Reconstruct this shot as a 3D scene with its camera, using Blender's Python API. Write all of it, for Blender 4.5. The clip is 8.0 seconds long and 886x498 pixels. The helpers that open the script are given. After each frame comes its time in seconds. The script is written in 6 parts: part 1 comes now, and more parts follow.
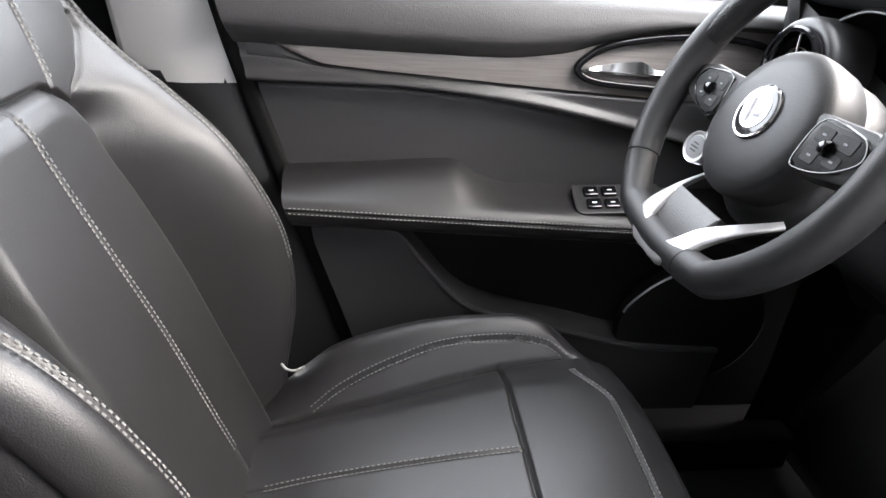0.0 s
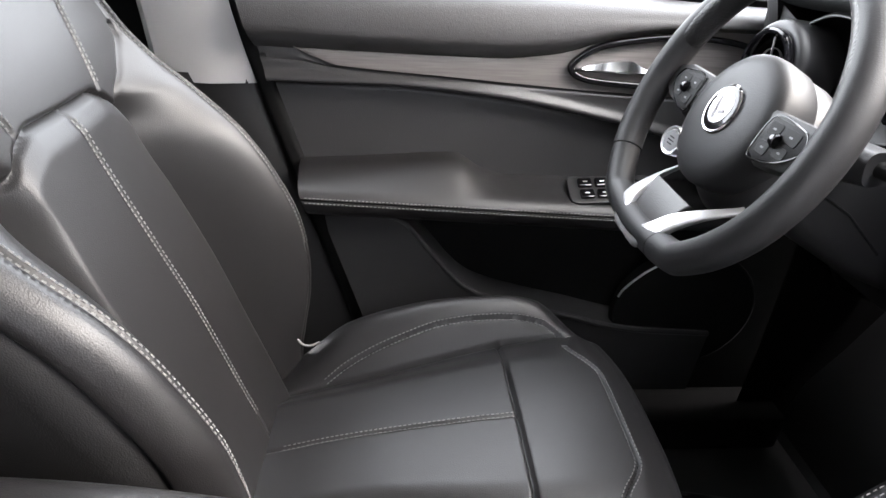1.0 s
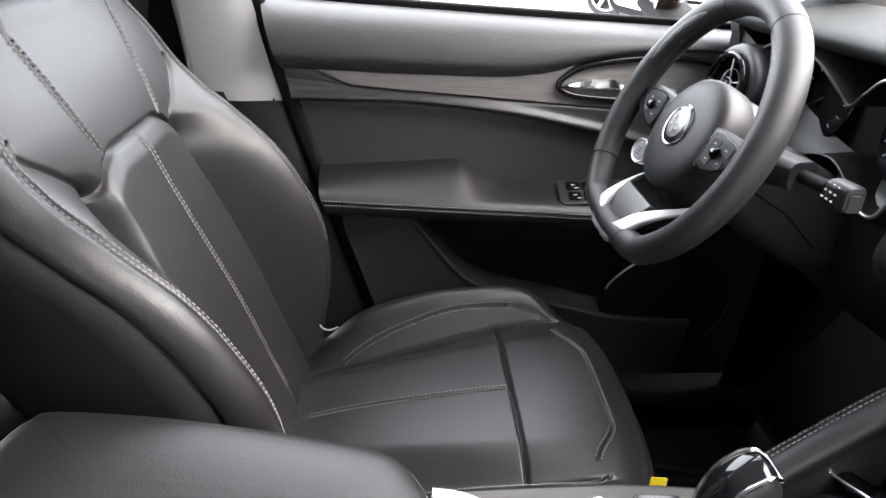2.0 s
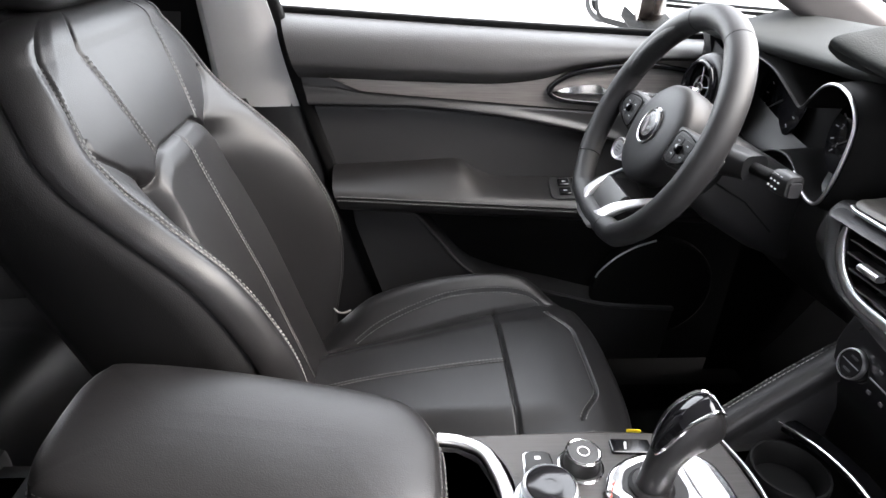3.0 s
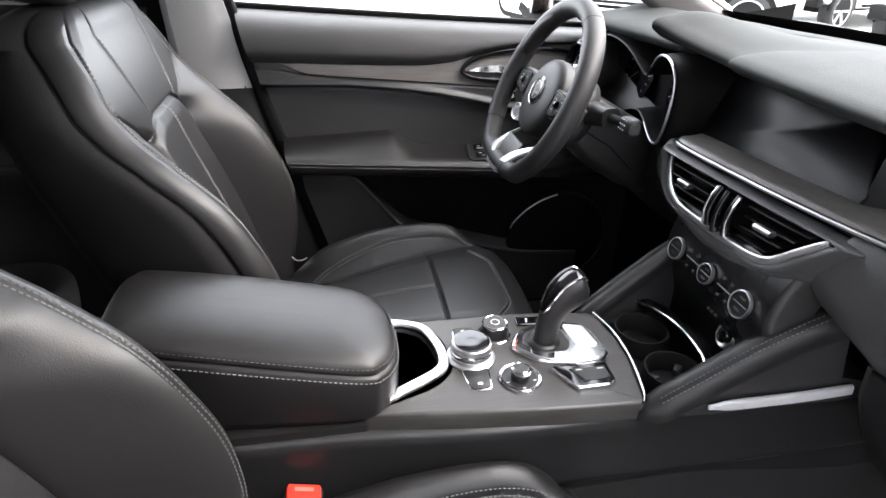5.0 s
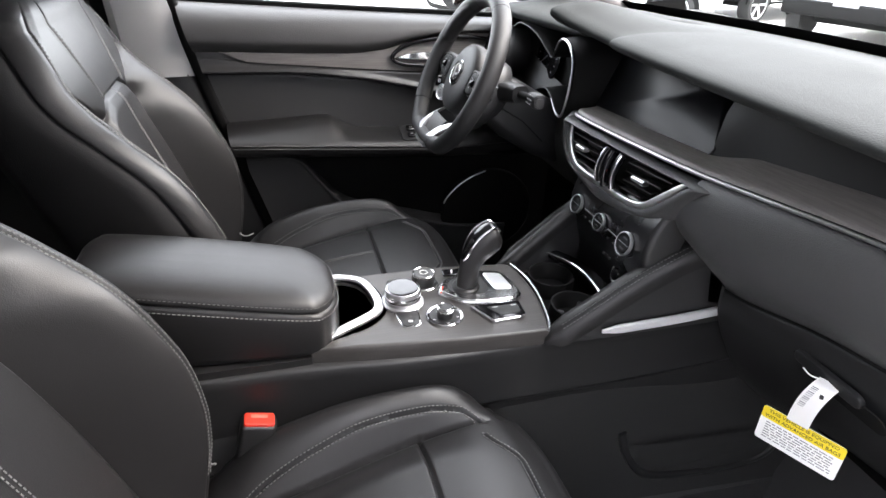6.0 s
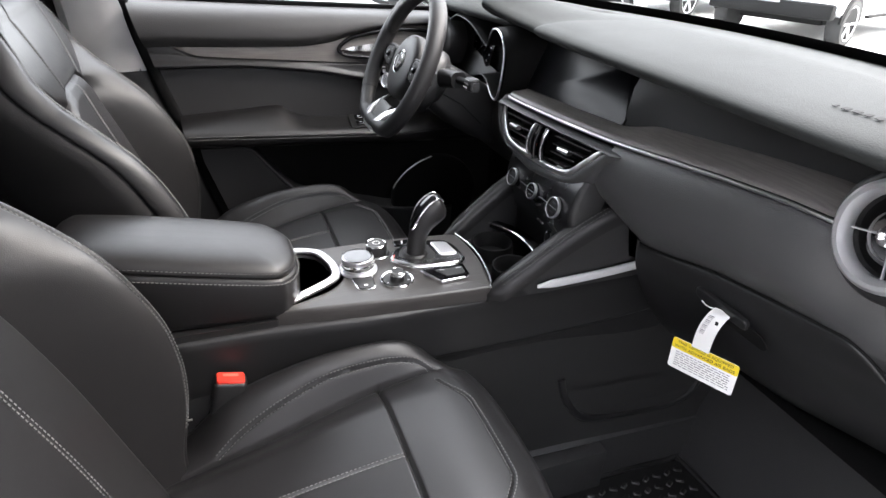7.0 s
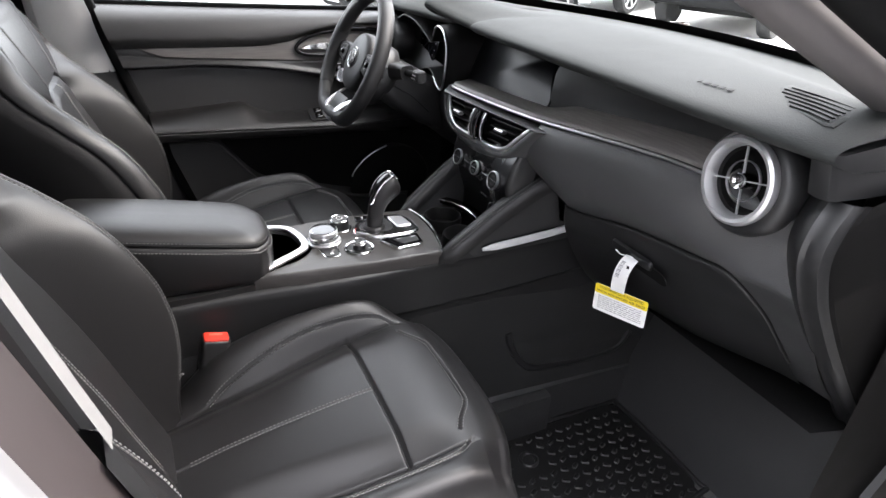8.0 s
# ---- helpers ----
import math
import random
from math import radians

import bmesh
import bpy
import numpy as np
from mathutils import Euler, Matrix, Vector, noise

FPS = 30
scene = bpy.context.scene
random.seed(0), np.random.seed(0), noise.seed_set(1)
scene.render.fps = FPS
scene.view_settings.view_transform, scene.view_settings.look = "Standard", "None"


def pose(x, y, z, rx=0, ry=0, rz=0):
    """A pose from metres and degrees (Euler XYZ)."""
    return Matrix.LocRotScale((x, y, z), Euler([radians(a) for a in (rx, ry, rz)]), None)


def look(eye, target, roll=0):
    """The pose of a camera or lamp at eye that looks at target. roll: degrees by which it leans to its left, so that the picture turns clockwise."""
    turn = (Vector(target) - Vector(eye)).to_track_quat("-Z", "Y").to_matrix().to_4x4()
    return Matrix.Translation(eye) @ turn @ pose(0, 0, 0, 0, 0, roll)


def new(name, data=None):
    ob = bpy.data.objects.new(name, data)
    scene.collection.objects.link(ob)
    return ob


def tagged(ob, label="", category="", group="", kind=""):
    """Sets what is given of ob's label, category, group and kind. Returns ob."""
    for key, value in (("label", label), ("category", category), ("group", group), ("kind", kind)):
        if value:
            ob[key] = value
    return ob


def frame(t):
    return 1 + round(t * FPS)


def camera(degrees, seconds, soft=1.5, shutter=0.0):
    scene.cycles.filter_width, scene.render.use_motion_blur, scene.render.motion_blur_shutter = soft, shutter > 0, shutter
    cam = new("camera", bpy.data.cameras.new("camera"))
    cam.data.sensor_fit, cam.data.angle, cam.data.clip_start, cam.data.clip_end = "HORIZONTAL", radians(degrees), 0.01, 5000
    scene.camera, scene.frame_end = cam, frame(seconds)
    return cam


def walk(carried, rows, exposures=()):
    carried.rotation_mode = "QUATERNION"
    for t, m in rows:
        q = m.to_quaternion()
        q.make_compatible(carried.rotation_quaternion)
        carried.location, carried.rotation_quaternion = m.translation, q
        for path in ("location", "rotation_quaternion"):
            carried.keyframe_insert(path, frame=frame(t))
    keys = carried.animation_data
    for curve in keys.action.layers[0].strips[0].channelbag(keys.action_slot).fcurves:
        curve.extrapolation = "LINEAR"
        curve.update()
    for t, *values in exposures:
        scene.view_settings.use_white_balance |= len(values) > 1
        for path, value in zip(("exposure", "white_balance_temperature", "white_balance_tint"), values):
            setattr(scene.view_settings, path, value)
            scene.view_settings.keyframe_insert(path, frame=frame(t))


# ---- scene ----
cam = camera(72.7, 8.0)
PATH = [
    (0, (0.076, -0.127, 1.277), (0.286, 1.616, 0.32), 3.9),
    (0.5, (0.084, -0.156, 1.285), (0.266, 1.588, 0.323), 3.6),
    (1, (0.087, -0.202, 1.303), (0.249, 1.537, 0.328), 3.2),
    (1.5, (0.093, -0.258, 1.334), (0.229, 1.479, 0.352), 2.7),
    (2.8, (0.071, -0.417, 1.387), (0.203, 1.334, 0.429), 2.3),
    (3, (0.078, -0.436, 1.391), (0.204, 1.314, 0.431), 2.1),
    (3.5, (0.089, -0.495, 1.401), (0.21, 1.257, 0.444), 1.6),
    (4, (0.074, -0.565, 1.406), (0.214, 1.19, 0.457), 1.2),
    (4.5, (0.047, -0.642, 1.419), (0.265, 1.104, 0.469), 1.6),
    (5, (0.042, -0.709, 1.412), (0.389, 1.016, 0.46), 2.6),
    (6.3, (0.043, -0.911, 1.424), (0.592, 0.759, 0.47), 2.9),
    (6.5, (0.034, -0.934, 1.425), (0.614, 0.726, 0.472), 2.9),
    (7, (0.015, -0.992, 1.425), (0.667, 0.642, 0.473), 2.9),
    (7.5, (-0.006, -1.072, 1.429), (0.704, 0.54, 0.481), 2.6),
    (8, (-0.039, -1.161, 1.449), (0.731, 0.421, 0.5), 2.5),
]
walk(cam, [(t, look(eye, target, roll)) for t, eye, target, roll in PATH], [(0, 4.08, 6500, 15), (1.5, 3.84, 6500, 15), (4, 3.5, 6500, 15), (6.5, 3.38, 6500, 15), (8, 3.2, 6500, 15)])

# ---- world and light ----
world = bpy.data.worlds.new("overcast_sky")
scene.world = world
world.use_nodes = True
wn = world.node_tree
sky = wn.nodes.new("ShaderNodeTexSky")
sky.sky_type = "NISHITA"
sky.sun_disc = False
sky.sun_elevation, sky.sun_rotation = radians(43.5), radians(108.4)
sky.air_density, sky.dust_density, sky.ozone_density = 1.0, 6.0, 0.6
soften = wn.nodes.new("ShaderNodeMixRGB")
soften.inputs[0].default_value = 0.75
soften.inputs[2].default_value = (9.0, 9.3, 9.6, 1)
wn.links.new(sky.outputs[0], soften.inputs[1])
wn.links.new(soften.outputs[0], wn.nodes["Background"].inputs[0])
wn.nodes["Background"].inputs[1].default_value = 0.13
sun_data = bpy.data.lights.new("sun", "SUN")
sun_data.energy, sun_data.angle, sun_data.color = 1.15, radians(80), (1.0, 0.97, 0.93)
sun = new("sun", sun_data)
sun.matrix_world = look((6, -2, 6.8), (0, 0, 0.8))


# ---- materials ----
def material(name, colour, rough=0.5, metal=0.0, grain=0.0, scale=400.0, mottle=0.12, spread=6.0, coat=0.0, kind="noise"):
    """Base colour with slow mottling, roughness variation and a fine relief."""
    m = bpy.data.materials.new(name)
    m.use_nodes = True
    nt = m.node_tree
    b = nt.nodes["Principled BSDF"]
    b.inputs["Metallic"].default_value = metal
    b.inputs["Coat Weight"].default_value = coat
    co = nt.nodes.new("ShaderNodeTexCoord")
    slow = nt.nodes.new("ShaderNodeTexNoise")
    slow.inputs["Scale"].default_value, slow.inputs["Detail"].default_value = spread, 5
    nt.links.new(co.outputs["Object"], slow.inputs["Vector"])
    ramp = nt.nodes.new("ShaderNodeMixRGB")
    ramp.inputs[1].default_value = (*[c * (1 - mottle) for c in colour], 1)
    ramp.inputs[2].default_value = (*[min(1, c * (1 + mottle)) for c in colour], 1)
    nt.links.new(slow.outputs[0], ramp.inputs[0])
    nt.links.new(ramp.outputs[0], b.inputs["Base Color"])
    span = nt.nodes.new("ShaderNodeMapRange")
    span.inputs[3].default_value, span.inputs[4].default_value = max(0.02, rough * 0.85), min(1, rough * 1.15)
    nt.links.new(slow.outputs[0], span.inputs[0])
    nt.links.new(span.outputs[0], b.inputs["Roughness"])
    if grain > 0:
        if kind == "cells":
            fine = nt.nodes.new("ShaderNodeTexVoronoi")
            fine.feature = "SMOOTH_F1"
        else:
            fine = nt.nodes.new("ShaderNodeTexNoise")
            fine.inputs["Detail"].default_value = 3
        fine.inputs["Scale"].default_value = scale
        nt.links.new(co.outputs["Object"], fine.inputs["Vector"])
        bump = nt.nodes.new("ShaderNodeBump")
        bump.inputs["Strength"].default_value, bump.inputs["Distance"].default_value = grain, 0.001
        nt.links.new(fine.outputs[0], bump.inputs["Height"])
        nt.links.new(bump.outputs[0], b.inputs["Normal"])
    return m


def wood_material(name, dark, light, axis):
    """Open-pored grain, drawn out along one axis."""
    m = material(name, dark, 0.42)
    nt = m.node_tree
    b = nt.nodes["Principled BSDF"]
    co = nt.nodes.new("ShaderNodeTexCoord")
    sc = nt.nodes.new("ShaderNodeMapping")
    size = [320, 320, 320]
    size[axis] = 14
    sc.inputs["Scale"].default_value = size
    nt.links.new(co.outputs["Object"], sc.inputs["Vector"])
    n = nt.nodes.new("ShaderNodeTexNoise")
    n.inputs["Scale"].default_value, n.inputs["Detail"].default_value = 1.0, 6
    nt.links.new(sc.outputs[0], n.inputs["Vector"])
    mix = nt.nodes.new("ShaderNodeValToRGB")
    mix.color_ramp.elements[0].position, mix.color_ramp.elements[1].position = 0.35, 0.68
    mix.color_ramp.elements[0].color, mix.color_ramp.elements[1].color = (*dark, 1), (*light, 1)
    nt.links.new(n.outputs[0], mix.inputs[0])
    nt.links.new(mix.outputs[0], b.inputs["Base Color"])
    bump = nt.nodes.new("ShaderNodeBump")
    bump.inputs["Strength"].default_value, bump.inputs["Distance"].default_value = 0.25, 0.0005
    nt.links.new(n.outputs[0], bump.inputs["Height"])
    nt.links.new(bump.outputs[0], b.inputs["Normal"])
    return m


LEATHER = material("black_leather", (0.0108, 0.0104, 0.0108), 0.42, grain=0.18, scale=900, kind="cells", mottle=0.10)


def soft_folds(m, scale, depth):
    """Slow unevenness under the grain, as leather over foam has."""
    nt = m.node_tree
    b = nt.nodes["Principled BSDF"]
    co = nt.nodes.new("ShaderNodeTexCoord")
    n = nt.nodes.new("ShaderNodeTexNoise")
    n.inputs["Scale"].default_value, n.inputs["Detail"].default_value = scale, 4
    nt.links.new(co.outputs["Object"], n.inputs["Vector"])
    bump = nt.nodes.new("ShaderNodeBump")
    bump.inputs["Strength"].default_value, bump.inputs["Distance"].default_value = 1.0, depth
    nt.links.new(n.outputs[0], bump.inputs["Height"])
    old = b.inputs["Normal"].links[0].from_node
    nt.links.new(bump.outputs[0], old.inputs["Normal"])


soft_folds(LEATHER, 11, 0.0008)
# Duller than LEATHER, to put the shade of the seat flanks into the material.
LEATHER_SIDE = material("dull_black_trim", (0.010, 0.010, 0.0105), 0.58, grain=0.25, scale=800, kind="cells")
LEATHER_SIDE.node_tree.nodes["Principled BSDF"].inputs["Specular IOR Level"].default_value = 0.22
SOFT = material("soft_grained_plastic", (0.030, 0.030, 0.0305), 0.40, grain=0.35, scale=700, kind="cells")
# SOFT's own plastic made paler, for the light on the dash face.
PAD = material("lightened_pad_grain", (0.056, 0.056, 0.057), 0.42, grain=0.35, scale=700, kind="cells")
DASH_TOP = material("dash_top_grain", (0.027, 0.0288, 0.0282), 0.72, grain=0.35, scale=520, kind="cells")
DASH_TOP.node_tree.nodes["Principled BSDF"].inputs["Specular IOR Level"].default_value = 0.12
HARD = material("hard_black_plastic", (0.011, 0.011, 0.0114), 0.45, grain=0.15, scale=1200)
# Near-black for rubber and seals, and for shade painted into voids.
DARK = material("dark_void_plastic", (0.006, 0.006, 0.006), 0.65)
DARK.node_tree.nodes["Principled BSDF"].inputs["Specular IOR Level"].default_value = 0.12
GLOSS = material("gloss_black", (0.006, 0.006, 0.007), 0.08, mottle=0.05)
# Base set near black to stand in for shade in the door opening.
SHADE_BLACK = material("shade_black_trim", (0.003, 0.0028, 0.0028), 0.7)
SHADE_BLACK.node_tree.nodes["Principled BSDF"].inputs["Specular IOR Level"].default_value = 0.1
SCREEN = material("screen_glass", (0.004, 0.004, 0.005), 0.30, mottle=0.05)
SCREEN.node_tree.nodes["Principled BSDF"].inputs["Specular IOR Level"].default_value = 0.13
SATIN = material("satin_aluminium", (0.70, 0.70, 0.71), 0.34, metal=1.0, mottle=0.05)
# Mostly unmetallic, so the bar's sky reflection is held in its colour.
BRIGHT = material("pale_sheen_silver", (0.80, 0.80, 0.81), 0.36, metal=0.25, mottle=0.04)
VENT_METAL = material("dull_vent_metal", (0.58, 0.58, 0.59), 0.40, metal=0.85, mottle=0.04)
DOOR_TOP = material("door_top_grain", (0.046, 0.045, 0.045), 0.46, grain=0.35, scale=700, kind="cells")
CHROME = material("bright_chrome", (0.78, 0.78, 0.79), 0.14, metal=1.0, mottle=0.03)
# One wood, its light put into the tone: darker console, paler door and dash.
WOOD_X = wood_material("grey_open_pore_wood", (0.031, 0.0285, 0.027), (0.042, 0.039, 0.037), 0)
WOOD_DOOR = wood_material("lightened_warm_grey_wood", (0.112, 0.104, 0.099), (0.165, 0.154, 0.147), 0)
WOOD_Y = wood_material("lightened_grey_wood_across", (0.125, 0.115, 0.108), (0.175, 0.163, 0.154), 1)
CARPET = material("black_carpet", (0.012, 0.012, 0.012), 0.95, grain=1.0, scale=900)
RUBBER = material("black_rubber", (0.010, 0.010, 0.010), 0.42, grain=0.2, scale=600)
PILLAR = material("light_grey_pillar_trim", (0.47, 0.47, 0.465), 0.55, grain=0.2, scale=900)
# The pale trim grey dimmed, for pieces that catch direct daylight.
SHADED_TRIM = material("dimmed_trim_grey", (0.17, 0.168, 0.165), 0.6, grain=0.2, scale=900)
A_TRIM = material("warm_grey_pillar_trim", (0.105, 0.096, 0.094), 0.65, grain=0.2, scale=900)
HEADLINER = material("grey_headliner", (0.42, 0.42, 0.41), 0.9, grain=0.4, scale=1500)
THREAD = material("grey_thread", (0.14, 0.14, 0.137), 0.7)
APERTURE = material("dark_brown_matt_paint", (0.030, 0.024, 0.024), 0.5)
WHITE_CARD = material("white_card", (0.80, 0.80, 0.79), 0.6, mottle=0.03)
YELLOW = material("yellow_card", (0.78, 0.60, 0.02), 0.55, mottle=0.04)
INK = material("black_ink", (0.02, 0.02, 0.02), 0.7)
DIM_INK = material("dim_grey_ink", (0.075, 0.075, 0.078), 0.7)
PANEL_BLACK = material("satin_black_panel", (0.008, 0.008, 0.009), 0.28, mottle=0.05)
GREY_INK = material("grey_ink", (0.24, 0.24, 0.25), 0.7)
WHITE_INK = material("white_ink", (0.65, 0.65, 0.65), 0.6)
RED = material("red_button", (0.60, 0.035, 0.02), 0.35)
RED_INK = material("pale_red_ink", (0.75, 0.16, 0.12), 0.5)
BODY_PAINT = material("silver_body_paint", (0.25, 0.25, 0.252), 0.30, metal=0.3, coat=0.6)
BROWN_PAINT = material("dark_brown_body_paint", (0.05, 0.035, 0.028), 0.25, metal=0.3, coat=0.8)
WHITE_PAINT = material("white_car_paint", (0.78, 0.78, 0.77), 0.25, coat=0.6, mottle=0.02)
ASPHALT = material("pale_concrete", (0.42, 0.42, 0.41), 0.85, grain=0.6, scale=60, mottle=0.15, spread=0.8)
WALL = material("grey_wall_cladding", (0.30, 0.30, 0.31), 0.6, mottle=0.08, spread=1.5)
TYRE = material("tyre_rubber", (0.018, 0.018, 0.018), 0.75)
RIM = material("alloy_rim", (0.52, 0.52, 0.53), 0.38, metal=0.5)
CAR_GLASS = material("dark_car_glass", (0.02, 0.022, 0.024), 0.06)

GLASS = bpy.data.materials.new("clear_glass")
GLASS.use_nodes = True
_g = GLASS.node_tree
_t = _g.nodes.new("ShaderNodeBsdfTransparent")
_t.inputs[0].default_value = (0.93, 0.96, 0.95, 1)
_r = _g.nodes.new("ShaderNodeBsdfGlossy")
_r.inputs["Roughness"].default_value = 0.02
_m = _g.nodes.new("ShaderNodeMixShader")
_m.inputs[0].default_value = 0.05
_g.links.new(_t.outputs[0], _m.inputs[1])
_g.links.new(_r.outputs[0], _m.inputs[2])
_g.links.new(_m.outputs[0], _g.nodes["Material Output"].inputs["Surface"])


# Tint set almost opaque, to hold daylight out of the rear.
DARK_GLASS = GLASS.copy()
DARK_GLASS.name = "tinted_glass"
DARK_GLASS.node_tree.nodes[_t.name].inputs[0].default_value = (0.012, 0.013, 0.013, 1)


# ---- modelling helpers ----
def thing(name, label="", category="", place=(0, 0, 0), group="", kind=""):
    ob = new(name)
    ob.location = place
    ob.empty_display_size = 0.05
    return tagged(ob, label, category, group, kind)


def part(name, bm, mat, parent=None, label="", smooth=35.0):
    """Links a bmesh, given in world coordinates, as one mesh object under a thing or part."""
    bmesh.ops.recalc_face_normals(bm, faces=bm.faces[:])
    for f in bm.faces:
        f.smooth = len(f.verts) < 9
    for e in bm.edges:
        if len(e.link_faces) == 2 and e.calc_face_angle(0) > radians(smooth):
            e.smooth = False
    me = bpy.data.meshes.new(name)
    bm.to_mesh(me)
    bm.free()
    me.materials.append(mat)
    ob = new(name, me)
    if parent is not None:
        ob.parent = parent
        if parent.parent is None:
            ob.matrix_parent_inverse = Matrix.Translation(parent.location).inverted()
    if label:
        ob["label"] = label
    return ob


def loft(rows, around=False, closed=False, caps=True, first=True):
    """A skin over rows of points. around: each row is a loop; closed: the last row meets the first; caps: close the ends of loops."""
    bm = bmesh.new()
    vs = [[bm.verts.new(p) for p in r] for r in rows]
    n, m = len(vs), len(vs[0])
    for i in range(n if closed else n - 1):
        a, b = vs[i], vs[(i + 1) % n]
        for j in range(m if around else m - 1):
            k = (j + 1) % m
            bm.faces.new((a[j], a[k], b[k], b[j]))
    if around and caps and not closed:
        if first:
            bm.faces.new(vs[0])
        bm.faces.new(vs[-1])
    return bm


def join(*bms):
    """One bmesh out of several."""
    out = bms[0]
    for b in bms[1:]:
        me = bpy.data.meshes.new("join")
        b.to_mesh(me)
        b.free()
        out.from_mesh(me)
        bpy.data.meshes.remove(me)
    return out


def pchip(pts):
    """A smooth curve through (x, value) pairs that doesn't overshoot."""
    xs, ys = np.array([p[0] for p in pts], float), np.array([p[1] for p in pts], float)
    h, d = np.diff(xs), np.diff(ys) / np.diff(xs)
    s = np.zeros(len(xs))
    for i in range(1, len(xs) - 1):
        if d[i - 1] * d[i] > 0:
            w1, w2 = 2 * h[i] + h[i - 1], h[i] + 2 * h[i - 1]
            s[i] = (w1 + w2) / (w1 / d[i - 1] + w2 / d[i])
    s[0], s[-1] = d[0], d[-1]

    def value(x):
        x = min(max(x, xs[0]), xs[-1])
        i = min(max(int(np.searchsorted(xs, x)) - 1, 0), len(h) - 1)
        t = (x - xs[i]) / h[i]
        return float((1 + 2 * t) * (1 - t) ** 2 * ys[i] + t * (1 - t) ** 2 * h[i] * s[i] + t * t * (3 - 2 * t) * ys[i + 1] + t * t * (t - 1) * h[i] * s[i + 1])
    return value


def smoothstep(a, b, x):
    t = min(max((x - a) / (b - a), 0), 1)
    return t * t * (3 - 2 * t)


def curve(pts, n=24, closed=False):
    """n points on a Catmull-Rom curve through pts."""
    P = [Vector(p) for p in pts]
    m = len(P)
    out = []
    segs = m if closed else m - 1
    for k in range(n if closed else n):
        u = k / (n if closed else n - 1) * segs
        i = min(int(u), segs - 1)
        t = u - i
        if closed:
            a, b, c, d = P[(i - 1) % m], P[i % m], P[(i + 1) % m], P[(i + 2) % m]
        else:
            b, c = P[i], P[i + 1]
            a = P[i - 1] if i > 0 else b + (b - c)
            d = P[i + 2] if i + 2 < m else c + (c - b)
        out.append(0.5 * ((2 * b) + (c - a) * t + (2 * a - 5 * b + 4 * c - d) * t * t + (3 * b - a - 3 * c + d) * t ** 3))
    return out


def sweep(path, profile, closed=False, up=(0, 0, 1), scale=None, caps=True):
    """Carries a closed profile of (sideways, up) pairs along a path."""
    rows, n = [], len(path)
    path = [Vector(p) for p in path]
    up = Vector(up)
    for i, p in enumerate(path):
        a = path[(i - 1) % n] if closed or i > 0 else p
        b = path[(i + 1) % n] if closed or i < n - 1 else p
        t = (b - a).normalized()
        s = t.cross(up)
        s = s.normalized() if s.length > 1e-6 else Vector((0, 1, 0))
        w = s.cross(t)
        k = scale(i / max(1, n - 1)) if scale else 1.0
        rows.append([p + s * (q[0] * k) + w * (q[1] * k) for q in profile])
    return loft(rows, around=True, closed=closed, caps=caps)


def ring(r, n=10, flat=1.0):
    return [(r * math.cos(2 * math.pi * i / n), r * flat * math.sin(2 * math.pi * i / n)) for i in range(n)]


def rrect(w, h, r, n=4):
    """A rounded rectangle of (a, b) pairs about the origin."""
    r = min(r, w / 2 - 1e-5, h / 2 - 1e-5)
    out = []
    for cx, cy, a0 in ((w / 2 - r, h / 2 - r, 0), (-w / 2 + r, h / 2 - r, 90), (-w / 2 + r, -h / 2 + r, 180), (w / 2 - r, -h / 2 + r, 270)):
        for i in range(n + 1):
            a = radians(a0 + 90 * i / n)
            out.append((cx + r * math.cos(a), cy + r * math.sin(a)))
    return out


def slab(outline, m, depth, bevel=0.002, steps=2):
    """A plate: an outline of (a, b) pairs in the plane of the pose m, raised by depth along its z, with rounded upper edges."""
    P = [Vector((a, b, 0)) for a, b in outline]
    n = len(P)
    area = sum(P[i].x * P[(i + 1) % n].y - P[(i + 1) % n].x * P[i].y for i in range(n))
    s = 1 if area > 0 else -1
    nor = []
    for i in range(n):
        t = (P[(i + 1) % n] - P[i - 1]).normalized()
        nor.append(Vector((-t.y, t.x, 0)) * s)
    rows = [[m @ p for p in P]]
    for k in range(steps + 1):
        a = math.pi / 2 * k / steps
        inn, z = bevel * (1 - math.cos(a)), depth - bevel * (1 - math.sin(a))
        rows.append([m @ (p + q * inn + Vector((0, 0, z))) for p, q in zip(P, nor)])
    return loft(rows, around=True)


def box(cx, cy, cz, sx, sy, sz, bevel=0.004, turn=None):
    m = Matrix.Translation((cx, cy, cz)) @ (turn or Matrix.Identity(4)) @ Matrix.Diagonal((sx, sy, sz, 1))
    bm = bmesh.new()
    bmesh.ops.create_cube(bm, size=1.0, matrix=m)
    if bevel:
        bmesh.ops.bevel(bm, geom=bm.edges[:], offset=bevel, segments=2, affect="EDGES", profile=0.6)
    return bm


def turned(profile, m, n=32, caps=True):
    """A lathe-turned shape: (radius, height) pairs about the z axis of the pose m."""
    rows = [[m @ Vector((r * math.cos(2 * math.pi * i / n), r * math.sin(2 * math.pi * i / n), h)) for i in range(n)] for r, h in profile]
    return loft(rows, around=True, caps=caps)


def aim(place, normal, up=(0, 0, 1)):
    """A pose at place whose z axis is the normal and whose y axis leans to up."""
    z = Vector(normal).normalized()
    x = Vector(up).cross(z).normalized()
    y = z.cross(x)
    return Matrix.Translation(place) @ Matrix((x, y, z)).transposed().to_4x4()


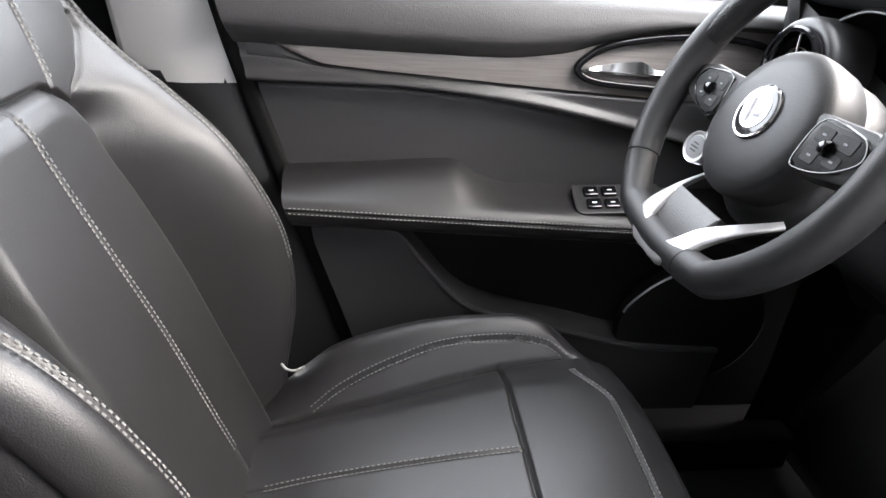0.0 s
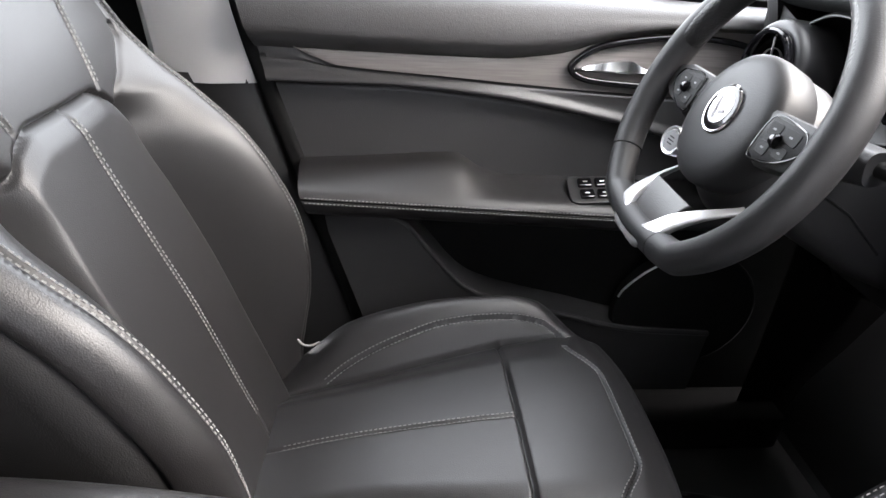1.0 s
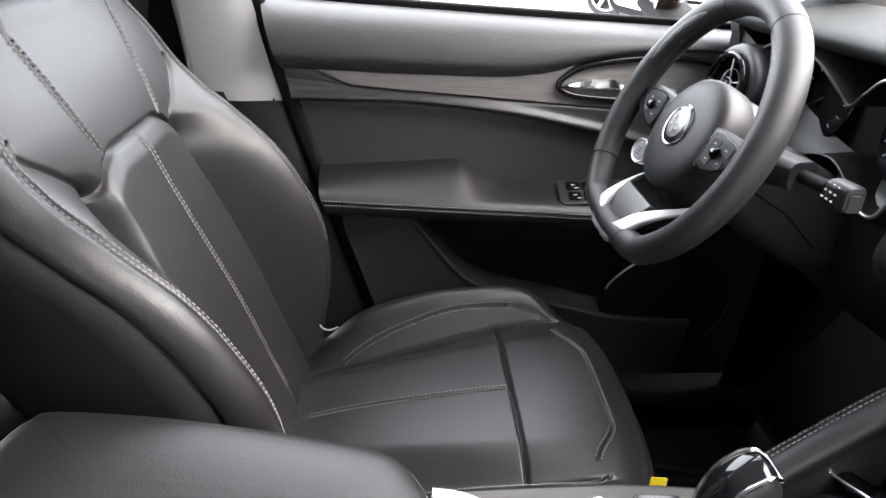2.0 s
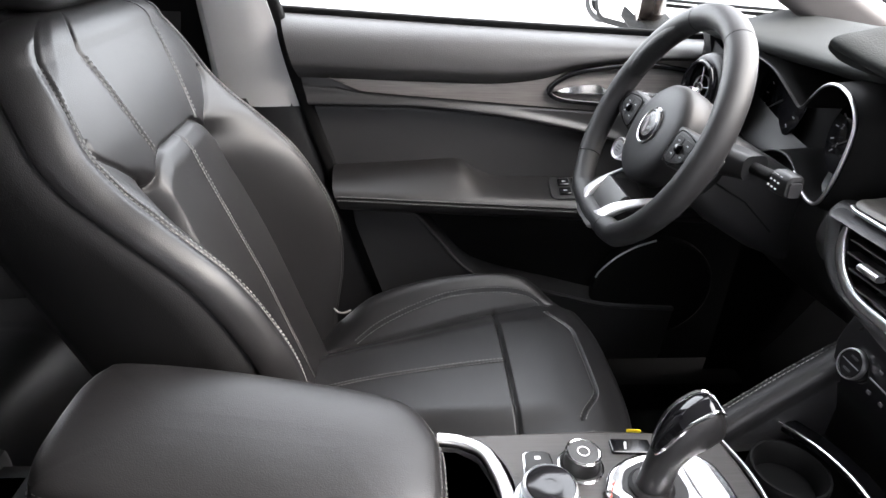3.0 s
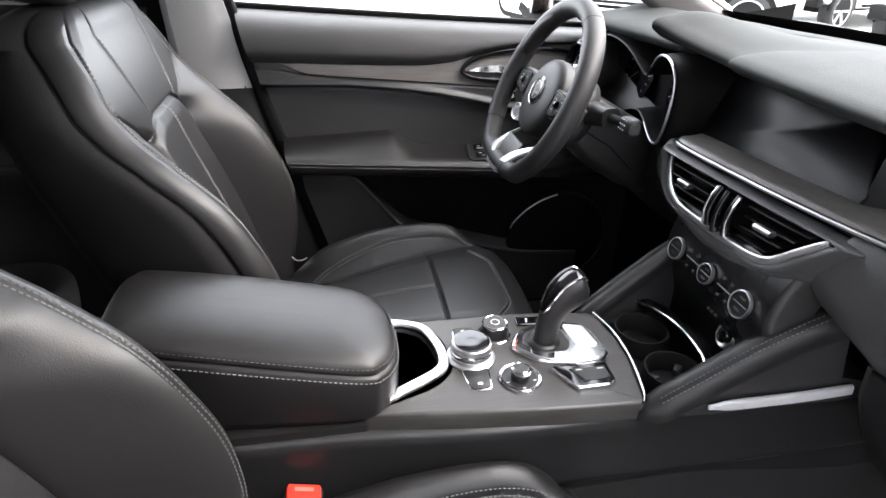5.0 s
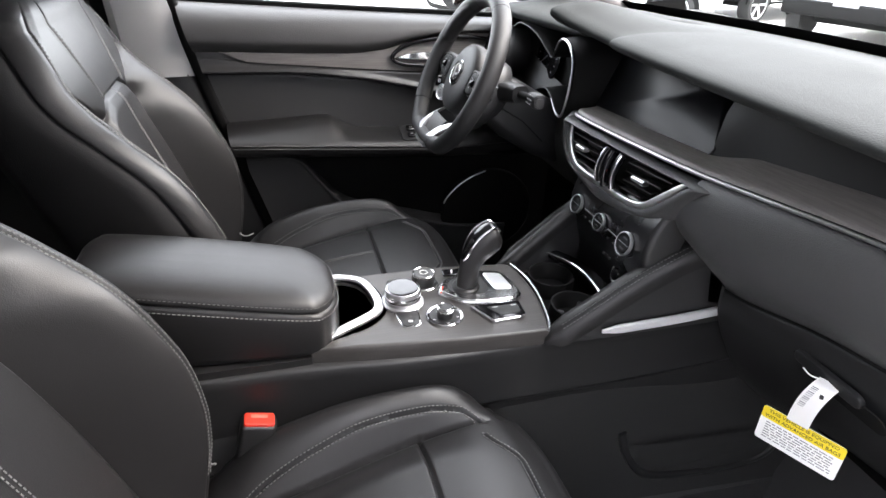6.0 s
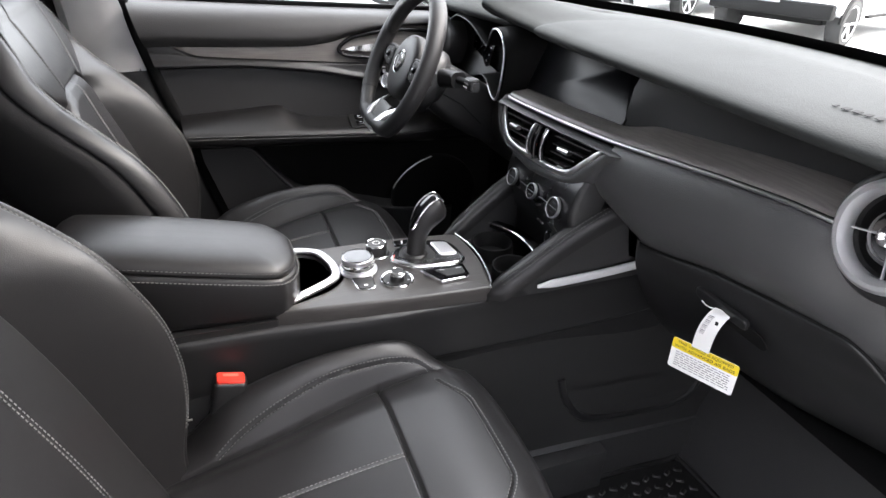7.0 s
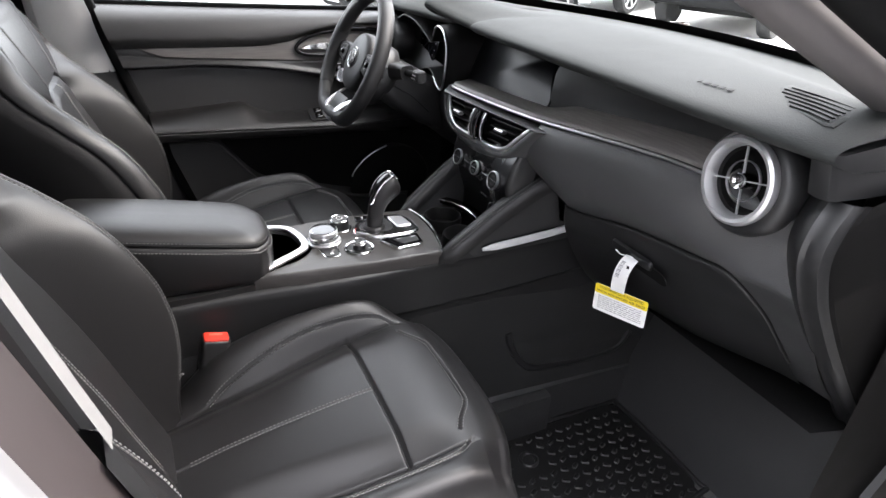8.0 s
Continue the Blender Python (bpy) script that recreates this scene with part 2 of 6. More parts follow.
def stitches(path, normals, step=0.0066, length=0.0038, r=0.00090):
    """Thread stitches along a path, lying on the surface with the given normals."""
    bm = bmesh.new()
    path = [Vector(p) for p in path]
    ds = [0.0]
    for a, b in zip(path, path[1:]):
        ds.append(ds[-1] + (b - a).length)
    k, s = 0, step * 0.5
    while s < ds[-1]:
        while k < len(ds) - 2 and ds[k + 1] < s:
            k += 1
        u = (s - ds[k]) / max(1e-9, ds[k + 1] - ds[k])
        p = path[k].lerp(path[k + 1], u)
        t = (path[k + 1] - path[k]).normalized()
        n = Vector(normals[k]).lerp(Vector(normals[k + 1]), u).normalized()
        w = n.cross(t).normalized()
        a, b = p - t * length / 2, p + t * length / 2
        ring1 = [a + w * r, a + n * r * 1.2, a - w * r]
        ring2 = [b + w * r, b + n * r * 1.2, b - w * r]
        v1, v2 = [bm.verts.new(q) for q in ring1], [bm.verts.new(q) for q in ring2]
        bm.faces.new((v1[0], v1[1], v2[1], v2[0]))
        bm.faces.new((v1[1], v1[2], v2[2], v2[1]))
        bm.faces.new(v1)
        bm.faces.new(v2[::-1])
        s += step
    return bm


def seam(surface, uvs, gap=0.0036, n=60, lift=0.0012, **kw):
    """Rows of stitches on either side of a seam, a curve of (u, v) on surface(u, v)."""
    pts = curve([(u, v, 0) for u, v in uvs], n)
    out = []
    for sgn in ((-1, 1) if gap else (0,)):
        path, nor = [], []
        for i, q in enumerate(pts):
            a, b = pts[max(0, i - 1)], pts[min(n - 1, i + 1)]
            t = (surface(b.x, b.y) - surface(a.x, a.y)).normalized()
            e = 0.004
            su = (surface(q.x + e, q.y) - surface(q.x - e, q.y)) / (2 * e)
            sv = (surface(q.x, q.y + e) - surface(q.x, q.y - e)) / (2 * e)
            nn = su.cross(sv).normalized() * surface.out
            side = nn.cross(t).normalized() * sgn * gap
            g = np.array([[su.dot(su), su.dot(sv)], [su.dot(sv), sv.dot(sv)]])
            du, dv = np.linalg.solve(g, np.array([su.dot(side), sv.dot(side)]))
            path.append(surface(q.x + float(du), q.y + float(dv)) + nn * lift)
            nor.append(nn)
        out.append(stitches(path, nor, **kw))
    return join(*out)


def fillet(corners, n=5):
    """A closed outline from (x, y, radius) corners, each rounded by an arc of about that radius."""
    out = []
    m = len(corners)
    for i, (x, y, r) in enumerate(corners):
        p = Vector((x, y, 0))
        a, b = Vector((*corners[i - 1][:2], 0)), Vector((*corners[(i + 1) % m][:2], 0))
        ka, kb = min(r, (a - p).length * 0.48), min(r, (b - p).length * 0.48)
        p0, p1 = p + (a - p).normalized() * ka, p + (b - p).normalized() * kb
        for j in range(n):
            t = j / (n - 1)
            out.append(p0 * (1 - t) ** 2 + p * 2 * t * (1 - t) + p1 * t * t)
    return out


# ---- seats ----
BACK_X = pchip([(0.58, -0.072), (0.66, -0.097), (0.747, -0.125), (0.874, -0.165), (0.976, -0.203), (1.057, -0.233), (1.108, -0.250), (1.20, -0.283), (1.30, -0.322), (1.40, -0.36)])
BACK_BOLSTER = pchip([(0.58, 0.01), (0.65, 0.030), (0.69, 0.049), (0.76, 0.082), (0.823, 0.101), (0.90, 0.110), (0.96, 0.105), (1.009, 0.093), (1.08, 0.050), (1.12, 0.021), (1.16, 0.006), (1.20, 0.002), (1.28, -0.015), (1.34, -0.035), (1.40, -0.05)])
BACK_CREST = pchip([(0.58, 0.195), (0.66, 0.205), (0.75, 0.222), (0.90, 0.232), (1.05, 0.232), (1.14, 0.222), (1.22, 0.195), (1.29, 0.155), (1.34, 0.12), (1.40, 0.09)])
BACK_VALLEY = pchip([(0.58, 0.160), (0.70, 0.160), (0.80, 0.157), (0.90, 0.150), (0.98, 0.142), (1.04, 0.133), (1.085, 0.132), (1.12, 0.166), (1.155, 0.200), (1.20, 0.19), (1.24, 0.16), (1.40, 0.07)])
CUSHION_Z = pchip([(-0.14, 0.640), (-0.06, 0.658), (0.0, 0.674), (0.10, 0.694), (0.25, 0.716), (0.33, 0.722), (0.39, 0.717), (0.43, 0.703), (0.50, 0.66)])
CUSHION_BOLSTER = pchip([(-0.14, -0.075), (-0.06, -0.02), (0.018, 0.027), (0.09, 0.040), (0.152, 0.045), (0.262, 0.040), (0.33, 0.026), (0.38, 0.006), (0.43, -0.018), (0.50, -0.03)])
CUSHION_SEAM = pchip([(-0.14, 0.140), (-0.05, 0.148), (0.02, 0.171), (0.10, 0.187), (0.185, 0.198), (0.25, 0.200), (0.33, 0.194), (0.375, 0.168), (0.40, 0.150)])
CUSHION_DIP = pchip([(-0.14, 0.035), (0.0, 0.032), (0.2, 0.022), (0.3, 0.012), (0.37, 0.002), (0.5, 0.0)])


def dip(x, width, depth):
    return -depth * math.exp(-(x / width) ** 2)


def seat(name, label, side, shift, back_y, cushion_y, outer=1.0):
    """A front seat; side is 1 where outboard is to the car's left. v runs outboard from the middle."""
    ob = thing(name, label, "car seat", (shift, cushion_y, 0.42), "front seats")

    def back_front(z, v):
        a = abs(v)
        vv, cr, bo = BACK_VALLEY(z), BACK_CREST(z), BACK_BOLSTER(z)
        fade = 1 - smoothstep(1.05, 1.12, z)
        low = 0.030 * fade
        top_edge = 1.112 - 0.014 * smoothstep(0.06, 0.105, a) - 0.020 * smoothstep(0.09, 0.12, a)
        if a < vv:
            f = 0.008 * (1 - (a / vv) ** 2) - low * smoothstep(vv - 0.030, vv, a)
            f += 0.006 * (1 - smoothstep(top_edge - 0.026, top_edge - 0.002, z)) * (1 - smoothstep(min(vv, 0.132) - 0.020, min(vv, 0.132), a))
        else:
            t = min(1, (a - vv) / (cr - vv))
            f = -low + (bo + low) * (0.6 * math.sin(math.pi / 2 * t) ** 1.12 + 0.4 * t * t * (3 - 2 * t))
        if a < 0.130:
            f += dip(z - top_edge, 0.0034, 0.009)
        f += dip(a - vv, 0.0036, 0.009 * fade * (1 - smoothstep(1.085, 1.10, z)))
        if z < 1.11:
            f += dip(v, 0.0022, 0.0028)
        else:
            f += dip(a - (0.084 + (z - 1.112) * 0.22), 0.0020, 0.0046)
        f += dip(a - (cr - 0.004), 0.0024, 0.0068)
        if 1.080 < z < 1.165 and a > 0.122:
            f += dip((a - vv) * 0.70, 0.0028, 0.005)
        return Vector((shift + BACK_X(z) + f, back_y + side * v, z))
    back_front.out = -side

    def section(z):
        cr, bo = BACK_CREST(z), BACK_BOLSTER(z)
        w = cr
        n = 250
        loop = [back_front(z, -w + 2 * w * i / n) for i in range(n + 1)]
        x0 = shift + BACK_X(z)
        thick = 0.155 - 0.07 * smoothstep(1.15, 1.35, z)
        edge = [(w + 0.010, bo - 0.003), (w + 0.021, bo - 0.012), (w + 0.028, bo - 0.026), (w + 0.0305, bo - 0.038), (w + 0.0300, bo - 0.0405), (w + 0.0250, bo - 0.0440), (w + 0.0255, bo - 0.0460), (w + 0.0325, bo - 0.0495), (w + 0.036, bo - 0.085), (w + 0.030, -thick + 0.035), (w + 0.015, -thick + 0.010), (w - 0.02, -thick), (w * 0.5, -thick - 0.008)]
        loop += [Vector((x0 + f, back_y + side * v, z)) for v, f in edge]
        loop += [Vector((x0 + f, back_y - side * v, z)) for v, f in reversed(edge)]
        return loop
    zs = list(np.linspace(0.60, 1.245, 230))
    rows = [section(z) for z in zs]
    mid = sum((Vector(p) for p in rows[-1]), Vector()) / len(rows[-1])
    for k in range(1, 7):
        a = math.pi / 2 * k / 6
        z = 1.245 + 0.035 * math.sin(a)
        base = section(1.245 + 0.012 * k / 6)
        s = 0.45 + 0.55 * math.cos(a)
        c = Vector((shift + BACK_X(1.245) - 0.045 - 0.01 * k / 6, back_y, z))
        rows.append([Vector((c.x + (p.x - c.x) * s, c.y + (p.y - c.y) * (0.55 + 0.45 * math.cos(a)), z)) for p in base])
    back = part("backrest", loft(rows, around=True), LEATHER, ob, smooth=100)
    # Flanks beyond the groove take the duller black as painted shade.
    back.data.materials.append(LEATHER_SIDE)
    around = len(rows[0])
    for k, f in enumerate(back.data.polygons):
        if k < around * (len(rows) - 1) and 257 <= k % around <= around - 8:
            f.material_index = 1

    def back_side(z, q):
        cr, bo = BACK_CREST(z), BACK_BOLSTER(z)
        return Vector((shift + BACK_X(z) + bo - 0.0445 - q, back_y - side * (cr + 0.0333), z))
    back_side.out = -side

    def back_side_out(z, q):
        p = back_side(z, q)
        return Vector((p.x, 2 * back_y - p.y, z))
    back_side_out.out = side
    threads = [seam(back_front, [(0.70, 0), (0.85, 0), (1.0, 0), (1.105, 0)])]
    for s in (-1, 1):
        threads.append(seam(back_front, [(1.118, s * 0.0853), (1.18, s * 0.099), (1.238, s * 0.1117)]))
        crest = [(z, s * (BACK_CREST(z) - 0.004)) for z in np.linspace(0.70 if s < 0 else 0.84, 1.238, 12)]
        threads.append(seam(back_front, crest, n=110))
    threads.append(seam(back_side, [(z, 0.0085) for z in np.linspace(0.74, 1.22, 10)], gap=0, n=90))
    threads.append(seam(back_side_out, [(z, 0.0085) for z in np.linspace(0.90, 1.22, 8)], gap=0, n=70))
    tagged(part("stitching", join(*threads), THREAD, back, "pale grey double stitching"), kind="stuff")

    # cushion
    def cushion_top(x, v):
        a = abs(v)
        vv = 0.150 + 0.025 * smoothstep(0.0, 0.3, x)
        low, bo = CUSHION_DIP(x), CUSHION_BOLSTER(x)
        if v > 0 and bo > 0:
            bo *= outer
        cr = 0.226
        if a < vv:
            h = 0.004 * (1 - (a / vv) ** 2) - low * smoothstep(vv - 0.07, vv, a)
        else:
            t = min(1, (a - vv) / (cr - vv))
            h = -low + (bo + low) * math.sin(math.pi / 2 * t) ** 1.15
        h += dip(a - vv, 0.0028, 0.007) * (1 - smoothstep(0.36, 0.39, x))
        if a < vv + 0.004:
            h += dip(x - 0.255, 0.0028, 0.008)
            if x < 0.255:
                h += dip(v, 0.0022, 0.0030)
        edge = 0.393 - 0.036 * smoothstep(0.08, 0.15, a)
        if a < 0.147:
            h += dip(x - edge, 0.0020, 0.005)
        h += dip(a - CUSHION_SEAM(x), 0.0022, 0.006) * (1 - smoothstep(0.365, 0.38, x)) * smoothstep(-0.03, 0.0, x)
        pull = smoothstep(0.28, 0.47, x) * 0.055 * (a / 0.24) ** 3
        return Vector((shift + x - pull, cushion_y + side * v, CUSHION_Z(x) + h))
    cushion_top.out = side

    xs = [-0.13 + i * 0.0024 for i in range(0, 234)]
    rows = []
    for x in xs:
        w, n = 0.228, 240
        row = [cushion_top(x, -w + 2 * w * i / n) for i in range(n + 1)]
        zc = row[-1].z
        rim = [(0.010, -0.004), (0.020, -0.014), (0.028, -0.032), (0.033, -0.060), (0.034, -0.10), (0.030, -0.145)]
        low = [(w + a, d) for a, d in rim]
        row = [Vector((row[0].x, cushion_y - side * a, row[0].z + d)) for a, d in reversed(low)] + row + [Vector((row[-1].x, cushion_y + side * a, row[-1].z + d)) for a, d in low]
        rows.append(row)
    last = rows[-1]
    for k in range(1, 9):
        a = math.pi / 2 * k / 6
        fwd = 0.022 * math.sin(min(a, math.pi / 2))
        down = 0.032 * (1 - math.cos(min(a, math.pi / 2))) + max(0, k - 6) * 0.045
        rows.append([Vector((p.x + fwd - max(0, k - 6) * 0.006, p.y, p.z - down)) if p.z > 0.59 else Vector((p.x + fwd, p.y, p.z - min(down, 0.012))) for p in last])
    bm = loft(rows)
    cushion = part("cushion", bm, LEATHER, ob, smooth=60)
    threads = [seam(cushion_top, [(-0.06, 0), (0.1, 0), (0.25, 0)])]
    front = [(0.393 - 0.036 * smoothstep(0.08, 0.15, abs(v)), v) for v in np.linspace(-0.145, 0.145, 15)]
    threads.append(seam(cushion_top, front, n=90, gap=0.0042))
    for s in (-1, 1):
        bol = [(x, s * CUSHION_SEAM(x)) for x in np.linspace(-0.02, 0.368, 16)]
        threads.append(seam(cushion_top, bol, n=100, gap=0.0048))
    tagged(part("stitching", join(*threads), THREAD, cushion, "pale grey double stitching"), kind="stuff")

    # plastic base and rails
    base = [[Vector((shift + x, cushion_y + side * v, z)) for x, v in ((-0.12, -w), (0.40, -w), (0.43, -w * 0.7), (0.43, w * 0.7), (0.40, w), (-0.12, w))] for z, w in ((0.42, 0.21), (0.47, 0.235), (0.60, 0.245))]
    part("seat_base", loft(base, around=True), HARD, ob, "black plastic seat base")
    for s in (-1, 1):
        part("rail", box(shift + 0.16, cushion_y + s * 0.19, 0.405, 0.62, 0.035, 0.05, 0.006), DARK, ob)
    # headrest on two posts
    hx, hz = shift + BACK_X(1.28) - 0.045, 1.28
    for s in (-1, 1):
        path = [(hx, back_y + s * 0.07, 1.25), (hx - 0.012, back_y + s * 0.07, 1.34)]
        part("headrest_post", sweep(path, ring(0.006, 12), up=(1, 0, 0)), DARK, ob)
    rows = []
    for k in range(15):
        u = k / 14
        z = 1.276 + 0.185 * u
        e = max(0.0, 1 - abs(2 * u - 1) ** 4) ** 0.5
        w, d = 0.055 + 0.085 * e, 0.018 + 0.036 * e
        cx = hx - 0.01 - 0.03 * u
        rows.append([Vector((cx + q[1] + 0.012 * (q[0] / 0.14) ** 2, back_y + q[0], z)) for q in rrect(2 * w, 2 * d, d * 0.9, 6)])
    part("headrest", loft(rows, around=True), LEATHER, ob, "black leather headrest", smooth=50)
    return ob


driver_seat = seat("front_seat", "black leather driver seat with grey double stitching, upright backrest", 1, 0.0, 0.415, 0.385)
passenger_seat = seat("front_seat", "black leather passenger seat with grey stitching beside the console", -1, -0.034, -0.405, -0.375, 0.35)


# ---- setting: ground, floor, roof, pillars ----
def sheet(name, pts, mat, label, thick=0.0):
    bm = bmesh.new()
    bm.faces.new([bm.verts.new(p) for p in pts])
    if thick:
        bmesh.ops.solidify(bm, geom=bm.faces[:], thickness=thick)
    return tagged(part(name, bm, mat), label, "", "", "structure")


sheet("ground", [(-400, -400, 0), (400, -400, 0), (400, 400, 0), (-400, 400, 0)], ASPHALT, "pale concrete lot under an overcast sky")
tagged(part("floor", box(0.1, 0, 0.235, 2.7, 1.60, 0.05, 0.0), CARPET), "black carpeted car floor", "", "", "structure")
tagged(part("rear_floor", box(-0.62, 0, 0.33, 1.0, 1.56, 0.12, 0.01), CARPET), "black carpeted rear floor", "", "", "structure")
tagged(part("ceiling", box(-0.40, 0, 1.665, 1.75, 1.26, 0.03, 0.01), HEADLINER), "grey fabric headliner under the roof", "", "", "structure")
for s in (-1, 1):
    # toe board rising to the bulkhead, and the footwell's side
    rows = [[Vector((x, s * y, z)) for y in (0.16, 0.80)] for x, z in ((0.985, 0.255), (1.005, 0.275), (1.028, 0.41), (1.13, 0.60), (1.23, 0.74))]
    # Driver's board takes the darker plastic, painting in its deeper shade.
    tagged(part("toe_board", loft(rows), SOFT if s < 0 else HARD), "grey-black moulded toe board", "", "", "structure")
    rows = [[Vector((x, s * y, z)) for x in (0.88, 1.30)] for y, z in ((0.80, 0.22), (0.785, 0.5), (0.80, 1.2))]
    tagged(part("kick_panel", loft(rows), SHADE_BLACK), "footwell side panel, near black to stand in for shade", "", "", "structure")
    # Front wing lies out of view; added to keep light off the footwell.
    tagged(part("front_wing", box(1.55, s * 0.895, 0.72, 1.10, 0.05, 0.80, 0.03), BROWN_PAINT), "unseen brown front wing, added to block light from ahead", "", "", "structure")
    tagged(part("door_sill", box(0.35, s * 0.805, 0.29, 1.25, 0.14, 0.12, 0.02), DARK), "black plastic door sill", "", "", "structure")
    # A-pillar trim from the dash corner to the roof
    path = curve([(1.02, s * 0.74, 1.20), (0.88, s * 0.715, 1.265), (0.60, s * 0.675, 1.405), (0.38, s * 0.645, 1.52), (0.10, s * 0.62, 1.64)], 24)
    tagged(part("a_pillar", sweep(path, rrect(0.085, 0.060, 0.022, 5), up=(0, s, 0.3)), A_TRIM, smooth=50), "warm grey moulded A-pillar trim", "", "", "structure")
    path = [p + Vector((0.02, s * 0.075, -0.005)) for p in path]
    tagged(part("pillar_seal", sweep(path, rrect(0.05, 0.05, 0.02, 4), up=(0, s, 0.3)), DARK), "black rubber door aperture seal", "", "", "structure")
    path = [p + Vector((0.05, s * 0.05, 0.02)) for p in path]
    tagged(part("body_pillar", sweep(path, rrect(0.08, 0.06, 0.02, 4), up=(0, s, 0.3)), BROWN_PAINT), "brown painted windscreen pillar", "", "", "structure")
    tagged(part("roof_rail", sweep([(0.15, s * 0.645, 1.645), (-0.4, s * 0.66, 1.66), (-1.25, s * 0.64, 1.62)], rrect(0.10, 0.06, 0.02, 4), up=(0, 0, 1)), HEADLINER), "grey roof rail trim", "", "", "structure")
tagged(part("roof", box(-0.42, 0, 1.70, 1.9, 1.34, 0.03, 0.012), BROWN_PAINT), "brown painted roof panel", "", "", "structure")
# windscreen with its black printed lower border
rows, band = [], []
for i in range(25):
    y = -0.70 + 1.40 * i / 24
    q = (y / 0.72) ** 2
    base = Vector((1.215 - 0.19 * q, y * 1.02, 1.226))
    top = Vector((0.30 - 0.06 * q, y * 0.86, 1.650))
    rows.append([base.lerp(top, t) + Vector((0, 0, 0.045 * math.sin(math.pi * t))) for t in np.linspace(0.02, 1, 12)])
    band.append([base.lerp(top, t) + Vector((-0.003, 0, 0.045 * math.sin(math.pi * t) - 0.004)) for t in (-0.02, 0.02, 0.058)])
ws = tagged(part("windscreen", loft(rows), GLASS), "clear laminated windscreen", "", "", "structure")
ws.visible_shadow = False
tagged(part("windscreen_border", loft(band), DARK), "black printed windscreen border", "", "", "structure")
tagged(part("bonnet", loft([[Vector((x, y, z - 0.10 * (y / 0.8) ** 2)) for y in np.linspace(-0.8, 0.8, 9)] for x, z in ((1.24, 1.13), (1.45, 1.10), (2.1, 0.96), (2.4, 0.80))]), BROWN_PAINT), "brown painted bonnet in front of the windscreen", "", "", "structure")

# unseen ribbed wall added behind the camera, blocking low sky on the passenger side
tagged(part("sky_block_wall", box(0.0, -5.1, 3.0, 40.0, 0.2, 6.0, 0.0), WALL), "unseen grey ribbed wall added to block low sky light", "", "", "structure")
ribs = thing("wall_rib", "upright grey metal ribs on the wall", "cladding", (0, -5.0, 0), kind="stuff")
part("rib", join(*[box(-18.0 + 0.5 * k, -4.985, 3.0, 0.08, 0.03, 6.0, 0.0) for k in range(73)]), WALL, ribs)


# ---- driver door ----
SILL = pchip([(-0.30, 1.230), (-0.145, 1.223), (0.182, 1.209), (0.565, 1.196), (1.0, 1.182)])
TRIM_TOP = pchip([(-0.20, 1.114), (-0.116, 1.113), (0.068, 1.109), (0.244, 1.107), (0.339, 1.116), (0.42, 1.138), (0.524, 1.156), (0.62, 1.160), (1.0, 1.150)])
TRIM_LOW = pchip([(-0.20, 1.100), (-0.06, 1.092), (-0.002, 1.083), (0.186, 1.070), (0.43, 1.055), (0.60, 1.048), (1.0, 1.04)])
LEDGE = pchip([(-0.20, 1.056), (-0.111, 1.055), (0.068, 1.054), (0.248, 1.040), (0.449, 1.005), (0.60, 0.970), (1.0, 0.90)])
REAR = pchip([(0.36, 0.080), (0.621, 0.010), (0.75, -0.030), (0.914, -0.080), (1.052, -0.122), (1.25, -0.175), (1.6, -0.29)])


front_door = thing("front_door", "closed black driver door with grey wood trim and padded armrest", "car door", (0.4, 0.83, 0.36), "doors")


def card_y(x, z):
    led, low = LEDGE(x), TRIM_LOW(x)
    y = 0.800
    y -= 0.020 * smoothstep(led - 0.006, led + 0.004, z) * (1 - smoothstep(low - 0.006, low + 0.002, z) * 0.4)
    y -= 0.010 * math.exp(-((z - led - 0.007) / 0.009) ** 2)
    y += 0.007 * math.exp(-((z - led + 0.004) / 0.0032) ** 2)
    y += 0.040 * smoothstep(0.86, 0.83, z)
    return y


rows = []
for i in range(101):
    u = i / 100
    row = []
    for j in range(281):
        z = 0.30 + (1.12 - 0.30) * j / 280
        x = REAR(z) + 0.008 + (0.96 - REAR(z)) * u
        row.append(Vector((x, card_y(x, z), z)))
    rows.append(row)
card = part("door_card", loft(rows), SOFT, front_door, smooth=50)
# Lower card in near-black, painting in the shade under the dash.
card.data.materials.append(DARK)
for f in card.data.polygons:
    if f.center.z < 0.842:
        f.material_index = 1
rows = []
for i in range(61):
    u = i / 60
    row = []
    for k in range(25):
        q = k / 24
        x0 = -0.155 + 1.1 * u
        zs, zt = SILL(x0), TRIM_TOP(x0)
        h = zs - zt + 0.004
        a = math.pi / 2 * min(1.0, q / 0.70) ** 0.9
        z = zs - h * (0.72 * (1 - math.cos(a)) + 0.28 * max(0.0, (q - 0.70) / 0.30))
        y = 0.832 - 0.076 * math.sin(a) ** 0.9 + 0.026 * max(0.0, (q - 0.70) / 0.30) ** 1.6
        x = max(x0, REAR(z) + 0.006) if u > 0 else REAR(z) + 0.006
        row.append(Vector((x, y, z)))
    row.insert(0, Vector((row[0].x, 0.845, row[0].z - 0.004)))
    rows.append(row)
part("upper_pad", loft(rows), DOOR_TOP, front_door, "soft padded door top", smooth=60)
part("window_seal", sweep([(x, 0.832, SILL(x) + 0.004) for x in np.linspace(-0.17, 0.95, 24)], rrect(0.018, 0.016, 0.005), up=(0, 0, 1)), DARK, front_door)
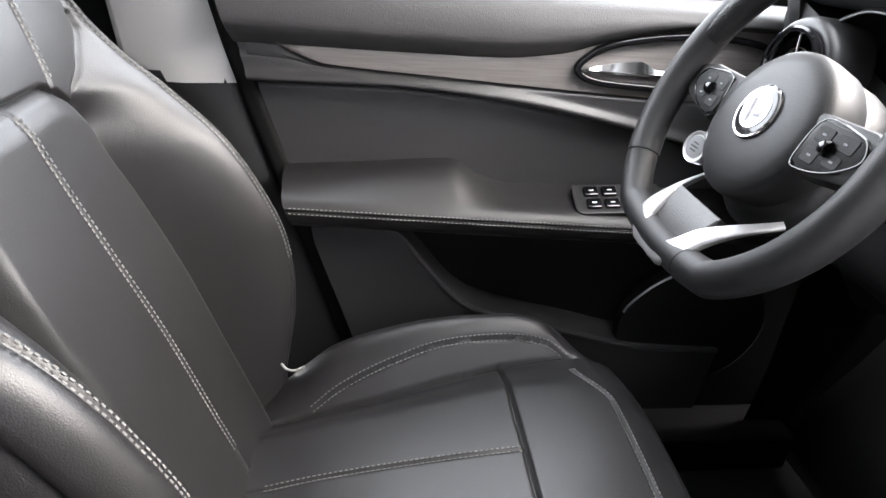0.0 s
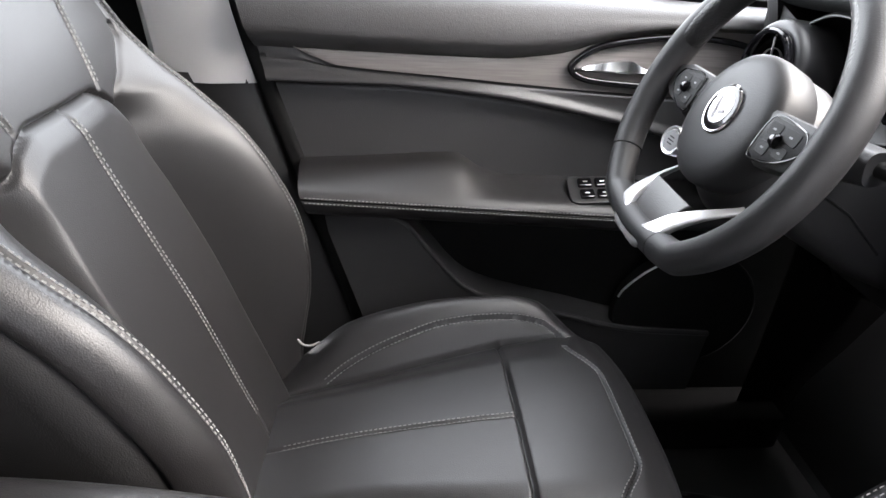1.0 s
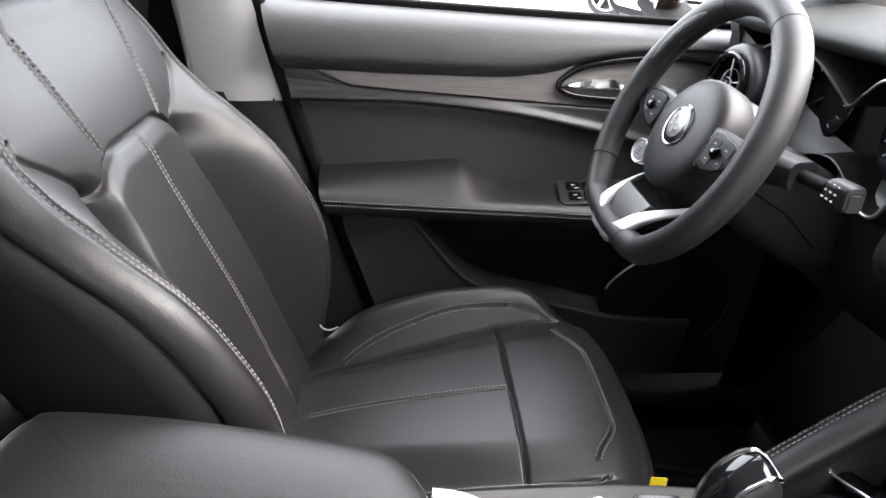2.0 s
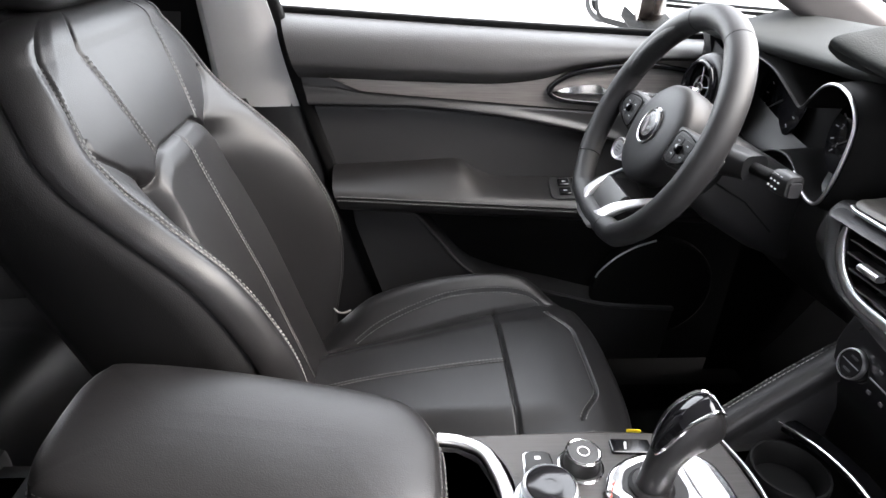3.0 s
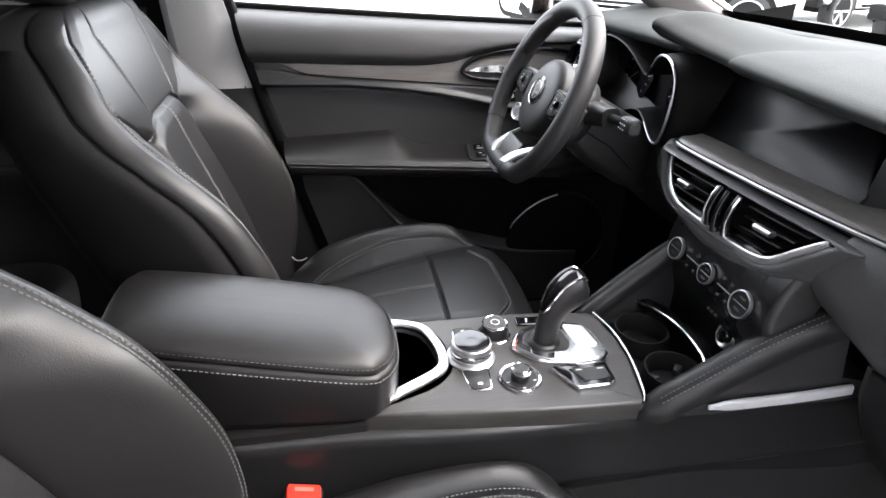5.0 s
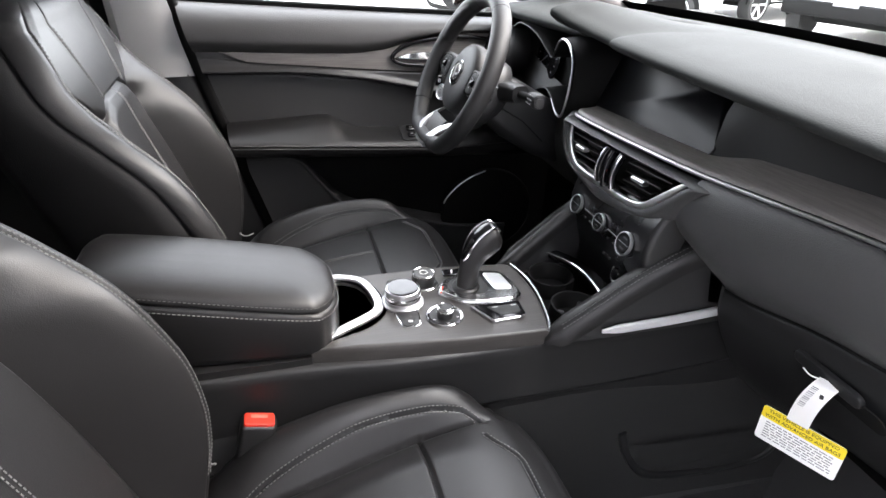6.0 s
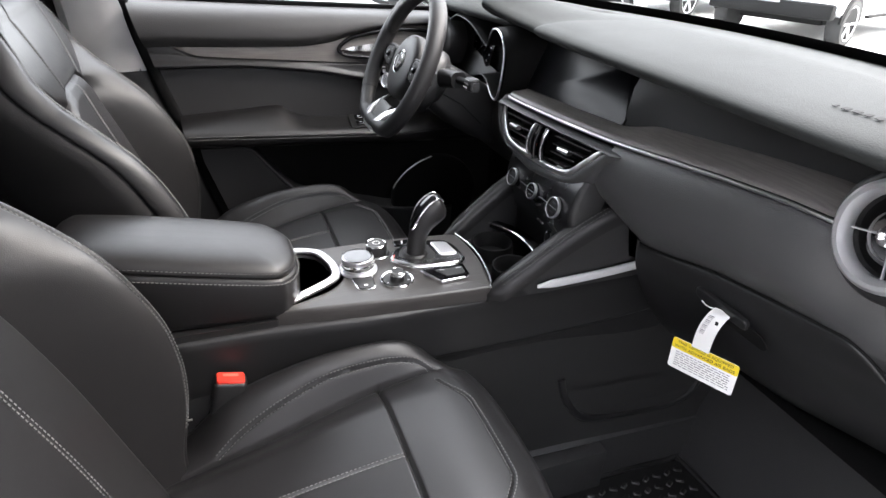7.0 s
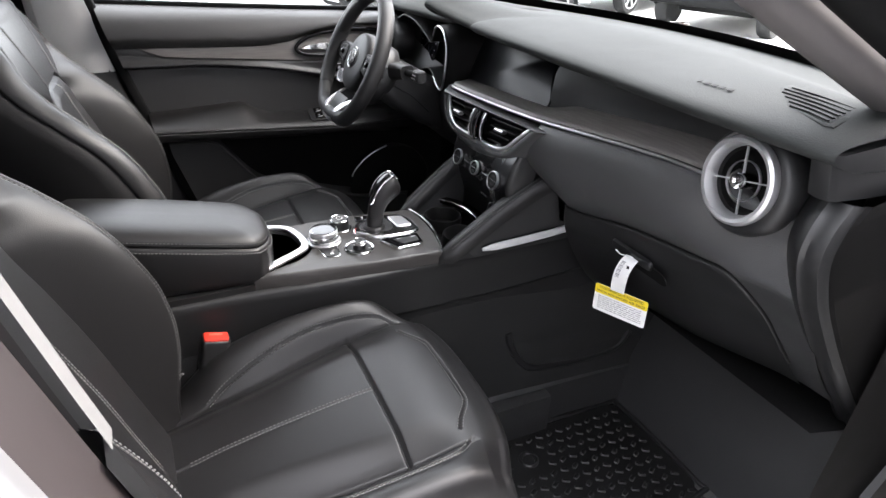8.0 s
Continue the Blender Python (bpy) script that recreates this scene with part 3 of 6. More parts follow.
# wood trim band, from its rounded start to behind the dashboard
rows = []
for i in range(81):
    x = -0.072 + 0.80 * (i / 80) ** 1.15
    s = math.sqrt(min(1, (x + 0.072) / 0.06)) if x < -0.012 else 1
    a, b = TRIM_TOP(x), TRIM_LOW(x)
    a2, b2 = a - 0.002, a - (a - b) * s
    rows.append([Vector((x, 0.786, a2)), Vector((x, 0.779, a2 - 0.0015)), Vector((x, 0.776, (a2 + b2) / 2)), Vector((x, 0.777, b2 + 0.0015)), Vector((x, 0.786, b2))])
part("trim_panel", loft(rows), WOOD_DOOR, front_door, "grey open-pored wood trim", smooth=40)
rows = []
for i in range(20):
    x = -0.115 + 0.115 * i / 19
    b = TRIM_TOP(x) - (TRIM_TOP(x) - TRIM_LOW(x)) * (math.sqrt(min(1, max(0, (x + 0.072)) / 0.06)) if x < -0.012 else 1)
    rows.append([Vector((x, 0.783, b - 0.002)), Vector((x, 0.780, (b + TRIM_LOW(x) - 0.006) / 2 - 0.001)), Vector((x, 0.783, TRIM_LOW(x) - 0.008))])
part("trim_end", loft(rows), SOFT, front_door)
# chrome pull in its dark teardrop bowl
bezel = curve([(0.368, 0.772, 1.096), (0.400, 0.772, 1.124), (0.458, 0.772, 1.139), (0.553, 0.772, 1.148), (0.650, 0.774, 1.138), (0.700, 0.776, 1.108), (0.640, 0.774, 1.078), (0.560, 0.772, 1.068), (0.480, 0.772, 1.070), (0.395, 0.772, 1.077)], 60, True)
part("bezel", sweep(bezel, rrect(0.010, 0.012, 0.003), closed=True, up=(0, 1, 0)), GLOSS, front_door, "gloss black handle surround")
mid = Vector((0.53, 0.80, 1.108))
rows = [[Vector((mid.x + (p.x - mid.x) * s, y, mid.z + (p.z - mid.z) * s)) for p in bezel] for s, y in ((0.99, 0.770), (0.94, 0.776), (0.88, 0.788), (0.6, 0.796))]
part("bowl", loft(rows, around=True, first=False), HARD, front_door, "recessed black bowl")
rows = []
for i in range(25):
    u = i / 24
    x = 0.376 + 0.215 * u
    h = 0.0015 + 0.0195 * math.sin(math.pi * min(1, u * 1.9) ** 0.8 / 2) * (1 if u < 0.42 else max(0.38, 1 - (u - 0.42) * 6))
    z = 1.092 - 0.006 * u
    top = z + h
    rows.append([Vector((x, 0.778, z - 0.003)), Vector((x, 0.768, z - 0.002)), Vector((x, 0.765, z + 0.002)), Vector((x, 0.768, top - 0.001)), Vector((x, 0.778, top))])
part("door_handle", loft(rows, around=True), CHROME, front_door, "polished chrome pull lever")
# armrest with its stitched top
ARM_TOP = pchip([(-0.10, 0.918), (-0.046, 0.921), (0.066, 0.928), (0.190, 0.936), (0.235, 0.911), (0.285, 0.896), (0.40, 0.894), (0.90, 0.890)])
rows = []
for i in range(71):
    x = -0.075 + 0.87 * i / 70
    zt = ARM_TOP(x)
    out = 0.700 + 0.055 * smoothstep(0.50, 0.80, x)
    zf = 0.898 - 0.045 * (x + 0.075)
    prof = [(0.800, zt + 0.002), (0.785, zt + 0.001), (0.765, zt - 0.003), (0.742, zt - (zt - zf) * 0.45), (out + 0.014, zf + 0.004), (out + 0.003, zf - 0.004), (out, zf - 0.010), (out + 0.0035, zf - 0.012), (out, zf - 0.014), (out + 0.002, zf - 0.030), (out + 0.012, zf - 0.042), (0.745, zf - 0.050), (0.80, zf - 0.052)]
    rows.append([Vector((max(x, REAR(z) + 0.006), y, z)) for y, z in prof])
arm = part("armrest", loft(rows, around=True), LEATHER, front_door, "black padded armrest with stitched edge", smooth=60)


def arm_face(x, q):
    zf = 0.898 - 0.045 * (x + 0.075)
    return Vector((x, 0.6995 + 0.055 * smoothstep(0.50, 0.80, x), zf - 0.012 + q))


arm_face.out = 1
tagged(part("stitching", seam(arm_face, [(-0.06, 0), (0.2, 0), (0.5, 0)], gap=0.0045, n=80), THREAD, arm), kind="stuff")
# window switches on the armrest
sw = aim((0.462, 0.742, 0.8935), (-0.05, -0.45, 1), (0, 1, 0))
panel = part("switch_panel", slab(rrect(0.15, 0.062, 0.012), sw, 0.006, 0.002), HARD, front_door)
for a in (-0.045, -0.015):
    for b in (-0.013, 0.013):
        part("window_switch", slab(rrect(0.024, 0.018, 0.003), sw @ pose(a, b, 0.006), 0.006, 0.002), GLOSS, panel)
for a, b in ((-0.045, -0.013), (-0.045, 0.013), (-0.015, -0.013), (-0.015, 0.013)):
    part("switch_mark", slab(rrect(0.008, 0.0025, 0.001), sw @ pose(a, b, 0.0121), 0.0003, 0.0001), WHITE_INK, panel)
part("mirror_knob", turned([(0.011, 0), (0.011, 0.008), (0.009, 0.012), (0.004, 0.013)], sw @ pose(0.04, 0, 0.006), 20), CHROME, panel)
# lower door: rear pocket panel with its rounded, falling edge
POCKET = [(-0.035, 0.832), (0.03, 0.831), (0.07, 0.829), (0.095, 0.820), (0.113, 0.806), (0.15, 0.760), (0.194, 0.705), (0.23, 0.673), (0.278, 0.651), (0.35, 0.630), (0.437, 0.609), (0.565, 0.577), (0.74, 0.565)]
edge = curve([(x, 0, z) for x, z in POCKET], 60)
rows = []
for p in edge:
    low = 0.40
    rows.append([Vector((max(p.x, REAR(z) + 0.012), y, z)) for y, z in ((0.845, p.z + 0.004), (0.772, p.z + 0.003), (0.766, p.z - 0.002), (0.765, p.z - 0.010), (0.768, p.z - 0.04), (0.772, (p.z + low) / 2), (0.78, low))])
part("map_pocket", loft(rows), SOFT, front_door, "raised black pocket panel", smooth=40)
part("pocket_lip", sweep([(p.x, 0.766, p.z) for p in edge], ring(0.0055, 10), up=(0, 1, 0)), SOFT, front_door)
# Metal arc drawn only where the speaker's edge catches a highlight.
sp = curve([(0.533, 0.772, 0.652), (0.540, 0.772, 0.668), (0.558, 0.772, 0.690), (0.583, 0.772, 0.713), (0.620, 0.772, 0.736), (0.662, 0.772, 0.752)], 30)
part("speaker_rim", sweep(sp, ring(0.0022, 8), up=(0, 1, 0)), SATIN, front_door, "thin bright arc for the speaker rim's highlight")
part("speaker_grille", slab([(0.150 * math.cos(a), 0.140 * math.sin(a)) for a in np.linspace(0, 2 * math.pi, 40, endpoint=False)], aim((0.680, 0.795, 0.613), (0, -1, 0)), 0.020, 0.006), DARK, front_door, "round black speaker grille")
# lock switch below the handle bowl
lm = aim((0.500, 0.787, 1.029), (0, -1, 0.1))
lock = part("lock_switch", slab(rrect(0.024, 0.026, 0.004), lm, 0.012, 0.002), GLOSS, front_door, "small black lock switch")
part("switch_mark", slab(rrect(0.009, 0.011, 0.002), lm @ pose(0.003, 0, 0.0121), 0.0004, 0.0001), GREY_INK, lock)
# window frame and pane
frame_path = [(-0.185, 0.835, 1.20), (-0.23, 0.80, 1.40), (-0.24, 0.72, 1.60), (0.10, 0.68, 1.62), (0.45, 0.70, 1.52), (0.80, 0.76, 1.32), (0.98, 0.80, 1.20)]
part("window_frame", sweep(curve(frame_path, 40), rrect(0.045, 0.03, 0.008), up=(0, 1, 0)), DARK, front_door)
bm = bmesh.new()
bm.faces.new([bm.verts.new(p) for p in ((-0.185, 0.84, 1.18), (-0.235, 0.805, 1.40), (-0.24, 0.735, 1.60), (0.10, 0.70, 1.61), (0.45, 0.725, 1.51), (0.80, 0.78, 1.31), (0.98, 0.825, 1.17))])
pane = part("pane", bm, GLASS, front_door, "clear side window")
pane.visible_shadow = False

# ---- pillars, sills, rear door ----
for s in (1, -1):
    rows = []
    for k in range(13):
        u = k / 12
        z = (1.046 if s > 0 else 1.097) + 0.56 * u
        y = ((0.800 if s > 0 else 0.742) - 0.02 * u - 0.10 * u * u) * s
        x0, x1 = -0.300 - 0.03 * u, REAR(z) + (-0.006 if s > 0 else 0.021)
        rows.append([Vector((x0 - 0.02, y + 0.06 * s, z)), Vector((x0, y + 0.02 * s, z)), Vector((x0 + 0.012, y, z)), Vector((x0 + 0.09, y - 0.010 * s, z)), Vector((x1 - 0.022, y, z)), Vector((x1 - 0.002, y + 0.006 * s, z)), Vector((x1 - 0.001, y + 0.030 * s, z))])
    # Passenger side repeats the same trim in dimmer greys, against its stronger light.
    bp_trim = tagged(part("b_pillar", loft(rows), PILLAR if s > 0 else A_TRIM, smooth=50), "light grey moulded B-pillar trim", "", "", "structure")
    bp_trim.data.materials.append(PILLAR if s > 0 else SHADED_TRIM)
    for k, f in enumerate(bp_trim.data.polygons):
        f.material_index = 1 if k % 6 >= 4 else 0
    rows = []
    for k in range(9):
        z = 0.30 + ((1.062 if s > 0 else 1.10) - 0.30) * k / 8
        x1 = REAR(z) + (-0.010 if s > 0 else 0.018)
        x0 = x1 - 0.20
        y = (0.799 if s > 0 else 0.741) * s
        rows.append([Vector((x0 - 0.02, y + 0.06 * s, z)), Vector((x0, y + 0.02 * s, z)), Vector((x0 + 0.012, y, z)), Vector((x0 + 0.09, y - 0.006 * s, z)), Vector((x1 - 0.022, y, z)), Vector((x1 - 0.004, y + 0.012 * s, z)), Vector((x1, y + 0.05 * s, z))])
    tagged(part("b_pillar_lower", loft(rows), HARD, smooth=50), "black plastic lower B-pillar trim", "", "", "structure")
for s in (1, -1):
    rows = []
    for k in range(13):
        z = 0.40 + 1.22 * k / 12
        y = (0.805 - 0.14 * smoothstep(1.1, 1.65, z)) * s
        rows.append([Vector((-0.46, y + 0.03 * s, z)), Vector((-0.36, y + 0.035 * s, z)), Vector((-0.30, y + 0.045 * s, z)), Vector((-0.27, y + 0.04 * s, z))])
    tagged(part("rear_seal", loft(rows), DARK, smooth=50), "black seal behind the B-pillar", "", "", "structure")
tagged(part("door_seal", sweep([(REAR(z) - 0.002, 0.806, z) for z in np.linspace(0.36, 1.60, 30)], rrect(0.030, 0.026, 0.010), up=(0, 1, 0)), DARK), "black rubber door seal", "", "", "structure")
rows = []
for z in np.linspace(0.30, 1.62, 24):
    x1, y = REAR(z) + 0.010, -0.776 + 0.12 * smoothstep(1.20, 1.66, z)
    rows.append([Vector((x1 - 0.01, y + 0.004, z)), Vector((x1 + 0.002, y - 0.004, z)), Vector((x1 + 0.002, y - 0.02, z)), Vector((x1 - 0.004, y - 0.042, z)), Vector((x1 - 0.012, y - 0.056, z))])
tagged(part("door_aperture", loft(rows), APERTURE, smooth=50), "dark brown painted door aperture", "", "", "structure")
rows = [[r[-1] + Vector((0.001, 0, 0)), r[-1] + Vector((-0.006, -0.006, 0)), r[-1] + Vector((-0.25, -0.012, 0))] for r in rows]
tagged(part("body_side", loft(rows), BODY_PAINT, smooth=50), "pale painted body side behind the door opening", "", "", "structure")



def closed_rear_door(s, label):
    ob = thing("rear_door", label, "car door", (-0.75, 0.83 * s, 0.36), "doors")
    rows = []
    for i in range(31):
        row = []
        for j in range(61):
            z = 0.42 + (1.225 - 0.42) * j / 60
            x = -0.34 - 0.75 * i / 30
            y = 0.80 - 0.03 * math.exp(-((z - 1.17) / 0.04) ** 2) - 0.07 * math.exp(-((z - 0.885) / 0.03) ** 2) - 0.012 * smoothstep(1.05, 1.07, z)
            row.append(Vector((x, y * s, z)))
        rows.append(row)
    part("door_card", loft(rows), HARD, ob, smooth=50)
    skin_rows = [[Vector((x, s * (0.875 - 0.05 * abs(z - 0.75)), z)) for x in (-0.36, -0.7, -1.1)] for z in (0.32, 0.55, 0.75, 1.0, 1.225)]
    part("door_skin", loft(skin_rows), BODY_PAINT, ob, "pale painted outer skin")
    part("door_handle", slab([(0.06 * math.cos(a), 0.012 * math.sin(a)) for a in np.linspace(0, 2 * math.pi, 24, endpoint=False)], aim((-0.45, 0.785 * s, 1.09), (0, -s, 0)), 0.012, 0.004), CHROME, ob)
    bm = bmesh.new()
    bm.faces.new([bm.verts.new((x, y * s, z)) for x, y, z in ((-0.34, 0.83, 1.22), (-1.24, 0.83, 1.24), (-1.24, 0.70, 1.62), (-0.34, 0.72, 1.62))])
    part("pane", bm, DARK_GLASS, ob, "tinted rear side window")


closed_rear_door(1, "closed black rear door behind the driver seat")
# Passenger-side rear door is unseen; added to keep daylight out of the rear.
closed_rear_door(-1, "closed rear door behind the passenger seat")
rear_seat = thing("rear_seat", "black leather rear bench seat with grey stitching", "car seat", (-0.8, 0, 0.36))
BENCH = [(-0.600, 0.38), (-0.575, 0.56), (-0.570, 0.630), (-0.578, 0.668), (-0.605, 0.690), (-0.66, 0.698), (-0.78, 0.688), (-1.00, 0.655)]
rows = []
for i in range(129):
    y = -0.64 + 1.28 * i / 128
    a = abs(abs(y) - 0.36)
    lift = 0.012 * math.cos(min(a / 0.30, 1) * math.pi) + dip(a - 0.165, 0.004, 0.007)
    prof = curve([(x, y, z) for x, z in BENCH], 60)
    rows.append([Vector((p.x, y, p.z + (lift + (dip(p.x + 0.70, 0.005, 0.008) if a < 0.165 else 0)) * smoothstep(0.60, 0.68, p.z))) for p in prof])
bench = part("cushion", loft(rows), LEATHER, rear_seat, smooth=60)
for s in (-1, 1):
    for d in (-0.165, 0.165):
        y = s * 0.36 + d
        path = [(x, y + 0.006, 0.6905 + z) for x, z in ((-0.62, -0.004), (-0.66, 0.001), (-0.74, -0.004), (-0.84, -0.014))]
        tagged(part("stitching", stitches(path, [Vector((0, 0, 1))] * 4), THREAD, bench), kind="stuff")
rows = []
for i in range(31):
    y = -0.64 + 1.28 * i / 30
    rows.append([Vector((x + 0.015 * math.cos(y * 9.0), y, z)) for x, z in ((-0.98, 0.62), (-1.00, 0.75), (-1.05, 1.0), (-1.12, 1.20), (-1.15, 1.22), (-1.20, 1.21))])
part("backrest", loft(rows), LEATHER, rear_seat, smooth=60)
# Added wall shuts out rear light, in place of the tailgate and its window.
tagged(part("rear_light_block", box(-1.25, 0, 1.0, 0.04, 1.6, 1.36, 0.0), DARK), "dark wall added behind the rear seat to shut out light", "", "", "structure")

# Passenger door stands out of view, its angle set to shade the footwell.
open_door = thing("front_door", "open passenger door swung forward beside the dashboard", "car door", (0.98, -0.86, 0.3), "doors")
DM = Matrix.Translation((0.97, -0.90, 0.0)) @ Matrix.Rotation(radians(-134), 4, "Z")
rows = []
for i in range(21):
    row = []
    for j in range(41):
        z = 0.30 + 0.90 * j / 40
        y = -0.035 + 0.03 * math.exp(-((z - 1.13) / 0.05) ** 2) + 0.06 * math.exp(-((z - 0.87) / 0.035) ** 2)
        row.append(DM @ Vector((0.02 + 1.02 * i / 20, -y, z)))
    rows.append(row)
part("door_card", loft(rows), DARK, open_door, "black inner door panel")
part("door_skin", loft([[DM @ Vector((x, 0.11 - 0.03 * abs(z - 0.8), z)) for x in (0.0, 0.5, 1.05)] for z in (0.30, 0.55, 0.8, 1.0, 1.2)]), BROWN_PAINT, open_door, "brown painted outer skin")
part("window_frame", sweep(curve([DM @ Vector(p) for p in ((0.02, 0.06, 1.19), (0.30, 0.05, 1.36), (0.62, 0.03, 1.54), (0.98, 0.0, 1.60), (1.04, 0.03, 1.40), (1.05, 0.06, 1.19))], 30), rrect(0.05, 0.035, 0.01), up=(0, 1, 0)), DARK, open_door)


# ---- dashboard ----
dash = thing("dashboard", "black soft dashboard with grey wood trim and chrome-lined vents", "dashboard", (0.8, 0, 0.6))


def across(table):
    """Profiles given at some y, each a list of (x, z), carried smoothly to any y."""
    ys = sorted(table)
    n = len(table[ys[0]])
    fx = [pchip([(y, table[y][k][0]) for y in ys]) for k in range(n)]
    fz = [pchip([(y, table[y][k][1]) for y in ys]) for k in range(n)]
    return lambda y: [(fx[k](y), fz[k](y)) for k in range(n)]


def skin(profile, y0, y1, ny, sub=5):
    """A skin from y0 to y1 over a profile, rounded by sub points between its knots."""
    rows = []
    ys = [y0 + (y1 - y0) * i / (ny - 1) for i in range(ny)]
    if y0 < 0.28 and y1 > 0.33:
        ys = sorted(ys + [0.120, 0.124, 0.126, 0.128, 0.130, 0.132, 0.134, 0.136, 0.139, 0.294, 0.297, 0.299, 0.301, 0.303, 0.305, 0.308, 0.311])
    for y in ys:
        rows.append(curve([(x, y, z) for x, z in profile(y)], (len(profile(y)) - 1) * sub + 1))
    return loft(rows)


def screen_base(y):
    return 1.175 - 0.20 * (y / 0.75) ** 2


# top pad: windscreen base, crown, rear lip, underside; the lip rises and reaches back at the instrument hood
LIP_X = pchip([(-0.80, 0.650), (-0.757, 0.638), (-0.571, 0.624), (-0.40, 0.628), (-0.198, 0.631), (0.0, 0.634), (0.120, 0.630), (0.128, 0.634), (0.136, 0.650), (0.150, 0.650), (0.20, 0.632), (0.25, 0.608), (0.292, 0.590), (0.299, 0.592), (0.305, 0.640), (0.315, 0.664), (0.345, 0.668), (0.44, 0.672), (0.54, 0.648), (0.60, 0.640), (0.72, 0.64), (0.80, 0.65)])
LIP_Z = pchip([(-0.80, 1.234), (-0.757, 1.240), (-0.60, 1.244), (-0.40, 1.245), (0.0, 1.247), (0.126, 1.251), (0.138, 1.247), (0.16, 1.249), (0.20, 1.257), (0.25, 1.270), (0.296, 1.284), (0.304, 1.262), (0.315, 1.246), (0.34, 1.242), (0.45, 1.236), (0.58, 1.238), (0.72, 1.235), (0.80, 1.230)])


def top_profile(y):
    b, lx, lz = screen_base(y), LIP_X(y), LIP_Z(y)
    return [(b + 0.05, 1.222), (b, 1.233), (b - 0.15, 1.248), ((b + lx) / 2, 1.260), (lx + 0.10, lz + 0.012), (lx + 0.03, lz + 0.006), (lx + 0.006, lz), (lx, lz - 0.008), (lx + 0.012, lz - 0.018), (lx + 0.05, lz - 0.030), (lx + 0.12, lz - 0.036)]


part("top_pad", skin(top_profile, -0.765, 0.765, 130, 4), DASH_TOP, dash, "grained soft dash top", smooth=60)
# fascia shelf in wood between the lip and the bright strip
STRIP_X = pchip([(-0.76, 0.762), (-0.66, 0.738), (-0.60, 0.716), (-0.546, 0.697), (-0.50, 0.690), (-0.41, 0.681), (-0.30, 0.670), (-0.15, 0.656), (0.0, 0.645), (0.14, 0.640), (0.215, 0.642), (0.235, 0.650)])
STRIP_Z = pchip([(-0.76, 1.115), (-0.66, 1.120), (-0.60, 1.126), (-0.546, 1.130), (-0.51, 1.131), (-0.41, 1.126), (-0.29, 1.116), (-0.15, 1.104), (-0.05, 1.099), (0.05, 1.095), (0.231, 1.087)])


def shelf_profile(y):
    x, z = STRIP_X(y), STRIP_Z(y)
    lz = LIP_Z(y)
    k = smoothstep(-0.20, -0.10, y)
    return [(x, z + 0.004), (x + 0.006, z + 0.010), (x + 0.022, z + 0.017 - 0.006 * k), (x + 0.042, z + 0.024 - 0.010 * k), (x + 0.058, z + 0.029 - 0.014 * k), (x + 0.070, z + 0.032 - 0.016 * k)]


shelf = part("trim_panel", skin(shelf_profile, -0.60, 0.232, 80, 4), WOOD_Y, dash, "grey-brown open-pored wood trim", smooth=60)
strip = [(STRIP_X(y) - 0.002, y, STRIP_Z(y)) for y in np.linspace(-0.556, 0.232, 60)]
part("chrome_strip", sweep(strip, rrect(0.0060, 0.0062, 0.0028), up=(0, 0, 1)), SATIN, dash, "slim bright metal strip")


# lower pad under the strip
GLOVE_LINE = pchip([(-0.78, 1.000), (-0.70, 0.998), (-0.60, 0.985), (-0.394, 0.962), (-0.207, 0.930), (0.30, 0.925)])
GLOVE_X = pchip([(-0.78, 0.735), (-0.60, 0.733), (-0.394, 0.726), (-0.207, 0.712), (0.30, 0.705)])


def pad_profile(y):
    x, z = STRIP_X(y), STRIP_Z(y)
    near = smoothstep(-0.24, -0.10, y)
    end = smoothstep(-0.50, -0.60, y)
    low = GLOVE_LINE(y) + 0.05 * near
    x0, z0 = x - 0.016 + 0.01 * end, z - 0.050
    gx = GLOVE_X(y) - 0.02 * near
    cx, cz = x0 + 0.004, z0 - 0.62 * (z0 - low)
    arc = [((1 - t) ** 2 * x0 + 2 * t * (1 - t) * cx + t * t * gx, (1 - t) ** 2 * z0 + 2 * t * (1 - t) * cz + t * t * low) for t in (0.0, 0.28, 0.52, 0.76, 1.0)]
    return [(x + 0.02, z - 0.003), (x + 0.002, z - 0.004), (x - 0.010, z - 0.020)] + arc + [(gx + 0.006 + 0.03 * near, low - 0.012)]


VENT_RIGHT = pchip([(-0.2, -0.156), (0.10, -0.152), (0.22, -0.144), (0.55, -0.117), (0.90, -0.087), (1.0, -0.060), (1.06, 0.02)])
VENT_LEFT = pchip([(-0.2, 0.214), (0.06, 0.212), (0.30, 0.206), (0.66, 0.186), (0.90, 0.155), (1.0, 0.110), (1.06, 0.02)])
rows = []
for i in range(170):
    y = -0.748 + 1.008 * i / 169
    row = []
    for p in curve([(x, y, z) for x, z in pad_profile(min(0.235, y))], 64):
        q = (STRIP_Z(min(0.235, y)) - 0.012 - p.z) / 0.072
        inside = smoothstep(VENT_RIGHT(q) - 0.006, VENT_RIGHT(q) + 0.006, y) * smoothstep(VENT_LEFT(q) + 0.006, VENT_LEFT(q) - 0.006, y) if q < 1.06 else 0.0
        row.append(Vector((p.x + 0.060 * inside, y, p.z)))
    rows.append(row)
part("lower_pad", loft(rows), PAD, dash, "padded black lower dash", smooth=60)
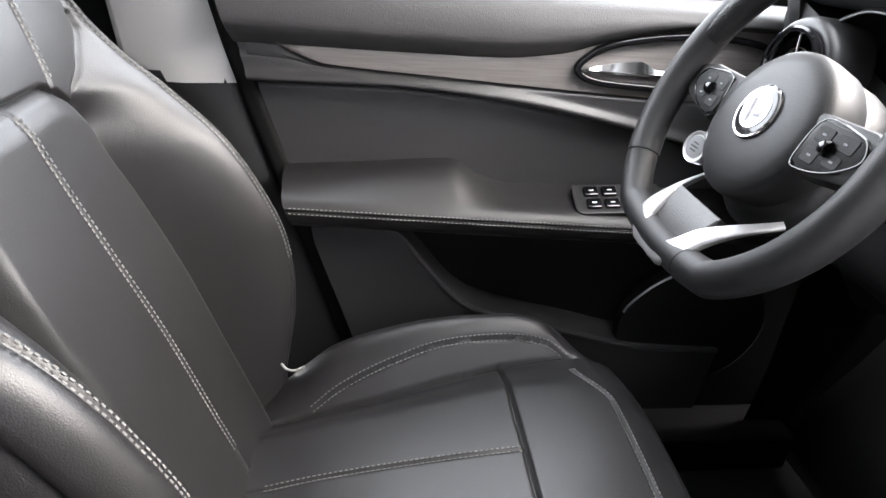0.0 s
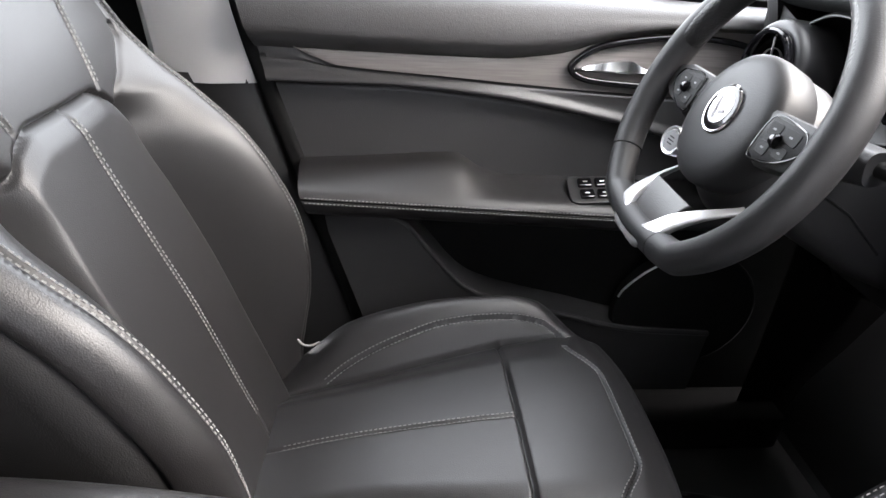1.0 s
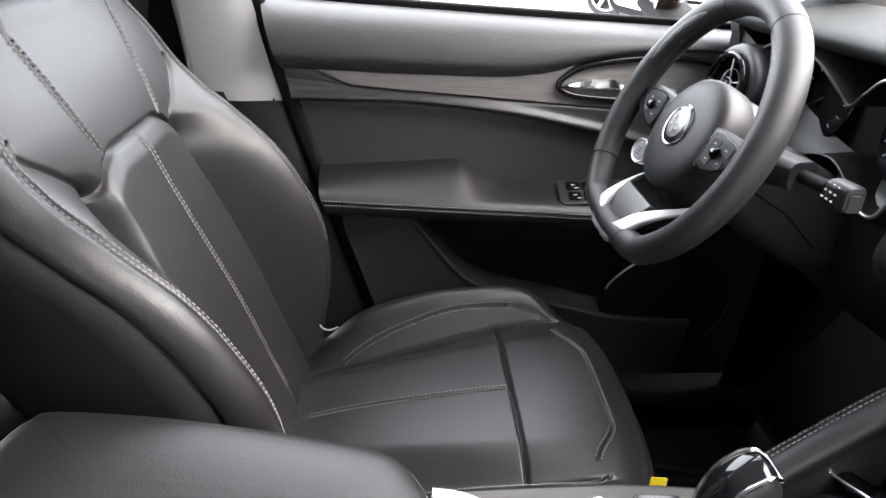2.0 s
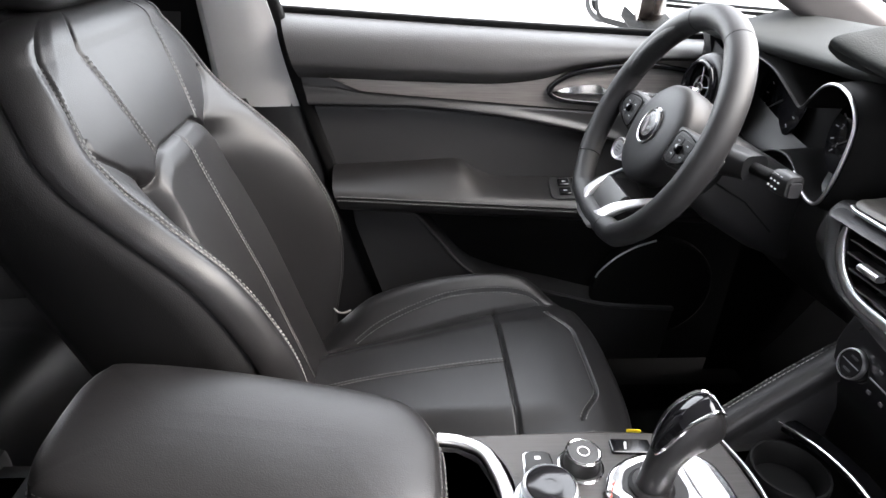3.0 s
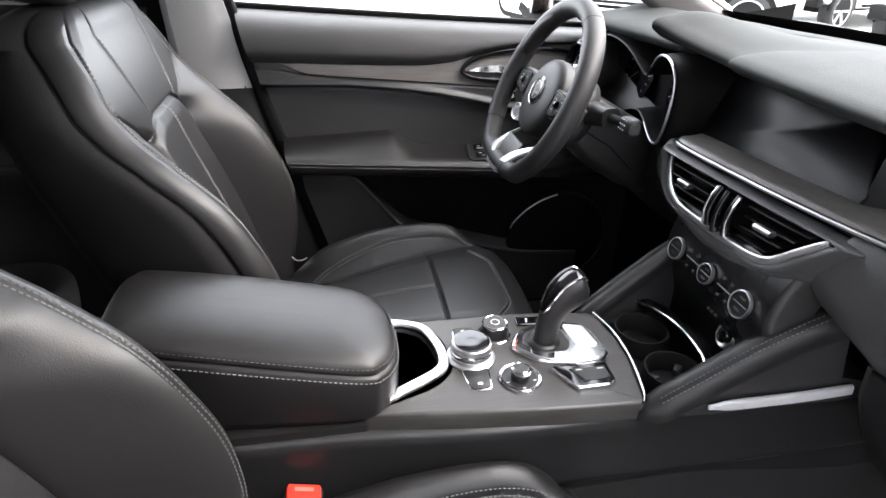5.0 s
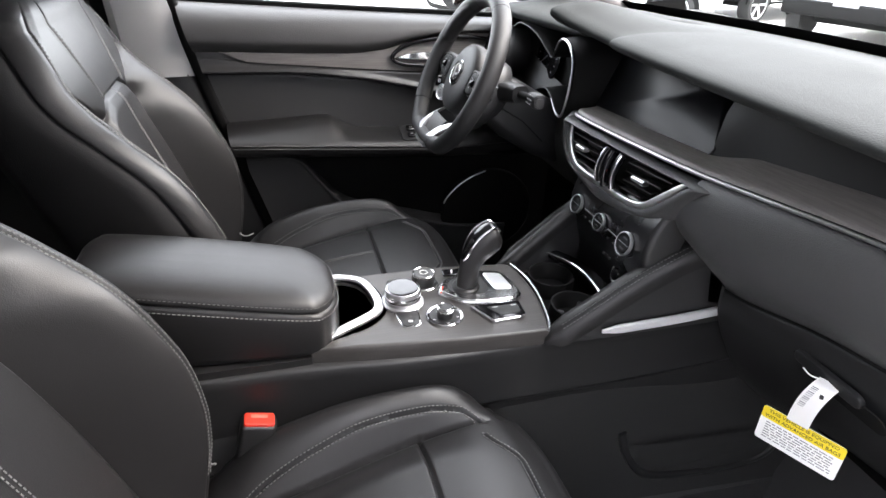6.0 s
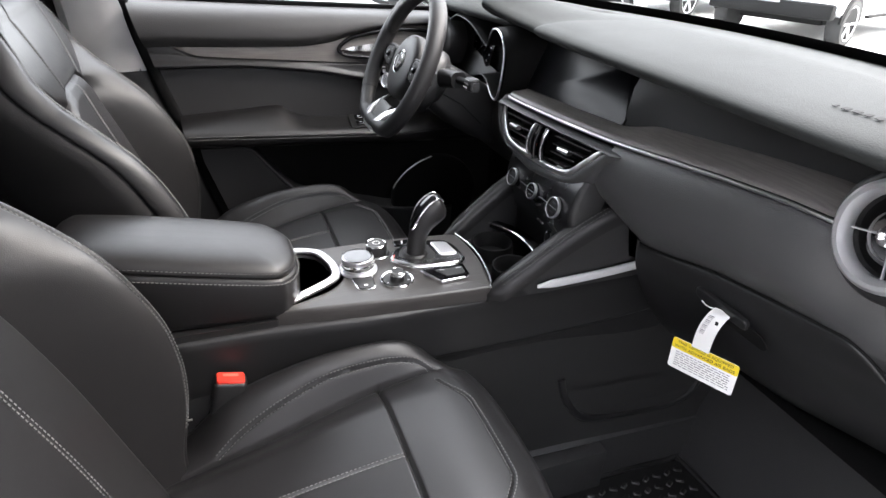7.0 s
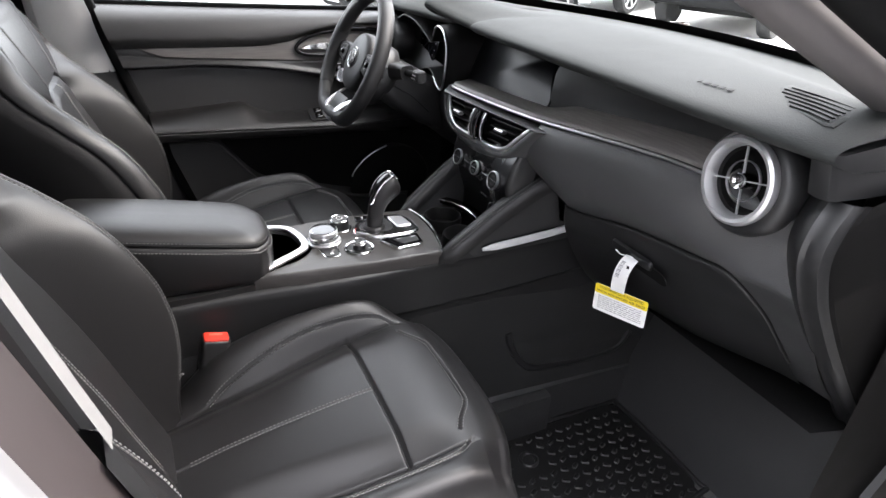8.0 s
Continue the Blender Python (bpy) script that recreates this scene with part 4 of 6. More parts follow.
# dash ends: an upper corner block and a curved band below it
END = curve([(0.700, 0, 1.166), (0.680, 0, 1.130), (0.676, 0, 1.085), (0.706, 0, 1.020), (0.748, 0, 0.960), (0.795, 0, 0.900), (0.860, 0, 0.822), (0.926, 0, 0.746), (0.97, 0, 0.69)], 44)
for s in (-1, 1):
    prof = [(1.02, 1.225), (0.80, 1.244), (0.650, 1.233), (0.648, 1.222), (0.660, 1.185), (0.664, 1.174), (0.72, 1.170), (1.02, 1.160)]
    rows = [[Vector((x + dx, s * y, z)) for x, z in prof] for y, dx in ((0.730, 0.004), (0.746, 0.0), (0.757, 0.003), (0.762, 0.012))]
    part("end_block", loft(rows, around=True), HARD, dash, "grained dash corner", smooth=45)
    rows = [[Vector((p.x + dx, s * y, p.z)) for y, dx in ((0.700, 0.035), (0.722, 0.012), (0.735, 0.003), (0.742, 0.0), (0.748, 0.004), (0.756, 0.003), (0.768, 0.006), (0.773, 0.014), (0.774, 0.022))] for p in END]
    part("end_band", loft(rows), HARD, dash, "curved black end trim", smooth=40)
    rows = [[Vector((p.x + 0.020, s * 0.7735, p.z)), Vector((p.x + 0.026, s * 0.778, p.z)), Vector((1.25, s * 0.782, p.z + 0.1))] for p in END]
    part("end_cap", loft(rows), SHADE_BLACK, dash, "black end cap inside the door seal, deepened for shade", smooth=40)
# hidden core behind the fascia, so that nothing shows through
core = [(1.10, 1.19), (0.82, 1.20), (0.79, 1.15), (0.775, 1.06), (0.785, 0.98), (0.86, 0.85), (0.98, 0.72), (1.10, 0.68)]
part("carrier", loft([[Vector((x, y, z)) for x, z in core] for y in (-0.735, 0.30)], around=True), DARK, dash)
core = [(1.10, 1.19), (0.80, 1.20), (0.775, 1.15), (0.77, 1.0), (0.78, 0.90), (0.90, 0.78), (1.10, 0.76)]
part("carrier", loft([[Vector((x, y, z)) for x, z in core] for y in (0.30, 0.76)], around=True), DARK, dash)
# firewall
tagged(part("firewall", box(1.28, 0, 0.75, 0.05, 1.56, 0.95, 0.0), CARPET), "black carpeted bulkhead under the dash", "", "", "structure")

# centre display in the recess
scr = [(0.240, 1.206), (-0.045, 1.208), (-0.070, 1.202), (-0.084, 1.185), (-0.118, 1.128), (-0.115, 1.118), (0.240, 1.098)]
rows = [[Vector((0.694 + (z - 1.10) * 0.42 + dx, y * k + 0.055 * (1 - k), z * k + 1.155 * (1 - k))) for y, z in scr] for dx, k in ((0.02, 1.0), (0.0, 1.0), (-0.002, 0.985))]
part("display", loft(rows, around=True), SCREEN, dash, "black glass display, switched off")
# recessed wall beside the display
rows = []
for i in range(40):
    y = -0.112 - 0.53 * i / 39
    x, z, lx, lz = STRIP_X(y), STRIP_Z(y), LIP_X(y), LIP_Z(y)
    d = 0.052 + 0.010 * smoothstep(-0.10, -0.20, y)
    rows.append([Vector((x + d - 0.002, y, z + 0.010)), Vector((x + d + 0.002, y, z + 0.040)), Vector((x + d + 0.008, y, (z + lz) / 2 + 0.01)), Vector((lx + 0.10, y, lz - 0.020))])
part("recess_wall", loft(rows), HARD, dash, "dark recessed dash face", smooth=60)


# instrument hood: side wall right of the dials, ring and dial faces
ring_pts = [(0.672, 0.432, 1.160), (0.668, 0.408, 1.180), (0.660, 0.375, 1.205), (0.655, 0.340, 1.214), (0.650, 0.300, 1.204), (0.647, 0.275, 1.175), (0.645, 0.274, 1.120), (0.644, 0.284, 1.076), (0.646, 0.302, 1.060), (0.651, 0.335, 1.062), (0.657, 0.375, 1.080), (0.660, 0.410, 1.092), (0.660, 0.445, 1.088), (0.658, 0.485, 1.072), (0.654, 0.535, 1.060), (0.650, 0.595, 1.070), (0.650, 0.640, 1.105), (0.650, 0.657, 1.150), (0.650, 0.646, 1.182), (0.650, 0.612, 1.203), (0.650, 0.571, 1.213), (0.656, 0.506, 1.204), (0.667, 0.456, 1.174)]
ring_path = curve(ring_pts, 110, True)
part("instrument_rim", sweep(ring_path, rrect(0.0035, 0.004, 0.0016), closed=True, up=(1, 0, 0)), HARD, dash, "black rim round the dials")
cluster = part("instrument_ring", sweep(curve([(x - 0.002, y, z) for x, y, z in ring_pts[1:11]], 60), rrect(0.0045, 0.005, 0.002), up=(1, 0, 0), scale=lambda u: 0.35 + 0.65 * min(1, 6 * u, 6 * (1 - u))), SATIN, dash, "satin metal ring round the dials")
c = Vector((0.70, 0.462, 1.137))
# Tunnel walls in near-black put the depth's shade into the colour.
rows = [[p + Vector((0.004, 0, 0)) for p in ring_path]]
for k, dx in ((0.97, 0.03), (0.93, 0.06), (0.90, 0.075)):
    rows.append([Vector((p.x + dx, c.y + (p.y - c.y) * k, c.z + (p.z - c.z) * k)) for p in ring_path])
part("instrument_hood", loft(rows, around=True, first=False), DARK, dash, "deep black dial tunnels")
rows = [[Vector((p.x + 0.001, p.y, p.z)) for p in ring_path]]
for k, dx in ((1.05, 0.006), (1.12, 0.03), (1.20, 0.09)):
    rows.append([Vector((p.x + dx, c.y + (p.y - c.y) * k, c.z + (p.z - c.z) * k)) for p in ring_path])
part("instrument_shroud", loft(rows, around=True, caps=False), DARK, dash, smooth=60)
for yy in (0.352, 0.548):
    m = aim((0.722, yy, 1.138), (-1, 0, 0.18))
    dial = part("dial", turned([(0.064, 0), (0.064, 0.003), (0.060, 0.005), (0.02, 0.005)], m, 40), GLOSS, dash, "black dial with white marks")
    for k in range(13):
        a = radians(-40 + 260 * k / 12)
        part("dial_mark", slab(rrect(0.007, 0.0018, 0.0006), m @ pose(0.049 * math.cos(a), 0.049 * math.sin(a), 0.0051, 0, 0, math.degrees(a)), 0.0004, 0.0001), GREY_INK, dial)
    part("needle", slab([(-0.004, -0.002), (0.045, -0.0006), (0.045, 0.0006), (-0.004, 0.002)], m @ pose(0, 0, 0.007, 0, 0, 215), 0.001, 0.0003), HARD, dial)


def numeral(text, m, size, mat, parent, name="numeral"):
    cu = bpy.data.curves.new(name, "FONT")
    cu.body, cu.size, cu.align_x, cu.align_y, cu.extrude = text, size, "CENTER", "CENTER", 0.0002
    tmp = new(name + "_text", cu)
    bpy.context.view_layer.update()
    me = bpy.data.meshes.new_from_object(tmp.evaluated_get(bpy.context.evaluated_depsgraph_get()))
    bpy.data.objects.remove(tmp)
    bm = bmesh.new()
    bm.from_mesh(me)
    bmesh.ops.transform(bm, matrix=m, verts=bm.verts[:])
    return part(name, bm, mat, parent)


m = aim((0.722, 0.352, 1.138), (-1, 0, 0.18))
for k, word in enumerate(("1", "2", "3", "4", "5")):
    a = radians(215 - 42 * k)
    numeral(word, m @ pose(0.038 * math.cos(a), 0.038 * math.sin(a), 0.0055), 0.011, GREY_INK, dash)


# round vents at both ends
def round_vent(place, normal, size=1.0, rim=VENT_METAL):
    m = aim(place, normal) @ Matrix.Scale(size, 4)
    v = part("air_vent", turned([(0.052, -0.02), (0.064, -0.006), (0.0665, 0.004), (0.065, 0.010), (0.061, 0.013), (0.056, 0.012), (0.053, 0.006), (0.051, -0.004), (0.050, -0.03)], m, 48, False), rim, dash, "round air vent with satin metal rim" if rim is VENT_METAL else "round air vent with gloss black rim")
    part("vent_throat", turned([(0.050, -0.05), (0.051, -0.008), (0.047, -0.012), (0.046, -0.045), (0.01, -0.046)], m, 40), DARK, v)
    part("vent_hub", turned([(0.012, -0.02), (0.0125, 0.004), (0.011, 0.009), (0.008, 0.008), (0.004, 0.005)], m, 28), CHROME, v)
    part("vent_ring", turned([(0.0295, -0.009), (0.0306, -0.006), (0.0295, -0.003), (0.0284, -0.006), (0.0295, -0.009)], m, 40, False), SATIN, v)
    for k in range(4):
        a = k * 90 + 12
        q = m @ pose(0, 0, -0.006, 0, 0, a)
        part("vent_spoke", slab([(0.011, -0.0010), (0.050, -0.0010), (0.050, 0.0010), (0.011, 0.0010)], q, 0.004, 0.001), VENT_METAL, v)
    return v


round_vent((0.684, -0.622, 1.147), (-1, 0.08, 0.10), 0.97)
round_vent((0.612, 0.640, 1.138), (-1, -0.12, 0.10), 0.74, GLOSS)
# moulded pod round the passenger vent
m = aim((0.684, -0.622, 1.147), (-1, 0.08, 0.10)) @ Matrix.Scale(0.97, 4)
part("vent_pod", turned([(0.072, -0.055), (0.082, -0.034), (0.083, -0.020), (0.079, -0.008), (0.071, -0.002), (0.064, -0.003), (0.064, -0.03)], m, 48, False), HARD, dash, smooth=60)
m = aim((0.612, 0.640, 1.138), (-1, -0.12, 0.10)) @ Matrix.Scale(0.74, 4)
part("vent_pod", turned([(0.085, -0.09), (0.084, -0.020), (0.079, -0.008), (0.071, -0.002), (0.064, -0.003), (0.064, -0.03)], m, 48, False), HARD, dash, smooth=60)
# dash face left of the column, on the driver side
drv = across({0.26: [(0.70, 1.08), (0.665, 1.06), (0.655, 1.0), (0.68, 0.93), (0.74, 0.88)], 0.45: [(0.72, 1.09), (0.69, 1.06), (0.68, 1.0), (0.70, 0.92), (0.75, 0.86)], 0.76: [(0.66, 1.22), (0.665, 1.12), (0.675, 1.02), (0.70, 0.93), (0.75, 0.86)]})
part("knee_panel", skin(drv, 0.255, 0.76, 40, 4), HARD, dash, "black knee panel under the column", smooth=60)


# centre vents: metal frame, slats, tabs
def vent_face(y, q):
    """q runs from the frame's top (0) to its bottom (1)."""
    x, z = STRIP_X(y), STRIP_Z(y)
    return Vector((x - 0.014 - 0.012 * q, y, z - 0.012 - 0.072 * q))


outline = [(0.205, 0.06), (0.200, 0.30), (0.180, 0.66), (0.150, 0.90), (0.110, 1.0), (0.0, 1.04), (-0.055, 1.02), (-0.085, 0.90), (-0.115, 0.55), (-0.142, 0.22), (-0.150, 0.10), (-0.10, 0.05), (0.05, 0.04), (0.15, 0.04)]
loop = [vent_face(p.x, p.y) for p in curve([(a, b, 0) for a, b in outline], 90, True)]
rail = [vent_face(p.x, p.y) for p in curve([(a, b, 0) for a, b in outline[:11]], 70)]
cv = part("centre_vent", sweep(rail, rrect(0.013, 0.010, 0.004), up=(-1, 0, 0.2), scale=lambda u: 0.55 + 0.45 * min(1, 8 * u, 8 * (1 - u))), SATIN, dash, "polygonal satin metal vent frame")
mid = sum(loop, Vector()) / len(loop)
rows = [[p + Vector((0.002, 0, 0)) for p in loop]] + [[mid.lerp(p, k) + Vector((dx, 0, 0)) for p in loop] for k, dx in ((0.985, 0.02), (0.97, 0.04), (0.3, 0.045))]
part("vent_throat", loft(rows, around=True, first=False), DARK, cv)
for y0, y1 in ((0.192, 0.055), (-0.005, -0.128)):
    for k in range(4):
        q = 0.20 + 0.21 * k
        a, b = y0, y1
        if y0 > 0.1:
            a = min(a, 0.200 - 0.075 * max(0, q - 0.25))
        else:
            b = max(b, -0.142 + 0.085 * q)
        path = [vent_face(y, q) + Vector((0.007, 0, 0)) for y in np.linspace(a - 0.004, b + 0.002, 8)]
        part("vent_slat", sweep(path, rrect(0.016, 0.0026, 0.001), up=(0, 0, 1)), HARD, cv)
    ym = (y0 + y1) / 2 + 0.01
    path = [vent_face(ym + d, 0.44) + Vector((-0.004, 0, 0)) for d in (0.016, 0.005, -0.005, -0.016)]
    part("vent_tab", sweep(path, rrect(0.014, 0.009, 0.004), up=(0, 0, 1)), SATIN, cv, "satin metal vent tab")
for y in (0.046, 0.004):
    path = curve([vent_face(y, q) + Vector((-0.003 - 0.010 * math.sin(math.pi * q), 0, 0)) for q in (0.08, 0.3, 0.6, 0.92)], 16)
    part("vent_wheel", sweep(path, rrect(0.014, 0.012, 0.005), up=(0, 1, 0)), GLOSS, cv)
    path = [p + Vector((-0.006, 0.005 if y > 0.02 else -0.005, 0)) for p in path]
    part("wheel_edge", sweep(path, rrect(0.003, 0.004, 0.001), up=(0, 1, 0)), CHROME, cv)
path = curve([vent_face(0.025, q) + Vector((-0.002 - 0.008 * math.sin(math.pi * q), 0, 0)) for q in (0.1, 0.4, 0.65, 0.95)], 16)
hz = part("hazard_switch", sweep(path, rrect(0.024, 0.010, 0.004), up=(0, 1, 0)), GLOSS, cv, "black hazard switch with red triangle")
p = vent_face(0.025, 0.5) + Vector((-0.0158, 0, 0))
tri = [(0.007 * math.cos(radians(a)), 0.007 * math.sin(radians(a))) for a in (90, 210, 330)]
part("hazard_mark", join(*[slab([(a[0], a[1]), (b[0], b[1]), (b[0] * 0.72, b[1] * 0.72), (a[0] * 0.72, a[1] * 0.72)], aim(p, (-1, 0, 0.1)), 0.0006, 0.0001) for a, b in zip(tri, tri[1:] + tri[:1])]), RED, hz)
# soft bezel round the centre vents
rows = []
for k, dx in ((0.0, -0.001), (0.010, -0.006), (0.022, -0.004), (0.034, 0.006), (0.044, 0.025)):
    row = []
    for p in loop:
        d = (p - mid)
        d.x = 0
        d.normalize()
        d.z = min(d.z, 0.12)
        row.append(p + d * (0.006 + k) + Vector((dx, 0, 0)))
    rows.append(row)
part("vent_bezel", loft(rows, around=True, caps=False), PAD, dash, smooth=60)

# glove box with its lid line, latch and tagless handle
glove = thing("glove_box", "closed black glove box under the padded dash", "glove box", (0.74, -0.46, 0.75))
LOW_MID = pchip([(-0.240, 0.146), (-0.185, 0.088), (-0.125, 0.045), (-0.072, 0.016), (-0.042, 0.005), (0.0, 0.0)])
LOW_END = pchip([(-0.240, 0.176), (-0.185, 0.125), (-0.125, 0.078), (-0.072, 0.045), (-0.042, 0.024), (0.0, 0.0)])


def low_face(y, dz, lift=0.0):
    """The lower dash face dz under the lid line, moved out by lift."""
    w = smoothstep(-0.45, -0.66, y)
    off = LOW_MID(dz) * (1 - w) + LOW_END(dz) * w
    return Vector((GLOVE_X(y) + off - 0.85 * lift, y, GLOVE_LINE(y) + dz - 0.5 * lift))


rows = []
for i in range(81):
    y = -0.214 - 0.474 * i / 80
    t = min(1.0, max(0.0, (-0.585 - y) / 0.104))
    top = -0.004 - 0.20 * (1 - math.sqrt(max(0.0, 1 - t * t)))
    row = [low_face(y, top, -0.002), low_face(y, top - 0.0005, 0.0025), low_face(y, top - 0.0022, 0.0042)]
    for k in range(1, 25):
        row.append(low_face(y, top - 0.0022 + (-0.238 - top) * k / 24, 0.0045))
    rows.append(row)
part("lid", loft(rows), HARD, glove, "grained black lid", smooth=60)
gap = []
for i in range(81):
    y = -0.214 - 0.474 * i / 80
    t = min(1.0, max(0.0, (-0.585 - y) / 0.104))
    gap.append(low_face(y, -0.002 - 0.20 * (1 - math.sqrt(max(0.0, 1 - t * t))), 0.0012))
part("lid_gap", sweep(gap, ring(0.0022, 6), up=(-1, 0, 0)), DARK, glove)
part("latch", slab(rrect(0.11, 0.020, 0.009), aim((0.727, -0.412, 0.913), (-1, 0, -0.25)), 0.008, 0.003), HARD, glove)
part("latch_recess", slab(rrect(0.16, 0.034, 0.016), aim((0.733, -0.42, 0.897), (-1, 0, -0.5)), 0.002, 0.001), DARK, glove)
rows = []
for i in range(61):
    y = -0.205 - 0.540 * i / 60
    rows.append([low_face(y, -0.240 * k / 30) for k in range(31)])
part("glove_surround", loft(rows), SOFT, glove, smooth=60)
under = [[Vector((x, y, z)) for y in (-0.215, -0.765)] for x, z in ((0.84, 0.735), (0.95, 0.70), (1.26, 0.68))]
part("under_cover", loft(under), DARK, glove)
# side demister grille on the dash top
DEM = [(0.806, -0.574), (0.786, -0.686), (0.772, -0.694), (0.694, -0.716), (0.690, -0.706), (0.716, -0.636), (0.776, -0.576), (0.790, -0.571)]
def pad_slope(z):
    """A pose that lays a plate on the falling corner of the dash top, z above it."""
    return Matrix(((1, 0, 0, 0), (0, 1, 0, 0), (0.045, 0.022, 1, 1.255 + z - 0.045 * 0.745 + 0.022 * 0.645), (0, 0, 0, 1)))


DC = (0.752, -0.64)
dm = part("demister", slab([(DC[0] + (a - DC[0]) * 1.06, DC[1] + (b - DC[1]) * 1.06) for a, b in DEM], pad_slope(-0.004), 0.0055, 0.002), DASH_TOP, dash, "slatted demister grille")
part("demister_throat", slab([(DC[0] + (a - DC[0]) * 0.88, DC[1] + (b - DC[1]) * 0.90) for a, b in DEM], pad_slope(0.0005), 0.0014, 0.0003), DARK, dm)
for k in range(6):
    x = 0.788 - 0.0155 * k
    ya = -0.582 - 0.062 * smoothstep(0.775, 0.70, x)
    yb = -0.684 - 0.020 * (0.788 - x) / 0.08
    path = [pad_slope(0.0020) @ p for p in curve([(x + 0.004, ya, 0), (x, (ya + yb) / 2, 0.0006), (x - 0.008, yb, 0)], 9)]
    part("demister_slat", sweep(path, rrect(0.0042, 0.003, 0.001), up=(0, 0, 1)), DARK, dm)
# moulded safety mark that can't be made out, pressed into the dash top
for k, w in enumerate((0.006, 0.012, 0.012, 0.010, 0.012)):
    part("moulded_mark", slab(rrect(w * 0.8, 0.010, 0.002), aim((0.700, -0.497 - 0.014 * k, 1.2570), (-0.10, 0, 1), (1, 0, 0)), 0.0005, 0.0002), DARK, dash)


# ---- centre console ----
console = thing("centre_console", "black centre console with grey wood plate and leather wings", "console", (0.3, 0, 0.36))
CZ = 0.822
plate_out = [(0.118, 0.112, 0.004), (0.34, 0.119, 0.05), (0.478, 0.104, 0.02), (0.491, 0.0, 0.07), (0.466, -0.123, 0.008), (0.34, -0.119, 0.05), (0.20, -0.108, 0.05), (0.068, -0.094, 0.003), (0.072, -0.086, 0.003), (0.112, -0.070, 0.015), (0.172, -0.044, 0.02), (0.200, -0.012, 0.02), (0.194, 0.055, 0.02), (0.172, 0.094, 0.015), (0.120, 0.106, 0.003)]


# side walls of the console, from the plate's rim to the carpet
def wall(s):
    rows = []
    for i in range(55):
        x = -0.42 + 1.68 * i / 54
        top = 0.792 if x < 0.46 else 0.792 + 0.02 * smoothstep(0.46, 0.9, x)
        w = 0.104 + 0.018 * smoothstep(0.0, 0.30, x) + 0.02 * smoothstep(0.5, 0.9, x)
        line = 0.690 - 0.10 * smoothstep(0.35, -0.1, x) + 0.045 * smoothstep(0.5, 1.0, x)
        prof = [(w - 0.02, top + 0.004), (w - 0.002, top + 0.003), (w + 0.003, top - 0.003), (w + 0.002, top - 0.02), (w + 0.008, line + 0.02), (w + 0.013, line + 0.004), (w + 0.012, line - 0.004), (w + 0.004, line - 0.010), (w + 0.006, 0.55), (w + 0.02, 0.36)]
        rows.append([Vector((x, s * a, z)) for a, z in prof])
    return loft(rows)


for s in (-1, 1):
    part("side_wall", wall(s), HARD, console, "black moulded console side", smooth=50)
# wood plate with a folded-down rim
rows = []
cen = Vector((0.30, 0, 0))
P = fillet(plate_out, 7)


def grown(k):
    out = []
    n = len(P)
    for i in range(n):
        t = (P[(i + 1) % n] - P[i - 1]).normalized()
        out.append(P[i] + Vector((-t.y, t.x, 0)) * k * (0.15 + 0.85 * smoothstep(0.075, 0.15, P[i].x)))
    return out


for k, z in ((0.003, CZ - 0.027), (0.002, CZ - 0.012), (0.0, CZ - 0.004), (-0.0015, CZ - 0.001), (-0.004, CZ), (-0.006, CZ), (-0.009, CZ)):
    rows.append([Vector((p.x, p.y, z)) for p in grown(k)])
part("wood_plate", loft(rows, around=True), WOOD_X, console, "grey open-pored wood console plate", smooth=50)
# bright line along the plate's front edge
front = [(x, y, CZ + 0.001) for x, y in ((0.462, -0.124), (0.472, -0.103), (0.484, -0.05), (0.490, 0.0), (0.489, 0.05), (0.478, 0.100))]
part("edge_strip", sweep(curve(front, 30), rrect(0.005, 0.006, 0.002), up=(0, 0, 1)), CHROME, console)
# open tray in front of the armrest with its thick bright rim
tray = [(0.074, -0.082, 0.820), (0.110, -0.066, 0.826), (0.165, -0.038, 0.829), (0.188, -0.018, 0.830), (0.192, 0.01, 0.831), (0.186, 0.045, 0.831), (0.172, 0.078, 0.831), (0.145, 0.094, 0.831), (0.118, 0.099, 0.831)]
part("tray_rim", sweep(curve(tray, 50), rrect(0.017, 0.010, 0.004), up=(0, 0, 1)), SATIN, console, "thick satin metal rim round the tray")
hole = [(0.06, -0.07), (0.10, -0.058), (0.160, -0.030), (0.180, -0.012), (0.183, 0.012), (0.177, 0.042), (0.165, 0.070), (0.14, 0.086), (0.06, 0.090)]
rows = [[Vector((0.10 + (x - 0.10) * k, y * k, z)) for x, y in hole] for k, z in ((1.02, CZ + 0.006), (1.0, CZ + 0.002), (0.97, CZ - 0.045), (0.90, CZ - 0.055))]
part("tray", loft(rows, around=True, first=False), SOFT, console, "dark open tray")


# armrest lid, rising to the rear
def lid_ring(k, z, front):
    pts = [(-0.262, 0.020), (-0.260, 0.060), (-0.250, 0.092), (-0.226, 0.108), (-0.10, 0.114), (0.05, 0.104), (0.095, 0.085), (front, 0.042), (front + 0.003, 0.0), (front, -0.048), (0.098, -0.084), (0.06, -0.098), (-0.10, -0.090), (-0.226, -0.078), (-0.250, -0.064), (-0.260, -0.034), (-0.262, 0.012)]
    c = curve([(x, y, 0) for x, y in pts], 110)
    rise = smoothstep(0.80, 0.88, z)
    out = []
    for p in c:
        x = -0.072 + (p.x + 0.072) * (1 - k / 0.185)
        out.append(Vector((x, 0.012 + (p.y - 0.012) * (1 - k / 0.105), z + rise * 0.175 * max(0.0, 0.10 - x))))
    return out


